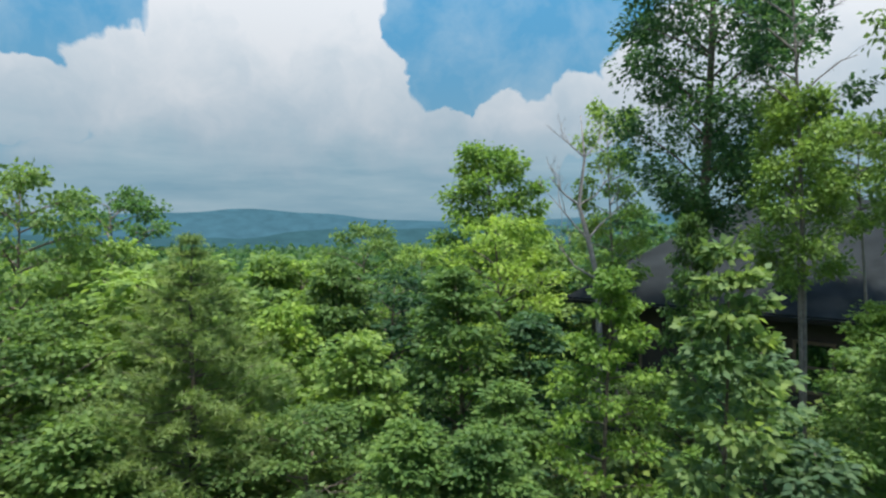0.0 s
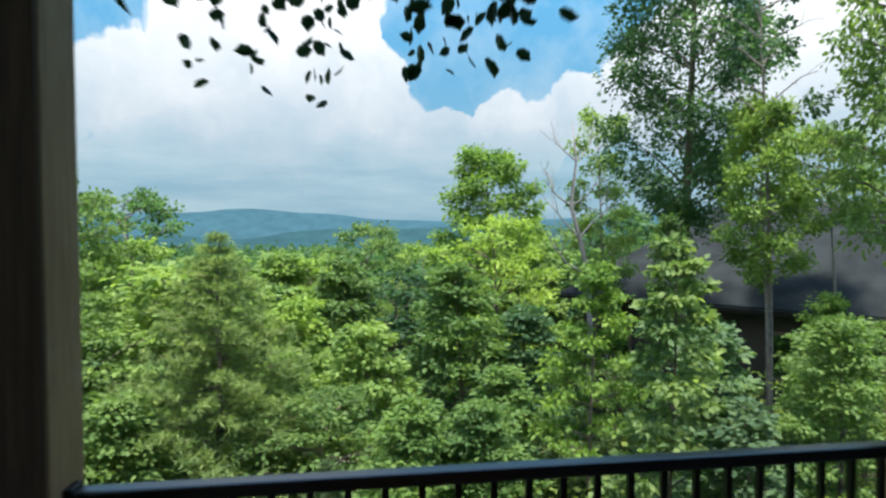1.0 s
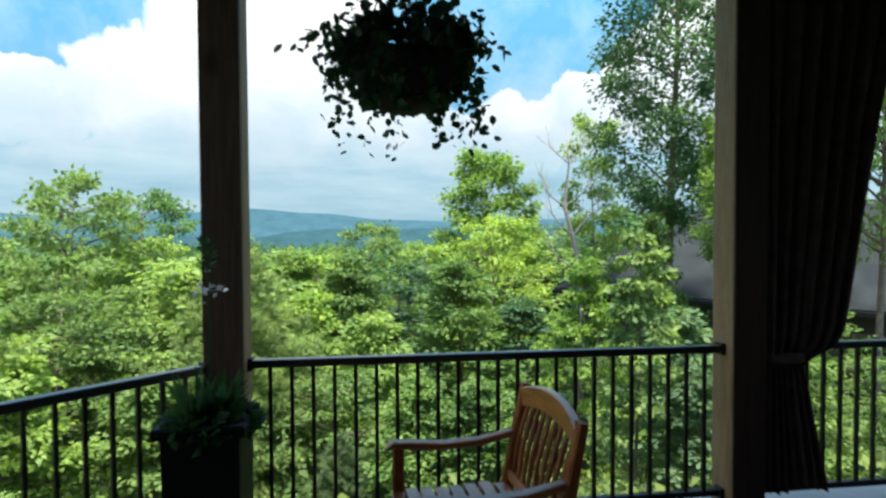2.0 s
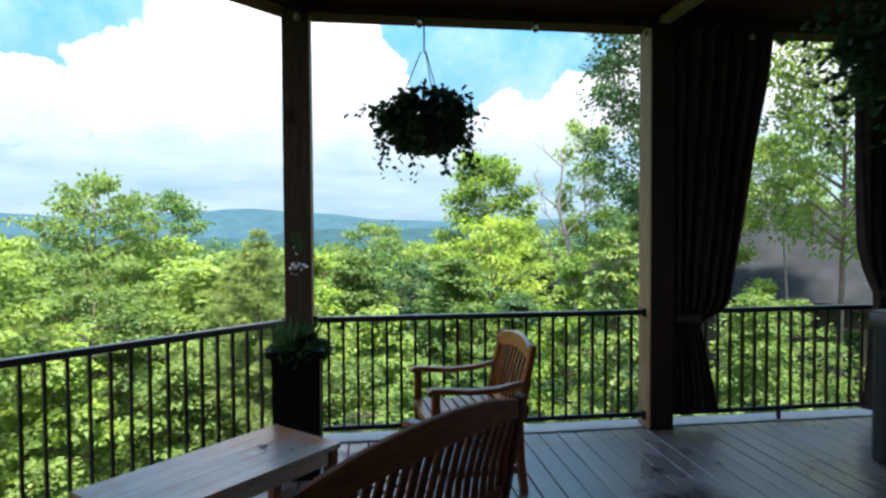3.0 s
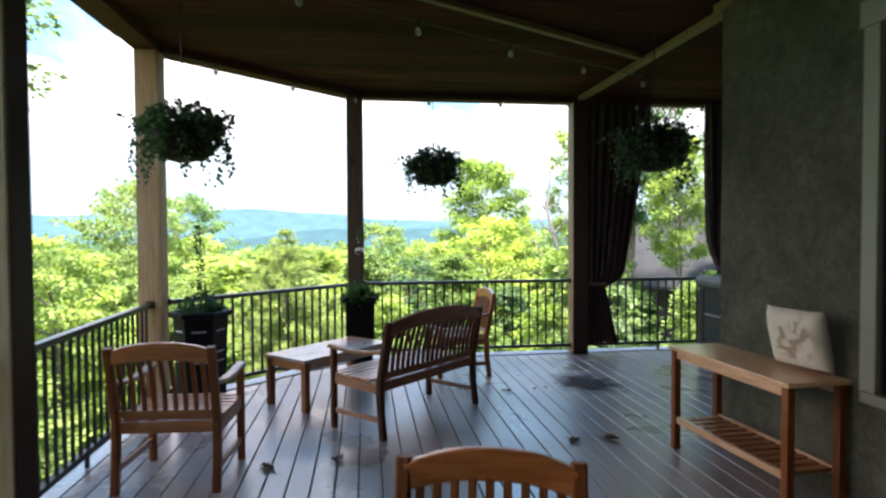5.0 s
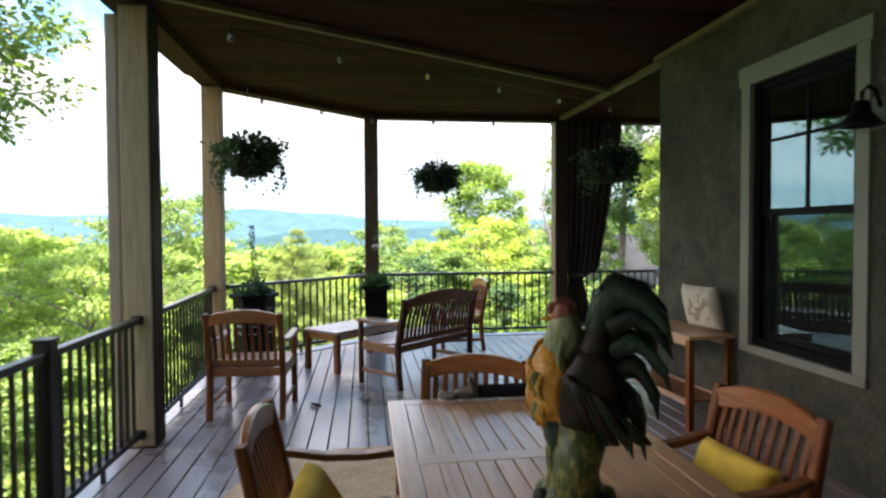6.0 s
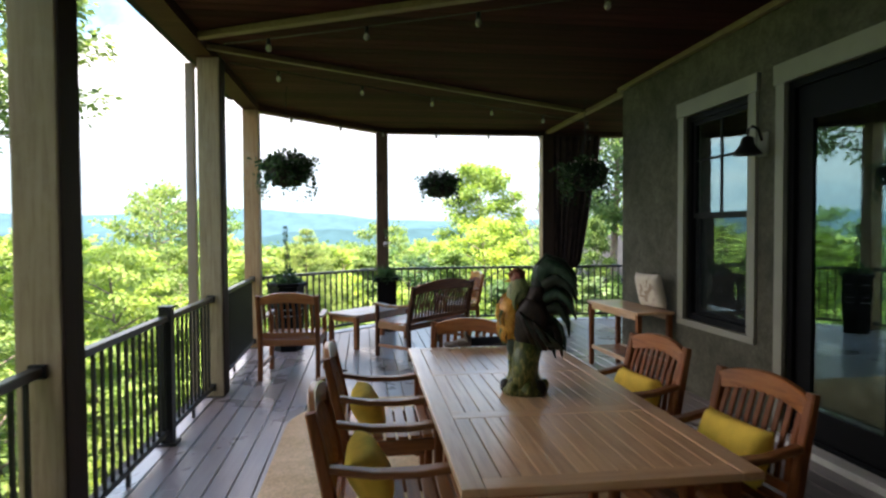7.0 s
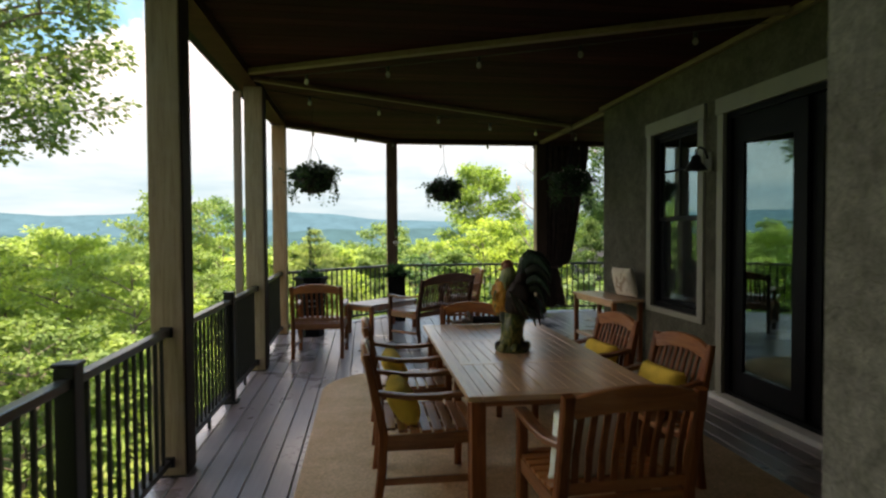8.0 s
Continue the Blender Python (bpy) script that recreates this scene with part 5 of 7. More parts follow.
    c = np.stack([r * np.cos(th), r * np.sin(th), rng.uniform(0.02, 0.19, n)], 1)
    mat = PETAL if pale else PETAL_DARK
    part("flowers", quads("flowers", leaf_quads(rng, c, rng.normal(0, 1, (n, 3)), 0.032, 0.03, 0.3, 0.0, 0.6), mat), mat, b, "small flowers")["kind"] = "stuff"


hanging_basket(-0.208, -0.10, 2.225, 1, "hanging basket with dark trailing foliage over the railing", 0.38, 1.01)
hanging_basket(-2.24, -2.10, 2.23, 2, "hanging basket with dark trailing foliage beside a pale post", 0.39, 1.02)
hanging_basket(1.41, -1.93, 2.21, 4, "hanging basket with trailing foliage near the house corner", 0.42, 1.0, True)


def planter(x, y, turn, sides, r_top, r_bot, h, label, slots):
    p = thing("planter", pose(x, y, 0, 0, 0, turn), label, "planter", "black planters")
    bm = bmesh.new()

    def ringv(r, z):
        return [bm.verts.new((r * math.cos(2 * math.pi * k / sides), r * math.sin(2 * math.pi * k / sides), z)) for k in range(sides)]
    prof = [(r_bot, 0.0), (r_bot * 1.03, 0.04), (r_top * 0.9, h - 0.06), (r_top * 0.92, h - 0.05), (r_top * 1.04, h - 0.045), (r_top * 1.06, h - 0.01), (r_top * 1.02, h), (r_top * 0.86, h), (r_top * 0.84, h - 0.05)]
    rings = [ringv(r, z) for r, z in prof]
    for r, s in zip(rings, rings[1:]):
        for k in range(sides):
            bm.faces.new((r[k], r[(k + 1) % sides], s[(k + 1) % sides], s[k]))
    bm.faces.new(rings[0][::-1])
    part("pot", bm, BLACK_PLASTIC, p)
    bm = bmesh.new()
    bm.faces.new(ringv(r_top * 0.85, h - 0.035))
    part("soil", bm, SOIL, p, "dark soil")
    if slots:
        # pale bars: highlights on the louvres put into their colour
        pale = plain("highlight_grey_bar", (0.30, 0.30, 0.31), 0.35, 0.0, 0.1, 9.0, 0.05)
        for k in range(sides):
            a = 2 * math.pi * (k + 0.5) / sides
            for z in (h - 0.16, h - 0.34, h - 0.42):
                rr = (r_bot + (r_top * 0.9 - r_bot) * z / h) * math.cos(math.pi / sides)
                bm = bmesh.new()
                m = Matrix.Translation((rr * math.cos(a), rr * math.sin(a), z)) @ Matrix.Rotation(a, 4, "Z")
                box(bm, -0.006, 0.006, -0.058, 0.058, -0.007, 0.007, m, 0.002)
                part("moulding", bm, pale, p, "pale moulding with a highlight painted in")
    return p


def build_planters():
    rng = np.random.default_rng(12)
    p = planter(-2.36, -1.25, 10, 6, 0.245, 0.188, 0.88, "tall hexagonal black planter with a flower spike, beside a pale post", True)
    n = 420
    th, r = rng.uniform(0, 2 * np.pi, n), 0.18 * np.sqrt(rng.uniform(0, 1, n))
    c = np.stack([r * np.cos(th), r * np.sin(th), 0.84 + 0.19 * rng.uniform(0, 1, n) * (1.2 - r / 0.18)], 1)
    dr = np.stack([np.cos(th), np.sin(th), 0.4 + 0 * th], 1)
    part("foliage", quads("foliage", leaf_quads(rng, c, dr, 0.06, 0.04, 0.5, 0.1), LEAF_POT), LEAF_POT, p, "low bushy foliage")["kind"] = "stuff"
    n = 330
    s = rng.uniform(0, 1, n) ** 0.9
    rad = 0.03 * (1 - s) ** 0.7 + 0.008
    th = rng.uniform(0, 2 * np.pi, n)
    c = np.stack([rad * np.cos(th) * 0.6 + 0.015 * np.sin(5 * s), rad * np.sin(th) * 0.6, 0.82 + 0.78 * s], 1)
    dr = np.stack([np.cos(th), np.sin(th), 0.9 + 0 * th], 1)
    part("flower_spike", quads("flower_spike", leaf_quads(rng, c, dr, 0.032, 0.014, 0.3, 0.0, 0.3), LEAF_POT), LEAF_POT, p, "tall leafy flower spike")["kind"] = "stuff"
    bm = bmesh.new()
    ring_tube(bm, [(0, 0, 0.78), (0.01, 0, 1.1), (0.0, 0.005, 1.55)], [0.008, 0.006, 0.003], 6)
    part("stem", bm, BARK, p)

    p = planter(-1.02, 0.13, 45, 4, 0.235, 0.195, 0.83, "tall square black planter with leafy plants before a post", False)
    n = 520
    th, r = rng.uniform(0, 2 * np.pi, n), 0.18 * np.sqrt(rng.uniform(0, 1, n))
    c = np.stack([r * np.cos(th), r * np.sin(th), 0.77 + 0.12 * rng.uniform(0, 1, n) * (1.25 - r / 0.18)], 1)
    dr = np.stack([np.cos(th), np.sin(th), 0.5 + 0 * th], 1)
    q = [leaf_quads(rng, c, dr, 0.065, 0.045, 0.5, 0.1)]
    n = 70
    th = rng.uniform(0, 2 * np.pi, n)
    q.append(leaf_quads(rng, np.stack([0.05 * np.cos(th), 0.05 * np.sin(th), 0.8 + 0 * th], 1), np.stack([0.5 * np.cos(th), 0.5 * np.sin(th), 1.2 + 0 * th], 1), 0.19, 0.028, 0.3, 0.0, 0.2))
    n = 60
    s = rng.uniform(0, 1, n)
    th = rng.uniform(0, 2 * np.pi, n)
    q.append(leaf_quads(rng, np.stack([0.012 * np.cos(th), 0.012 * np.sin(th), 1.42 + 0.14 * s], 1), np.stack([np.cos(th), np.sin(th), 0.7 + 0 * th], 1), 0.035, 0.012, 0.3, 0.0, 0.2))
    part("foliage", quads("foliage", np.concatenate(q), LEAF_POT), LEAF_POT, p, "bushy dark and light green foliage")["kind"] = "stuff"
    bm = bmesh.new()
    ring_tube(bm, [(0, 0, 0.78), (0.01, 0, 1.2), (0.0, 0.005, 1.56)], [0.006, 0.005, 0.002], 6)
    part("stem", bm, LEAF_POT, p)
    n = 26
    th = rng.uniform(0, 2 * np.pi, n)
    zz = np.where(rng.uniform(0, 1, n) < 0.75, rng.uniform(1.335, 1.37, n), rng.uniform(1.28, 1.5, n))
    c = np.stack([rng.normal(0, 0.035, n), rng.normal(0, 0.015, n), zz], 1)
    part("flowers", quads("flowers", leaf_quads(rng, c, rng.normal(0, 1, (n, 3)), 0.026, 0.024, 0.3, 0.0, 0.5), PETAL), PETAL, p, "small white flowers")["kind"] = "stuff"


build_planters()


# ---- painted rooster on the table ----
def glaze(name, low, mid, high, rough):
    """Hand-painted ceramic glaze, run and mottled."""
    a = Mat(name, rough, spec=0.3)
    f = a.noise(a.coords((1, 1, 0.45), False), 34.0, 6, 0.65, 1.2)
    fine = a.noise(a.coords((1, 1, 1), False), 130.0, 3)
    a.color(a.ramp(f, [(0.3, low), (0.5, mid), (0.68, high)])).rough(fine, rough - 0.1, rough + 0.12).bump(f, 0.5, 0.006)
    return a.m


def build_rooster():
    """A glazed rooster, local x forward: stocky body, thick tail sheaf higher than the head, grassy flared foot."""
    bm = bmesh.new()
    cols = []

    def blob(centre, radii, rot=0.0, slot=0, seg=20, rings=14):
        bm.faces.ensure_lookup_table()
        cols.append((len(bm.faces), slot))
        m = Matrix.Translation(centre) @ Matrix.Rotation(rot, 4, "Y") @ Matrix.Diagonal((*radii, 1))
        bmesh.ops.create_uvsphere(bm, u_segments=seg, v_segments=rings, radius=1.0, matrix=m)

    def blade(pts, widths, slot, thick=0.02):
        cols.append((len(bm.faces), slot))
        curved_bar(bm, pts, thick, widths)

    # slots: 0 dark brown, 1 orange breast, 2 red comb, 3 green foot, 4 black green tail, 5 pale green neck, 6 sea green plumes
    blob((0.0, 0, 0.335), (0.105, 0.105, 0.15), -0.25, 0)
    blob((-0.02, 0, 0.42), (0.06, 0.07, 0.12), -0.3, 0)
    blob((0.085, 0, 0.35), (0.08, 0.098, 0.115), 0.1, 1)
    blob((0.045, 0, 0.235), (0.075, 0.08, 0.085), 0, 4)
    blob((0.06, 0, 0.45), (0.056, 0.056, 0.115), -0.12, 5)
    blob((0.055, 0, 0.54), (0.036, 0.033, 0.04), 0, 2)
    cols.append((len(bm.faces), 1))
    bmesh.ops.create_cone(bm, segments=10, radius1=0.014, radius2=0.001, depth=0.05, matrix=Matrix.Translation((0.105, 0, 0.535)) @ Matrix.Rotation(radians(95), 4, "Y"))
    for k in range(5):
        blob((0.088 - 0.014 * k, 0, 0.566 + 0.008 * math.sin(k * 0.8)), (0.0145, 0.007, 0.022 - 0.003 * abs(k - 2)), 0.3 - 0.15 * k, 2, 10, 8)
    for s in (-1, 1):
        blob((0.085, s * 0.014, 0.495), (0.015, 0.011, 0.03), 0, 2, 10, 8)
        blob((-0.01, s * 0.085, 0.34), (0.08, 0.026, 0.12), -0.2, 0)
        for k in range(6):
            blade([(0.04 - 0.018 * k, s * 0.105, 0.40 - 0.012 * k), (0.0 - 0.025 * k, s * 0.116, 0.315 - 0.012 * k), (-0.035 - 0.028 * k, s * 0.10, 0.215 + 0.004 * k)], [0.034, 0.04, 0.008], 4 if k % 2 else 0)
        for k in range(5):
            z = 0.50 - 0.03 * k
            blade([(0.05, s * 0.03, z), (0.07, s * 0.062, z - 0.06), (0.06, s * 0.075, z - 0.12)], [0.02, 0.026, 0.006], 5 if k < 3 else 1)
    for k in range(26):
        a, z = (k * 2.4) % 2.2 - 1.1, 0.44 - 0.0075 * k
        r = 0.092 - 0.25 * abs(z - 0.36) * abs(z - 0.36) / 0.1
        x, y = 0.085 + r * 0.86 * math.cos(a), r * 1.06 * math.sin(a)
        blade([(x - 0.006 * math.cos(a), y * 0.94, z + 0.03), (x + 0.004, y, z), (x + 0.001, y * 1.02, z - 0.03)], [0.02, 0.03, 0.008], 1 if k % 5 else 5, 0.012)
    # the tail: a high rounded sheaf behind the neck, its sickles arching over and drooping in ragged points
    def feather(pts, widths, thick, slot):
        cols.append((len(bm.faces), slot))
        pts = [Vector(p) for p in pts]
        rings = []
        for i, p in enumerate(pts):
            d = (pts[min(i + 1, len(pts) - 1)] - pts[max(i - 1, 0)]).normalized()
            up = d.cross(Vector((0, 1, 0))).normalized()
            w, t = widths[i] / 2, thick / 2 * (1 if i < len(pts) - 1 else 0.3)
            rings.append([bm.verts.new(p + up * w * math.cos(q) + Vector((0, 1, 0)) * t * math.sin(q)) for q in (k * math.pi / 4 for k in range(8))])
        for r, q in zip(rings, rings[1:]):
            for k in range(8):
                bm.faces.new((r[k], r[(k + 1) % 8], q[(k + 1) % 8], q[k]))
        bm.faces.new(rings[0][::-1])
        bm.faces.new(rings[-1])

    blob((-0.035, 0, 0.47), (0.04, 0.045, 0.16), -0.12, 4)
    blob((-0.06, 0, 0.35), (0.06, 0.06, 0.13), -0.1, 4)
    rnd = random.Random(9)
    # each tier of sickles: height of its root, where it arches highest, where it ends
    tiers = (((-0.03, 0.46), (-0.085, 0.625), (-0.225, 0.5), 0.078), ((-0.03, 0.42), (-0.12, 0.565), (-0.222, 0.475), 0.06), ((-0.04, 0.38), (-0.13, 0.50), (-0.222, 0.405), 0.055),
             ((-0.04, 0.33), (-0.13, 0.425), (-0.2, 0.3), 0.055), ((-0.04, 0.29), (-0.115, 0.35), (-0.165, 0.215), 0.052), ((-0.03, 0.25), (-0.08, 0.29), (-0.12, 0.19), 0.05))
    for k, ((rx, rz), (hx, hz), (tx, tz), wide) in enumerate(tiers):
        for j, side in enumerate((-1, 0, 1)):
            y = side * (0.034 + 0.003 * k)
            dx, dz = rnd.uniform(-0.012, 0.012), rnd.uniform(-0.014, 0.01) - 0.012 * abs(side)
            hx2, hz2, tx2, tz2 = hx + dx, hz + dz, tx + dx * 1.6, tz + dz * 1.8
            feather([(rx, y * 0.4, rz), (rx * 0.55 + hx2 * 0.45, y * 0.8, rz * 0.25 + hz2 * 0.75), (hx2, y, hz2), (hx2 * 0.55 + tx2 * 0.45, y * 1.2, hz2 * 0.84 + tz2 * 0.16), (hx2 * 0.2 + tx2 * 0.8, y * 1.4, hz2 * 0.45 + tz2 * 0.55), (tx2, y * 1.5, tz2)],
                    [wide, wide * 1.05, wide, wide * 0.72, wide * 0.5, 0.005], 0.028, (4, 6, 4, 0, 6)[(k + 2 * j) % 5])
    # thighs, grass and the flared foot
    for s in (-1, 1):
        cols.append((len(bm.faces), 3))
        ring_tube(bm, [(0.0, s * 0.04, 0.25), (0.02, s * 0.042, 0.13), (0.028, s * 0.045, 0.03)], [0.078, 0.062, 0.06], 12)
    cols.append((len(bm.faces), 3))
    lathe(bm, [(0.112, 0.0), (0.118, 0.02), (0.10, 0.045), (0.082, 0.075), (0.072, 0.12), (0.068, 0.17), (0.05, 0.2)], 22, (0.028, 0, 0))
    for k in range(8):
        a = k * 0.785 + 0.3
        blob((0.028 + 0.095 * math.cos(a), 0.095 * math.sin(a), 0.032), (0.032, 0.032, 0.034), 0, 3 if k % 3 else 0, 10, 8)
    for k in range(14):
        a = k * 2.4
        blade([(0.028 + 0.08 * math.cos(a), 0.08 * math.sin(a), 0.03), (0.028 + 0.066 * math.cos(a), 0.066 * math.sin(a), 0.10), (0.028 + 0.07 * math.cos(a), 0.07 * math.sin(a), 0.17 + 0.03 * math.sin(k))], [0.034, 0.03, 0.006], 3)
    bm.faces.ensure_lookup_table()
    cols.append((len(bm.faces), 0))
    for (a, slot), (b, _) in zip(cols, cols[1:]):
        for i in range(a, b):
            bm.faces[i].material_index = slot
    for f in bm.faces:
        f.smooth = True
    for v in bm.verts:
        v.co += 0.008 * noise.noise_vector(v.co * 21) + 0.004 * noise.noise_vector(v.co * 60)
    mats = [glaze("glazed_dark_brown", (0.006, 0.004, 0.004), (0.018, 0.010, 0.008), (0.035, 0.022, 0.012), 0.5), glaze("glazed_orange", (0.2, 0.075, 0.012), (0.54, 0.235, 0.035), (0.68, 0.42, 0.12), 0.35),
            glaze("glazed_red", (0.08, 0.025, 0.02), (0.22, 0.06, 0.045), (0.28, 0.12, 0.08), 0.4), glaze("glazed_leaf_green", (0.016, 0.028, 0.01), (0.065, 0.085, 0.025), (0.3, 0.25, 0.08), 0.35),
            glaze("glazed_black_green", (0.004, 0.006, 0.005), (0.010, 0.018, 0.013), (0.022, 0.04, 0.026), 0.4), glaze("glazed_pale_green", (0.06, 0.085, 0.045), (0.17, 0.21, 0.10), (0.3, 0.28, 0.13), 0.4),
            glaze("glazed_sea_green", (0.008, 0.02, 0.015), (0.02, 0.05, 0.034), (0.045, 0.09, 0.055), 0.3)]
    me = finish(bm, "rooster_statue", mats[0])
    for m in mats[1:]:
        me.materials.append(m)
    ob = tagged(new("rooster_statue", me), "glazed ceramic rooster figure in dark green, brown and orange", "statue")
    ob.matrix_basis = Matrix.Translation((-0.53, -6.27, TZ - 0.004)) @ Matrix.Rotation(radians(160), 4, "Z") @ Matrix.Diagonal((1.0, 1.0, 1.06, 1))


build_rooster()


def build_glove():
    """A knitted work glove lying on its edge: limp pale fingers, a raised thumb, a dark ribbed cuff."""
    t = thing("work_glove", (-0.59, -5.092, TZ + 0.002), "pale grey work glove with a dark cuff on the table", "glove")
    bm = bmesh.new()
    ring_tube(bm, [(-0.03, 0, 0.034), (-0.07, 0.004, 0.034), (-0.12, 0.002, 0.03), (-0.145, 0, 0.026)], [0.03, 0.034, 0.028, 0.02], 12)
    for k in range(4):
        y, ln = -0.021 + 0.014 * k, (0.075, 0.095, 0.09, 0.07)[k]
        ring_tube(bm, [(-0.13, y, 0.024), (-0.13 - ln * 0.5, y * 1.2, 0.02 + 0.004 * (k % 2)), (-0.13 - ln * 0.8, y * 1.3, 0.02), (-0.13 - ln, y * 1.3, 0.024 + 0.004 * k)], [0.016, 0.0145, 0.014, 0.008], 9)
    for v in bm.verts:
        v.co += 0.004 * noise.noise_vector(v.co * 30)
        v.co.z = max(v.co.z, 0.0)
    part("palm", bm, plain("pale_grey_knit", (0.2, 0.17, 0.15), 0.9, 0.0, 0.3, 25.0, 0.4, 0.2), t, "pale grey knitted palm and fingers", True)
    bm = bmesh.new()
    ring_tube(bm, [(-0.045, -0.012, 0.05), (-0.07, -0.02, 0.085), (-0.076, -0.02, 0.105), (-0.078, -0.02, 0.118)], [0.022, 0.016, 0.014, 0.006], 10)
    part("thumb", bm, plain("grey_knit", (0.15, 0.14, 0.13), 0.9, 0.0, 0.3, 25.0, 0.4, 0.2), t, "", True)
    bm = bmesh.new()
    n = 22
    ring_tube(bm, [(-0.04 + 0.27 * k / n, 0.003 * math.sin(k), 0.037) for k in range(n + 1)], [0.033 + 0.002 * (k % 2) for k in range(n + 1)], 14)
    part("cuff", bm, NAVY, t, "dark ribbed cuff", True)


build_glove()


# ---- wall lamp and string lights ----
def build_sconce():
    s = thing("wall_lamp", (WALL_X, -4.97, 2.185), "black gooseneck barn lamp on the stucco wall, unlit", "lamp")
    bm = bmesh.new()
    box(bm, -0.02, 0.0, -0.06, 0.06, -0.09, 0.09, bevel=0.008)
    part("back_plate", bm, WHITE_TRIM, s, "pale mounting block")
    bm = bmesh.new()
    pts = [(-0.02, 0, 0.03), (-0.055, 0, 0.12), (-0.1, 0, 0.14), (-0.135, 0, 0.11), (-0.14, 0, 0.05)]
    ring_tube(bm, pts, [0.012] * 5, 10)
    part("arm", bm, BLACK, s, "", True)
    bm = bmesh.new()
    lathe(bm, [(0.03, 0.06), (0.045, 0.045), (0.05, 0.0), (0.102, -0.07), (0.107, -0.08), (0.096, -0.078), (0.04, -0.005), (0.02, 0.03)], 24, (-0.14, 0, 0.0))
    part("shade", bm, BLACK, s, "black bell-shaped metal shade", True)
    bm = bmesh.new()
    lathe(bm, [(0.012, 0.02), (0.03, -0.02), (0.03, -0.045), (0.012, -0.065)], 14, (-0.14, 0, 0.0))
    part("bulb", bm, WHITE_TRIM, s, "white bulb", True)


build_sconce()


def string_light(points, spacing, sag, label):
    """A dark cable along points with clear bulbs hanging from it."""
    st = thing("string_light", (0, 0, 0), label, "string light", "string lights")
    pts = [Vector(p) for p in points]
    bm = bmesh.new()
    path = []
    for a, b in zip(pts, pts[1:]):
        for k in range(8):
            u = k / 8
            path.append(a.lerp(b, u) - Vector((0, 0, sag * 4 * u * (1 - u))))
    path.append(pts[-1])
    ring_tube(bm, path, [0.0045] * len(path), 5)
    part("cable", bm, BLACK, st)
    run = [0.0]
    for a, b in zip(path, path[1:]):
        run.append(run[-1] + (b - a).length)
    bm = bmesh.new()
    lathe(bm, [(0.013, 0.0), (0.016, -0.01), (0.016, -0.045), (0.013, -0.05)], 10)
    socket = finish(bm, "socket", BLACK, True)
    bm = bmesh.new()
    lathe(bm, [(0.012, -0.046), (0.022, -0.062), (0.026, -0.08), (0.02, -0.098), (0.006, -0.108)], 12)
    bulb = finish(bm, "bulb", BULB, True)
    s = spacing / 2
    while s < run[-1]:
        k = max(i for i in range(len(run)) if run[i] <= s)
        u = (s - run[k]) / max(1e-6, run[min(k + 1, len(run) - 1)] - run[k])
        p = path[k].lerp(path[min(k + 1, len(path) - 1)], u)
        so = part("socket", socket, BLACK, st)
        so.location = p
        part("bulb", bulb, BULB, so)
        s += spacing


bulb_mat = Mat("clear_bulb_glass", 0.12, spec=0.8)
bulb_mat.p.inputs["Base Color"].default_value = (0.5, 0.48, 0.42, 1)
bulb_mat.p.inputs["Transmission Weight"].default_value = 0.6
BULB = bulb_mat.m
zc = CEIL_Z - 0.10
string_light([(-2.53, -3.86, zc + 0.03), (1.55, -5.98, zc + 0.03)], 0.905, 0.02, "string of clear bulbs along a ceiling batten")
string_light([(-2.60, -3.29, zc + 0.03), (1.95, -0.66, zc + 0.03)], 0.95, 0.02, "string of clear bulbs along a ceiling batten")
string_light([(RAIL_X + 0.12, POST_A[1] + 0.1, BEAM_Z + 0.03), (POST_B[0] + 0.03, BACK_Y - 0.13, BEAM_Z + 0.03), (POST_C[0], BACK_Y - 0.13, BEAM_Z + 0.03), (4.7, BACK_Y - 0.13, BEAM_Z + 0.03)], 0.87, 0.015, "string of clear bulbs along the porch beam")


# ---- leaves blown onto the deck ----
def fallen_leaves():
    rnd = random.Random(21)
    mat = plain("dead_brown_leaf", (0.05, 0.03, 0.018), 0.8, 0.0, 0.5, 30.0, 0.2)
    spots = [(0.55, -2.43), (0.84, -2.41), (0.39, -0.98), (0.68, -0.95), (0.80, -0.92), (1.76, -0.13), (1.30, -0.17), (-1.15, -2.54), (-1.6, -2.6), (2.1, -1.0)]
    for k, (x, y) in enumerate(spots):
        vs, fs = [(0, 0, 0)], []
        n = 14
        big = 0.075 if k in (0, 1, 7, 8) else rnd.uniform(0.025, 0.05)
        for i in range(n):
            a = 2 * math.pi * i / n
            r = big * (0.6 + 0.5 * abs(math.sin(2.5 * a + k))) * rnd.uniform(0.75, 1.2)
            vs.append((r * math.cos(a), 0.55 * r * math.sin(a), rnd.uniform(0.0, 0.025) * big / 0.06))
            fs.append((0, 1 + i, 1 + (i + 1) % n))
        ob = tagged(new("dead_leaf", poly_mesh("dead_leaf", vs, fs, mat)), "dark curled dead leaf lying on the deck", "leaf", "dead leaves")
        ob.matrix_basis = pose(x, y, 0.004, 0, 0, rnd.uniform(0, 360))


fallen_leaves()


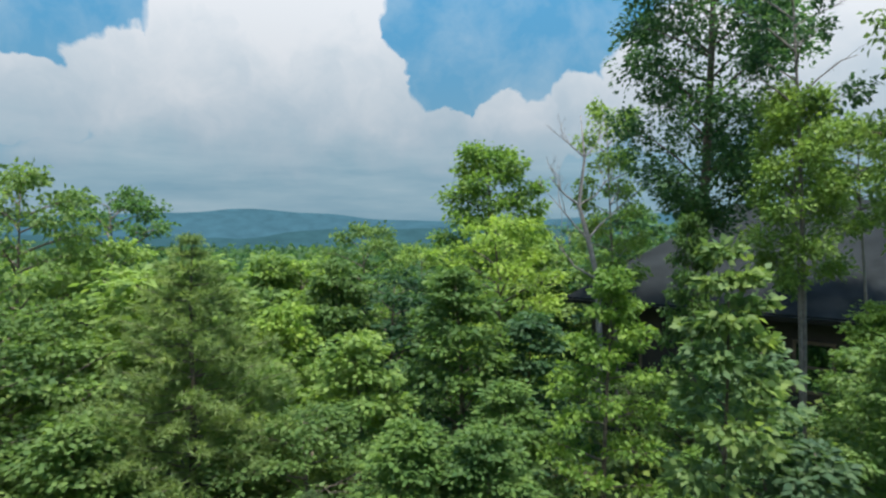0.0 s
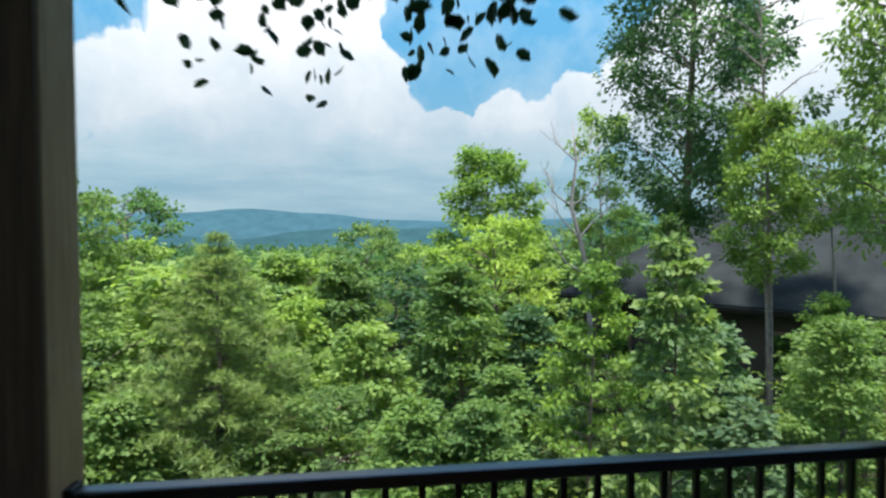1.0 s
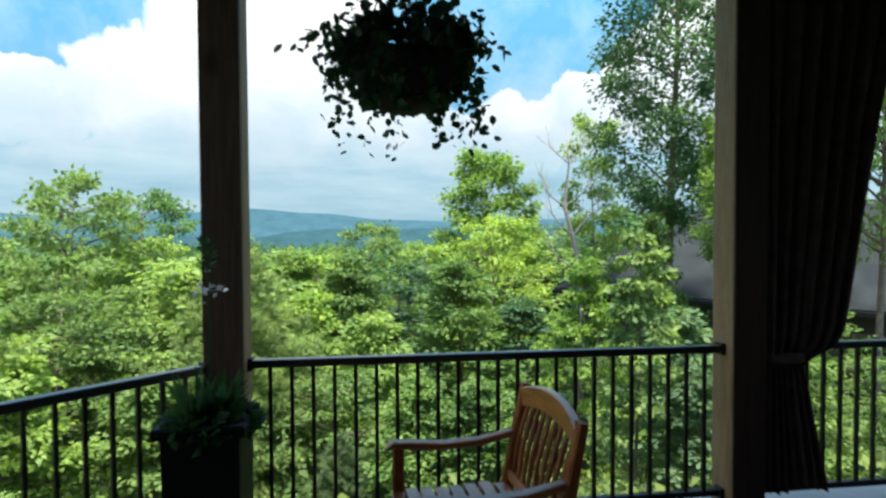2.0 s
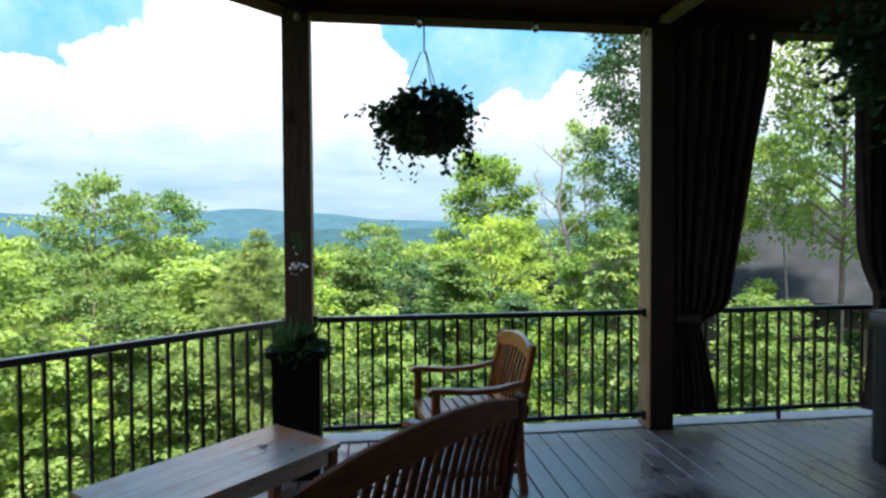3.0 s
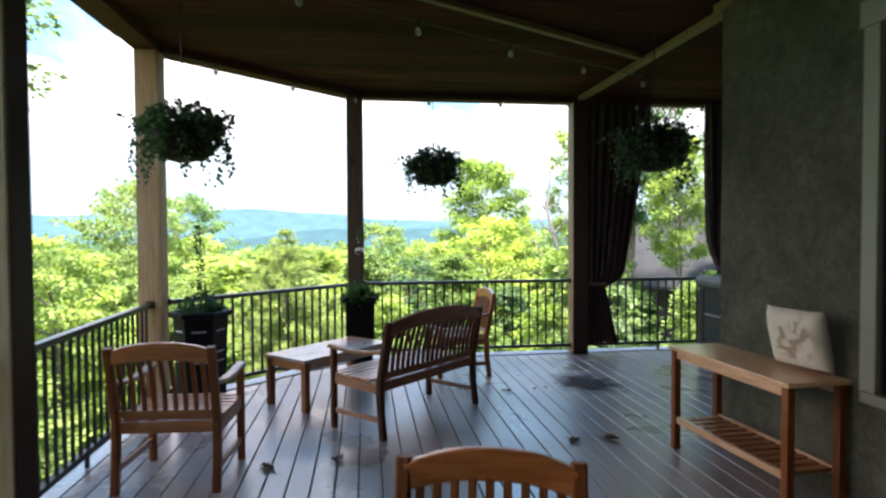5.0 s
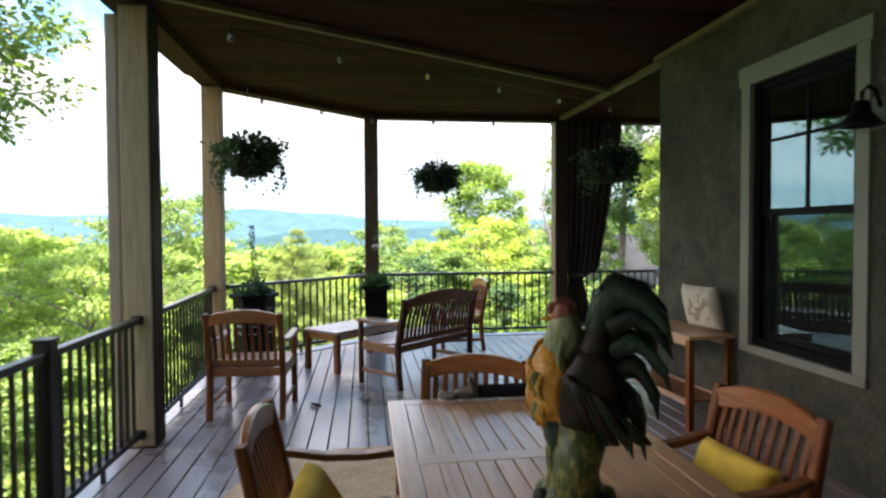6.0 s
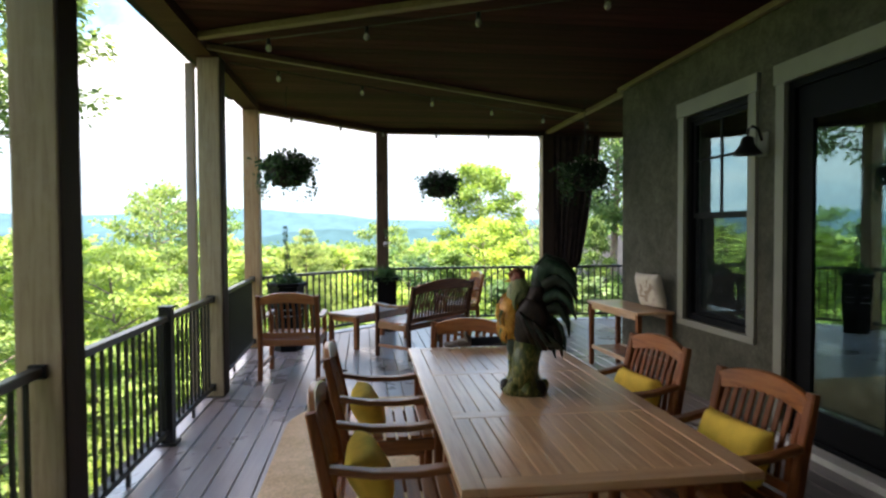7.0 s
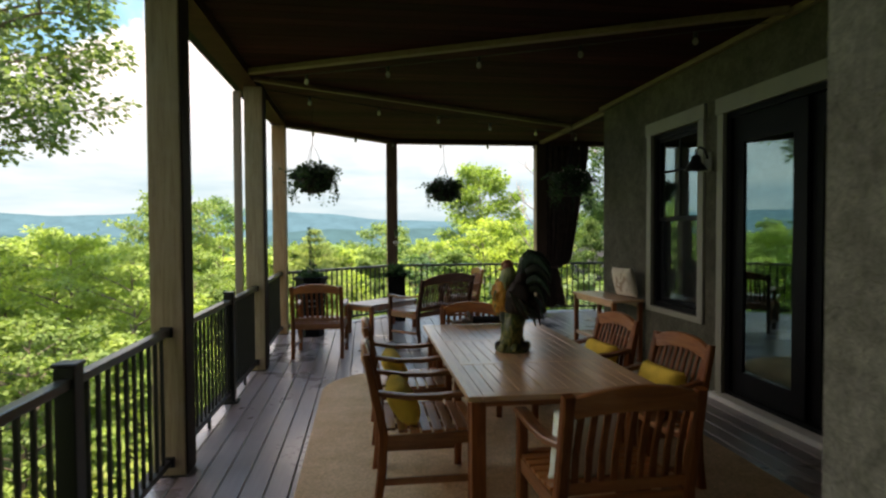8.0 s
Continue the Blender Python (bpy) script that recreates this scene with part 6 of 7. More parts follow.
def fallen_petal():
    bm = bmesh.new()
    ring = [bm.verts.new((0.035 * math.cos(a) * (1 + 0.3 * math.sin(2 * a)), 0.022 * math.sin(a), 0.004 + 0.006 * math.sin(3 * a))) for a in (2 * math.pi * k / 14 for k in range(14))]
    mid = bm.verts.new((0, 0, 0.003))
    for k in range(14):
        bm.faces.new((mid, ring[k], ring[(k + 1) % 14]))
    ob = solid("fallen_petals", bm, plain("pale_pink_petal", (0.6, 0.42, 0.4), 0.7, 0.0, 0.15, 30.0, 0.1), "pale pink petals fallen on the coffee table", "petals", smooth=True)
    ob.matrix_basis = pose(-1.12, -0.63, 0.458, 0, 0, 30)


fallen_petal()


# ---- trees ----
def grow(name, seed, H, lo, R, limbs, shape, leaf, per_clump, clump_r, material, twigs=5, rise=0.35, gap=0.0, bark=None, thick=0.013, flat=1.0):
    """A tree's two meshes: a tapered trunk with its limbs, and a crown of leaves in clumps along the twigs."""
    rnd = random.Random(seed)
    rng = np.random.default_rng(seed)
    bm = bmesh.new()
    bark = bark or BARK
    ph = rnd.uniform(0, 6.28)

    def trunk_at(z):
        u = z / H
        return Vector((0.035 * H * math.sin(2.2 * u + ph) * u, 0.03 * H * math.cos(1.9 * u + ph) * u, z))

    n = 9
    zs = [H * 0.96 * k / n for k in range(n + 1)]
    ring_tube(bm, [trunk_at(z) for z in zs], [H * thick * (1.25 if k == 0 else 1) * (1 - 0.93 * k / n) + 0.008 for k in range(n + 1)], 9)
    centres, out = [], []
    for i in range(limbs):
        t = (i + rnd.random()) / limbs
        z = lo + (H - lo) * t
        prof = {"round": math.sqrt(max(0.03, 1 - (1.75 * t - 0.72) ** 2 / 1.1)), "cone": (1 - t) ** 0.75 * 0.97 + 0.05, "column": 0.75 * math.sqrt(max(0.04, 1 - (2 * t - 1) ** 4)) + 0.1}[shape]
        ln = R * prof * rnd.uniform(0.7, 1.12)
        az = i * 2.39996 + rnd.uniform(-0.4, 0.4)
        up = rise * ln * rnd.uniform(0.6, 1.5)
        p0 = trunk_at(max(0.3, z - up * 0.6))
        d = Vector((math.cos(az), math.sin(az), 0))
        side = Vector((-d.y, d.x, 0))
        bend = rnd.uniform(-0.18, 0.18) * ln
        pts = [p0, p0 + d * ln * 0.35 + Vector((0, 0, up * 0.5)) + side * bend * 0.5, p0 + d * ln * 0.7 + Vector((0, 0, up * 0.9)) + side * bend, p0 + d * ln + Vector((0, 0, up * (1.05 if shape != "cone" else 0.75)))]
        r0 = max(0.014, 0.02 * ln)
        ring_tube(bm, pts, [r0, r0 * 0.7, r0 * 0.42, 0.005], 5, False)
        spots = [(pts[3], d)]
        for k in range(twigs):
            s = 0.3 + 0.68 * (k + rnd.random()) / twigs
            seg = min(2, int(s * 3))
            b = pts[seg].lerp(pts[seg + 1], s * 3 - seg)
            a2 = az + (1 if k % 2 else -1) * rnd.uniform(0.5, 1.25)
            tl = ln * rnd.uniform(0.22, 0.42) * (1.15 - 0.5 * s) + 0.12
            e = b + Vector((math.cos(a2), math.sin(a2), rnd.uniform(-0.05, 0.55))) * tl
            ring_tube(bm, [b, b.lerp(e, 0.5) + Vector((0, 0, 0.04 * tl)), e], [r0 * 0.35, r0 * 0.22, 0.003], 4, False)
            dd = (e - b).normalized()
            spots += [(e, dd), (b.lerp(e, 0.55), dd)]
        for c, dd in spots:
            if rnd.random() < gap:
                continue
            m = max(4, int(per_clump * rnd.uniform(0.6, 1.3)))
            cr = clump_r * rnd.uniform(0.7, 1.25)
            off = rng.normal(0, 1, (m, 3))
            off /= np.linalg.norm(off, axis=1, keepdims=True)
            off *= (rng.uniform(0.15, 1, (m, 1)) ** 0.6) * cr
            off[:, 2] *= rnd.uniform(0.3, 0.6) * flat
            centres.append(np.array(c)[None] + off)
            out.append(off / cr + 0.5 * np.array(dd)[None])
    c, o = np.concatenate(centres), np.concatenate(out)
    trunk = finish(bm, "trunk", bark, True)
    crown = quads("crown", leaf_quads(rng, c, o * np.array((1, 1, 0.5)), leaf, leaf * 0.64, 0.4, 0.2, 0.75), material)
    return name, trunk, crown, H, R


def grow_pine(name, seed, H, lo, R, whorls, material):
    """A soft-needled pine: whorls of branches with tufts of fine needles."""
    rnd = random.Random(seed)
    rng = np.random.default_rng(seed)
    bm = bmesh.new()
    ring_tube(bm, [(0.03 * math.sin(k), 0.03 * math.cos(2 * k), H * k / 8) for k in range(9)], [0.012 * H * (1 - 0.96 * k / 8) + 0.004 for k in range(9)], 9)
    c, d = [], []
    for w in range(whorls):
        t = w / (whorls - 1)
        z = lo + (H * 0.99 - lo) * t ** 0.92
        for k in range(6):
            az = w * 0.7 + k * 1.047 + rnd.uniform(-0.25, 0.25)
            ln = R * ((1 - t) ** 0.8 + 0.04) * rnd.uniform(0.75, 1.15)
            dirv = Vector((math.cos(az), math.sin(az), 0))
            p = [Vector((0, 0, z)), Vector((0, 0, z)) + dirv * ln * 0.5 + Vector((0, 0, 0.08 * ln)), Vector((0, 0, z)) + dirv * ln + Vector((0, 0, 0.28 * ln))]
            ring_tube(bm, p, [0.012 + 0.008 * ln, 0.010, 0.004], 5, False)
            tufts = max(5, int(ln * 22))
            for q in range(tufts):
                s = 0.25 + 0.75 * (q + rnd.random()) / tufts
                b = p[0].lerp(p[1], s * 2) if s < 0.5 else p[1].lerp(p[2], s * 2 - 1)
                off = Vector((rnd.gauss(0, 1), rnd.gauss(0, 1), rnd.gauss(0.15, 0.6))) * 0.16 * (0.4 + ln * 0.35)
                b = b + off
                m = 13
                dv = rng.normal(0, 0.75, (m, 3)) + np.array(dirv)[None] * 0.9 + np.array((0, 0, 0.55))[None]
                c.append(np.repeat(np.array(b)[None], m, 0) + rng.normal(0, 0.02, (m, 3)))
                d.append(dv)
    c, d = np.concatenate(c), np.concatenate(d)
    crown = quads("crown", leaf_quads(rng, c, d, 0.16, 0.024, 0.15, 0.0, 0.6), material)
    return name, finish(bm, "trunk", BARK, True), crown, H, R


def plant_tree(kind, x, y, top, turn=0.0, radius=2.0, label="", group="trees below the porch"):
    """One tree so that its top stands at that height and its crown is that wide; its foot is in the ground."""
    name, trunk, crown, H, R = kind
    g = ground_z(x, y) - 0.15
    s = (top - g) / H
    w = max(0.55 * s, min(1.5 * s, radius / R))
    t = thing(name, Matrix.Translation((x, y, g)) @ Matrix.Rotation(turn, 4, "Z") @ Matrix.Diagonal((w, w, s, 1)), label or "green leafy forest tree in full summer leaf", "tree", group)
    part("trunk", trunk, BARK, t)
    part("crown", crown, LEAF, t)
    return t


BARK_GREY = plain("pale_grey_bark", (0.15, 0.13, 0.11), 0.9, 0.0, 0.35, 7.0, 0.5)
MAPLE = grow("maple_tree", 11, 9.0, 2.0, 2.6, 30, "round", 0.19, 32, 0.58, LEAF, 4, 0.4, 0.06)
POPLAR = grow("poplar_tree", 12, 15.0, 3.5, 2.5, 46, "round", 0.22, 46, 0.66, LEAF_MID, 4, 0.5, 0.04, flat=1.4)
HICKORY = grow("hickory_tree", 13, 11.0, 3.4, 3.0, 32, "round", 0.2, 38, 0.62, LEAF, 4, 0.35, 0.08)
HICKORY_TALL = grow("hickory_tree", 43, 11.0, 4.3, 3.0, 38, "round", 0.2, 36, 0.6, LEAF, 4, 0.35, 0.15, flat=1.6)
UMBRELLA = grow("thin_tree", 28, 11.0, 8.2, 2.6, 17, "round", 0.2, 34, 0.5, LEAF_DARK, 3, 0.3, 0.15)
TIERED = grow("dogwood_tree", 21, 8.0, 1.6, 2.2, 27, "cone", 0.19, 36, 0.56, LEAF, 4, 0.2, 0.05)
TIERED_MID = grow("dogwood_tree", 23, 8.0, 1.6, 2.2, 25, "cone", 0.19, 32, 0.5, LEAF_MID, 4, 0.2, 0.1)
YOUNG = grow("young_tree", 14, 8.0, 1.2, 1.9, 34, "cone", 0.17, 26, 0.45, LEAF, 4, 0.5)
OAK = grow("oak_tree", 15, 20.0, 7.4, 3.1, 44, "column", 0.18, 105, 0.7, LEAF_OAK, 4, 0.45, 0.3, flat=2.2)
OVERHANG = grow("oak_tree", 25, 20.0, 11.0, 4.0, 44, "round", 0.2, 54, 0.6, LEAF_SHOOT, 5, 0.3, 0.06, flat=2.1)
SLIM = grow("slender_tree", 16, 15.0, 6.6, 1.9, 26, "column", 0.2, 44, 0.46, LEAF, 3, 0.35, 0.3, BARK_GREY, 0.0065, flat=2.0)
SPARSE = grow("slender_tree", 36, 15.0, 8.8, 2.3, 19, "column", 0.19, 46, 0.42, LEAF_DARK, 4, 0.4, 0.76, BARK_GREY, 0.0065, flat=1.8)
SHADY = grow("young_tree", 34, 8.0, 1.2, 2.0, 34, "cone", 0.18, 28, 0.48, LEAF_MID, 4, 0.4)
SPRAY_HIGH = grow("slender_tree", 46, 15.0, 10.2, 2.2, 20, "round", 0.2, 50, 0.55, LEAF, 4, 0.3, 0.15, BARK_GREY, 0.0065, flat=2.0)
SPRAY = grow("slender_tree", 26, 15.0, 7.4, 1.9, 27, "round", 0.2, 58, 0.55, LEAF, 4, 0.3, 0.1, BARK_GREY, 0.0065, flat=2.2)
# oak-dark leaves stand in for the shadow low among the trees
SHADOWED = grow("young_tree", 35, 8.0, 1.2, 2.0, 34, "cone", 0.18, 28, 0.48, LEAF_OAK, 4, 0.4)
SAPLING = grow("sapling_tree", 17, 7.0, 1.0, 1.35, 32, "cone", 0.16, 20, 0.23, LEAF_SHOOT, 4, 0.45, 0.05, thick=0.007)
SAPLING_MID = grow("sapling_tree", 27, 7.0, 1.0, 1.35, 30, "cone", 0.17, 18, 0.24, LEAF_COOL, 4, 0.4, 0.08, thick=0.007)
PINE_TREE = grow_pine("pine_tree", 18, 9.0, 1.2, 2.6, 22, NEEDLE)
FAR = grow("forest_tree", 19, 12.0, 3.0, 2.9, 30, "round", 0.3, 18, 0.66, LEAF, 4)
FAR_B = grow("forest_tree", 20, 12.0, 3.0, 2.4, 30, "cone", 0.28, 18, 0.6, LEAF, 4)
FAR_C = grow("forest_tree", 22, 12.0, 2.6, 3.1, 30, "round", 0.3, 18, 0.7, LEAF_DARK, 4)


def build_trees():
    rnd = random.Random(4)

    def put(kind, x, y, top, radius=2.0, label=""):
        plant_tree(kind, x, y, top, rnd.uniform(0, 6.28), radius, label)

    # those near the porch
    put(PINE_TREE, -3.46, 13.01, 1.57, 2.96, "soft grey-green young pine among leafy trees")
    put(PINE_TREE, -0.92, 10.71, -2.82, 2.10, "soft green young pine among leafy trees")
    put(SAPLING, 3.52, 5.90, 1.43, 0.93, "young leafy tree with pale upright shoots")
    put(SAPLING_MID, 4.35, 5.32, -0.42, 1.21, "young leafy tree with large pale leaves")
    put(SAPLING_MID, 5.28, 7.38, 0.11, 1.20, "young leafy tree with large pale leaves")
    put(HICKORY, -11.60, 21.85, 3.56, 2.53)
    put(UMBRELLA, -11.96, 30.95, 3.44, 2.87, "thin leafy tree with a flat open crown")
    put(MAPLE, -9.20, 23.85, 1.22, 2.65)
    put(TIERED, -3.46, 25.70, 0.64, 2.90, "bright yellow-green leafy tree")
    put(MAPLE, -0.06, 40.14, 1.93, 3.45, "round dark olive-green tree")
    put(TIERED, -0.90, 23.03, 0.50, 2.59, "bright yellow-green leafy tree")
    put(MAPLE, 2.94, 31.92, 0.72, 2.48)
    put(POPLAR, 6.50, 30.56, 5.71, 2.71, "tall leafy tree standing above the woods")
    put(MAPLE, 5.02, 22.05, 2.08, 2.33, "bright yellow-green leafy tree")
    put(SHADY, 2.66, 16.71, 0.52, 2.20)
    put(TIERED_MID, 5.26, 12.90, 0.68, 1.42, "layered yellow-green young tree")
    put(SLIM, 9.3, 21.4, 6.2, 1.4, "slender yellow-green tree beside a dead trunk")
    put(OAK, 9.85, 17.07, 13.51, 2.68, "tall dark oak towering over the neighbouring roof")
    put(SPARSE, 9.64, 12.33, 9.4, 1.6, "slender tree with a pale bare trunk and thin crown")
    put(SPRAY, 9.52, 12.23, 4.65, 0.98, "slender yellow-green tree with drooping sprays")
    put(SPRAY_HIGH, 14.6, 15.9, 4.7, 1.5, "slender leafy tree before a dark roof")
    put(SHADY, 9.5, 10.4, 0.2, 0.95)
    put(HICKORY_TALL, 11.3, 9.87, 7.53, 1.84, "tall yellow-green tree beside the neighbouring roof")
    put(TIERED, 7.3, 7.5, 0.2, 1.1)
    put(MAPLE, 8.9, 8.7, -0.1, 1.3)
    put(SHADY, 8.05, 14.0, 1.9, 1.0)
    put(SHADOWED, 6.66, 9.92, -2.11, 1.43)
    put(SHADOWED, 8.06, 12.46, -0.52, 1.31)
    put(MAPLE, -7.53, 15.85, -0.79, 2.42)
    put(TIERED, -5.33, 11.76, -1.71, 1.87)
    put(YOUNG, -7.42, 10.41, -0.95, 1.75)
    put(TIERED, -2.47, 18.13, -0.55, 2.11)
    put(MAPLE, -1.03, 12.74, -2.04, 1.88)
    put(SHADY, 0.85, 10.53, -1.73, 1.44)
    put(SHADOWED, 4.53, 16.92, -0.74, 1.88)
    put(SHADY, 2.07, 10.41, -1.72, 1.66)
    put(TIERED, -0.14, 15.35, -0.92, 2.01)
    put(MAPLE, -6.11, 19.53, 0.35, 2.43)
    put(MAPLE, 7.33, 15.61, -2.25, 1.75)
    put(YOUNG, -3.91, 21.69, -0.29, 2.00)
    put(HICKORY, -8.30, 13.94, -0.15, 2.19)
    for x, y, top in ((-3.9, 8.5, -3.2), (5.6, 9.5, -2.1), (3.0, 13.4, -1.8), (-2.6, 15.4, -1.8), (0.3, 7.4, -3.5), (-2.1, 7.4, -3.4), (2.3, 7.1, -2.7)):
        put(TIERED_MID if rnd.random() < 0.5 else SHADY, x, y, top, 1.6)
    # left of the porch
    put(OVERHANG, -13.7, 7.87, 12.58, 4.60, "tall tree with overhanging leafy branches")
    for x, y, top, kind in ((-8.9, 10.1, 1.0, MAPLE), (-11.8, 11.8, 1.2, HICKORY), (-7.6, 5.9, -1.1, YOUNG), (-9.5, 4.6, -0.5, MAPLE), (-7.0, 2.7, -2.5, YOUNG), (-9.8, 0.7, -0.8, MAPLE), (-14.5, 4.3, 1.7, HICKORY), (-7.2, -0.7, -2.3, YOUNG), (-10.1, -3.2, 0.4, MAPLE), (-14.2, 16.0, 1.5, MAPLE), (-13.5, -1.1, 1.5, HICKORY), (-6.1, 7.3, -2.4, YOUNG), (-16.5, 9.5, 1.2, MAPLE), (-9.2, 16.1, 0.8, MAPLE)):
        put(kind, x, y, top, rnd.uniform(1.7, 2.6))
    # unseen trees added behind the porch to hold back southern light
    for x, y, top, r in ((-8.6, -13.5, 10.2, 3.4), (-11.6, -10.3, 9.7, 3.2), (-7.5, -16.7, 11.3, 3.8), (-3.0, -18.3, 11.8, 3.8), (1.5, -19.3, 10.8, 3.6), (-5.4, -22.0, 12.4, 4.0)):
        put(OVERHANG, x, y, top, r, "unseen tall tree added beside the porch to hold back light")
    for x, y, top in ((-7.1, -11.8, 2.8), (-4.7, -15.0, 3.2), (-1.0, -15.5, 3.4), (-9.2, -9.0, 1.9)):
        put(MAPLE, x, y, top, 2.6)
    # the slope beyond
    n = 0
    while n < 56:
        b, d = radians(rnd.uniform(-52, 62)), rnd.uniform(19, 62)
        x, y = d * math.sin(b), d * math.cos(b)
        if 5.5 < x < 22 and 9 < y < 28:
            continue
        el = -0.055 - 0.05 * rnd.random() if -28 < math.degrees(b) < 14 else rnd.uniform(-0.05, 0.02)
        put(rnd.choice((FAR, FAR_B, FAR_C, FAR)), x, y, 1.6 + d * (el + 0.0122), rnd.uniform(2.4, 4.2))
        n += 1


build_trees()


def build_snag():
    """A dead, bleached tree with crooked bare limbs."""
    rnd = random.Random(31)
    g = ground_z(8.0, 20.1)
    t = thing("dead_tree", (8.0, 20.1, g), "bleached dead tree with crooked bare branches", "tree")
    bm = bmesh.new()
    H = 5.6 - g
    pts = [Vector((0, 0, 0)), Vector((0.1, 0, H * 0.3)), Vector((0.02, 0, H * 0.52)), Vector((-0.32, 0, H * 0.64)), Vector((-0.62, 0.1, H * 0.74)), Vector((-0.42, 0.1, H * 0.88)), Vector((-0.6, 0, H))]
    ring_tube(bm, pts, [0.13, 0.115, 0.1, 0.09, 0.07, 0.042, 0.014], 8)

    def fork(p, d, ln, r, depth):
        mid = p + d * ln * 0.5 + Vector((rnd.uniform(-1, 1), rnd.uniform(-1, 1), rnd.uniform(-0.3, 0.6))) * ln * 0.14
        end = p + d * ln + Vector((0, 0, 0.12 * ln))
        ring_tube(bm, [p, mid, end], [r, r * 0.7, r * 0.35], 5, False)
        if depth:
            for _ in range(3):
                nd = (d + Vector((rnd.uniform(-1, 1), rnd.uniform(-1, 1), rnd.uniform(-0.2, 0.9))) * 0.8).normalized()
                fork(mid.lerp(end, rnd.uniform(0.2, 1.0)), nd, ln * rnd.uniform(0.4, 0.65), r * 0.45, depth - 1)

    for i, (k, az) in enumerate(((2, 3.0), (3, 0.3), (3, 3.6), (4, 3.3), (4, 0.0), (5, 2.6), (5, 0.6))):
        fork(pts[k], Vector((math.cos(az), math.sin(az) * 0.5, 0.75)).normalized(), 1.7 - 0.12 * i, 0.052 - 0.004 * i, 3)
    part("trunk", bm, BARK_PALE, t, "bleached bare trunk and limbs", True)


build_snag()


def build_far_woods():
    """Woods on the far slopes, as one cover of small clumps."""
    rng = np.random.default_rng(77)
    n = 30000
    b = np.radians(rng.uniform(-58, 62, n))
    d = 55 * np.exp(rng.uniform(0, 1, n) * np.log(1750 / 55))
    x, y = d * np.sin(b), d * np.cos(b)
    g = np.array([ground_z(a, c) for a, c in zip(x, y)])
    crowns = np.stack([x, y, g + rng.uniform(4, 9, n)], 1)
    m = 5
    size = 0.6 + d * 0.0085
    c = np.repeat(crowns, m, 0) + rng.normal(0, 1, (n * m, 3)) * np.repeat(size, m)[:, None] * np.array((1.1, 1.1, 0.9))
    o = rng.normal(0, 1, (n * m, 3))
    q = leaf_quads(rng, c, o, 1.0, 0.75, 0.2, 0.0, 0.9)
    mid = q.mean(1, keepdims=True)
    q = mid + (q - mid) * np.repeat(size, m)[:, None, None] * 1.1
    ob = new("far_woods", quads("far_woods", q, LEAF_DARK))
    tagged(ob, "dense green woods covering the far slopes", "woods", kind="stuff")


build_far_woods()


def build_undergrowth():
    """Low bushes and ferns over the slope below the porch."""
    rng = np.random.default_rng(78)
    n = 4000
    b = np.radians(rng.uniform(-180, 180, n))
    d = rng.uniform(3.5, 21, n)
    x, y = d * np.sin(b), d * np.cos(b) - 2.0
    keep = (y > 1.8) | (x < -4.0) | (x > 8.0) | (y < -13.0)
    x, y = x[keep], y[keep]
    g = np.array([ground_z(a, c) for a, c in zip(x, y)])
    h = rng.uniform(0.2, 1.5, len(x))
    m = 28
    c = np.repeat(np.stack([x, y, g], 1), m, 0) + rng.normal(0, 1, (len(x) * m, 3)) * np.array((0.45, 0.45, 0.0))
    c[:, 2] += np.abs(rng.normal(0, 0.5, len(c))) * np.repeat(h, m)
    q = leaf_quads(rng, c, rng.normal(0, 1, (len(c), 3)), 0.19, 0.11, 0.3, 0.1, 1.2)
    tagged(new("undergrowth", quads("undergrowth", q, FERN)), "low green bushes and ferns on the slope", "undergrowth", kind="stuff")


build_undergrowth()


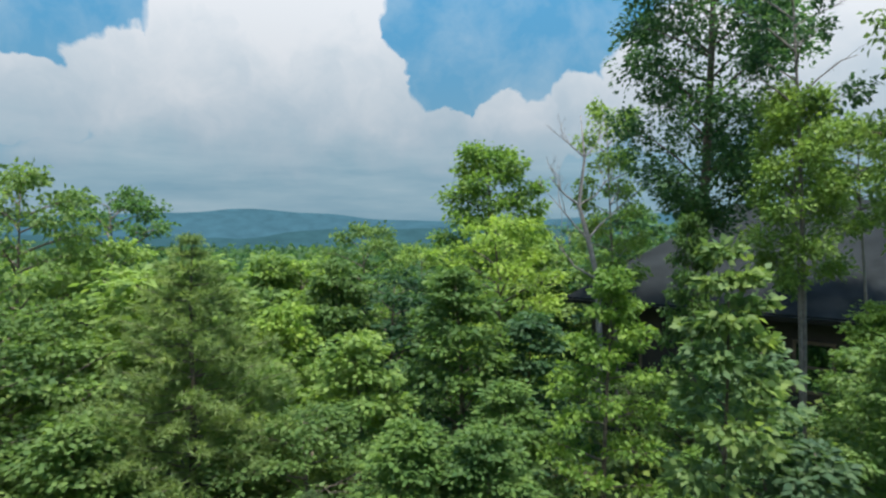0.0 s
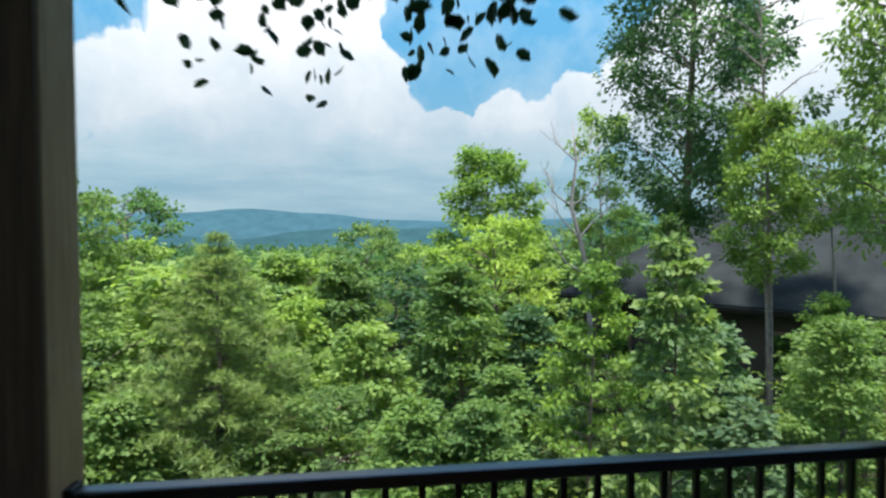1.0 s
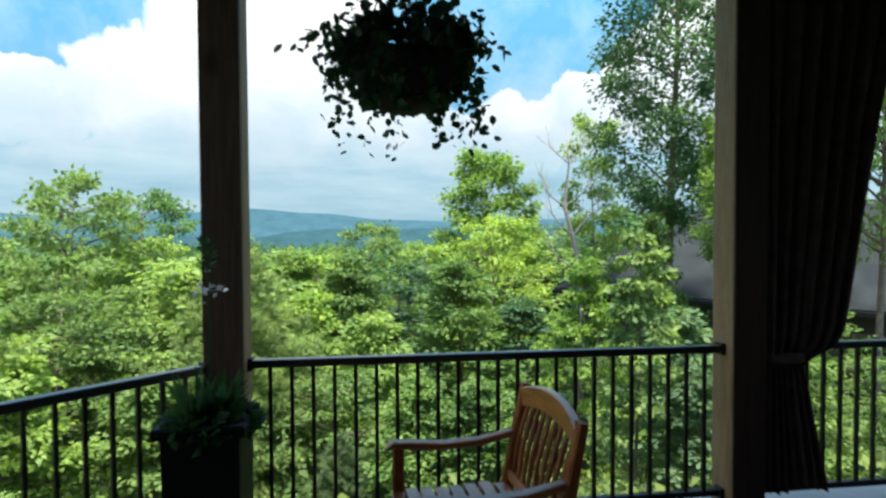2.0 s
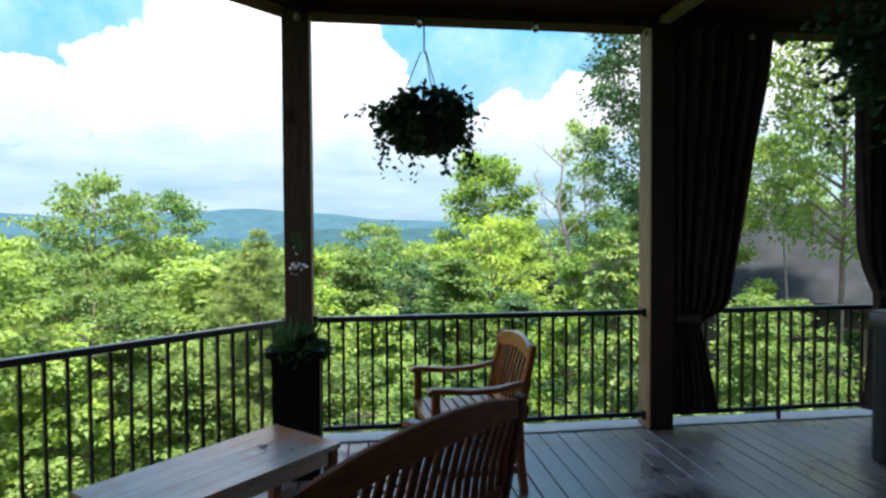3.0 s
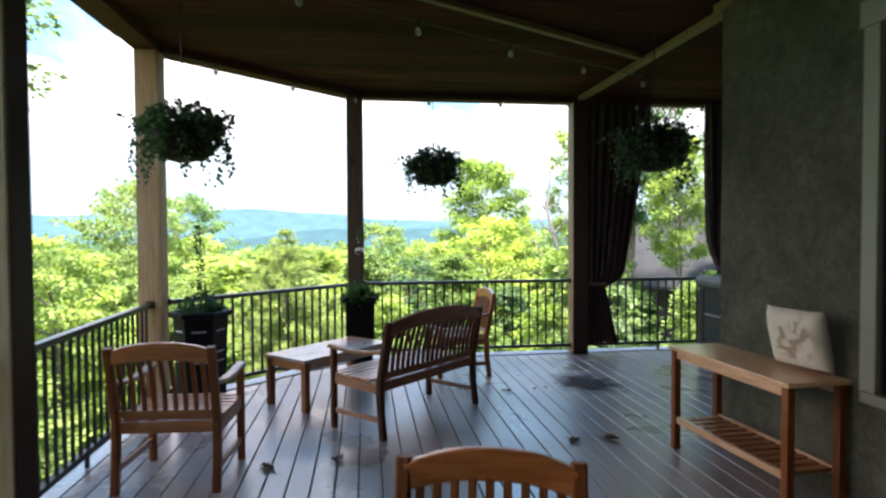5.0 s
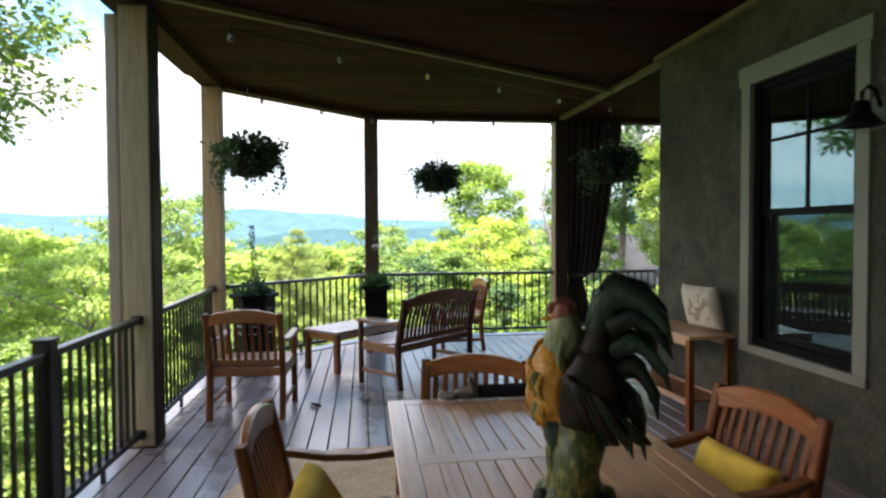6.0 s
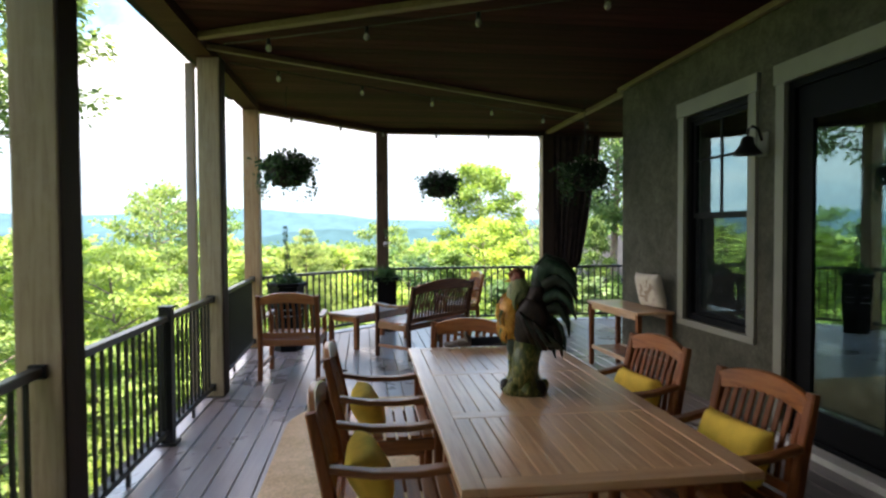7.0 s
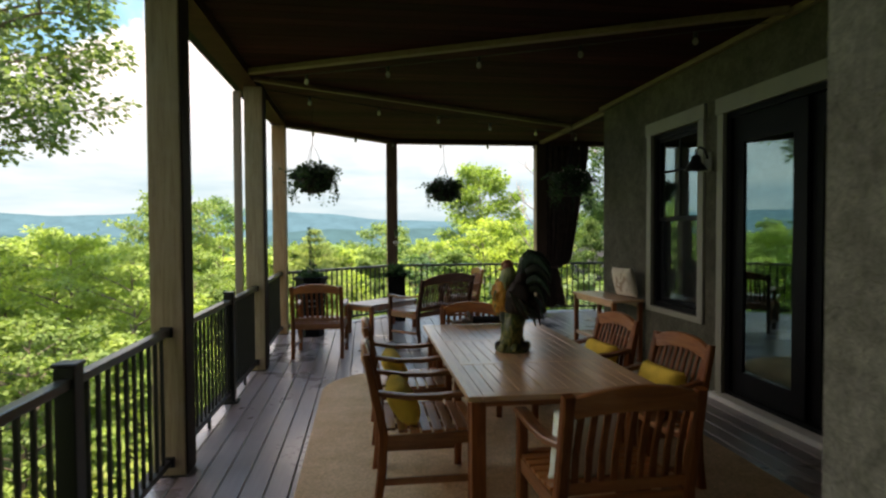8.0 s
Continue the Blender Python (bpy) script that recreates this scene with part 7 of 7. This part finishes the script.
# ---- neighbouring house among the trees ----
def build_neighbour():
    # local axes: x along the eave, y up the slope away from the porch
    ax = Vector((0.633, -0.774, 0)).normalized()
    ang = math.atan2(ax.y, ax.x)
    h = thing("house", Matrix.Translation((8.16, 23.84, 0)) @ Matrix.Rotation(ang, 4, "Z") @ Matrix.Diagonal((1.09, 1.09, 1.09, 1)), "dark house with a wide dark shingle roof among trees", "house")
    L, D, ze, zr = 17.0, 11.0, -0.93, 2.55
    bm = bmesh.new()
    v = [bm.verts.new(c) for c in ((0, 0, ze), (L, 0, ze), (L - 4.5, D / 2, zr), (4.2, D / 2, zr), (0, D, ze), (L, D, ze), (0, 0, ze - 0.22), (L, 0, ze - 0.22), (0, D, ze - 0.22), (L, D, ze - 0.22))]
    for f in ((0, 1, 2, 3), (5, 4, 3, 2), (4, 0, 3), (1, 5, 2), (0, 6, 7, 1), (4, 8, 6, 0), (1, 7, 9, 5), (5, 9, 8, 4), (6, 8, 9, 7)):
        bm.faces.new([v[i] for i in f])
    part("roof", bm, SHINGLE, h, "wide dark grey shingle roof")
    bm = bmesh.new()
    box(bm, 0.7, L - 0.7, 0.7, D - 0.7, -9.0, ze - 0.2)
    part("wall", bm, SIDING, h, "dark stained wall")
    bm = bmesh.new()
    box(bm, -0.02, L + 0.02, -0.14, -0.02, ze - 0.2, ze - 0.06)
    part("gutter", bm, BLACK, h)
    frame_m = plain("brown_window_frame", (0.10, 0.07, 0.05), 0.6, 0.0, 0.2, 4.0, 0.1)
    for k in range(5):
        x = 1.6 + 2.9 * k
        bm = bmesh.new()
        for a, b, c, d in ((x, x + 0.09, -3.3, -1.75), (x + 1.01, x + 1.1, -3.3, -1.75), (x + 0.09, x + 1.01, -1.84, -1.75), (x + 0.09, x + 1.01, -3.3, -3.21), (x + 0.09, x + 1.01, -2.55, -2.49)):
            box(bm, a, b, 0.62, 0.72, c, d)
        w = part("window", bm, frame_m, h)
        bm = bmesh.new()
        box(bm, x + 0.08, x + 1.02, 0.665, 0.69, -3.22, -1.83)
        part("pane", bm, GLASS, w)
    bm = bmesh.new()
    box(bm, 5.83, 6.47, 5.2, 5.8, zr - 0.7, zr + 0.32, bevel=0.02)
    stack = part("chimney_stack", bm, plain("pale_chimney_stone", (0.36, 0.34, 0.32), 0.85, 0.0, 0.2, 4.0, 0.3), h, "pale chimney on the ridge")
    bm = bmesh.new()
    box(bm, 5.74, 6.56, 5.1, 5.9, zr + 0.32, zr + 0.42, bevel=0.02)
    box(bm, 5.9, 6.4, 5.27, 5.73, zr + 0.42, zr + 0.52)
    box(bm, 5.78, 6.52, 5.14, 5.86, zr + 0.52, zr + 0.62, bevel=0.02)
    part("chimney_cap", bm, BLACK, stack, "dark chimney cap")


build_neighbour()


def build_chimney():
    c = thing("chimney", (11.55, 39.0, ground_z(11.55, 39.0)), "dark chimney pot standing up behind the trees", "chimney")
    z = 1.88 - ground_z(11.55, 39.0)
    bm = bmesh.new()
    box(bm, -0.25, 0.25, -0.25, 0.25, 0, z, bevel=0.02)
    part("stack", bm, SIDING, c)
    bm = bmesh.new()
    box(bm, -0.36, 0.36, -0.36, 0.36, z, z + 0.12, bevel=0.02)
    box(bm, -0.2, 0.2, -0.2, 0.2, z + 0.12, z + 0.4, bevel=0.02)
    part("cap", bm, BLACK, c)


build_chimney()
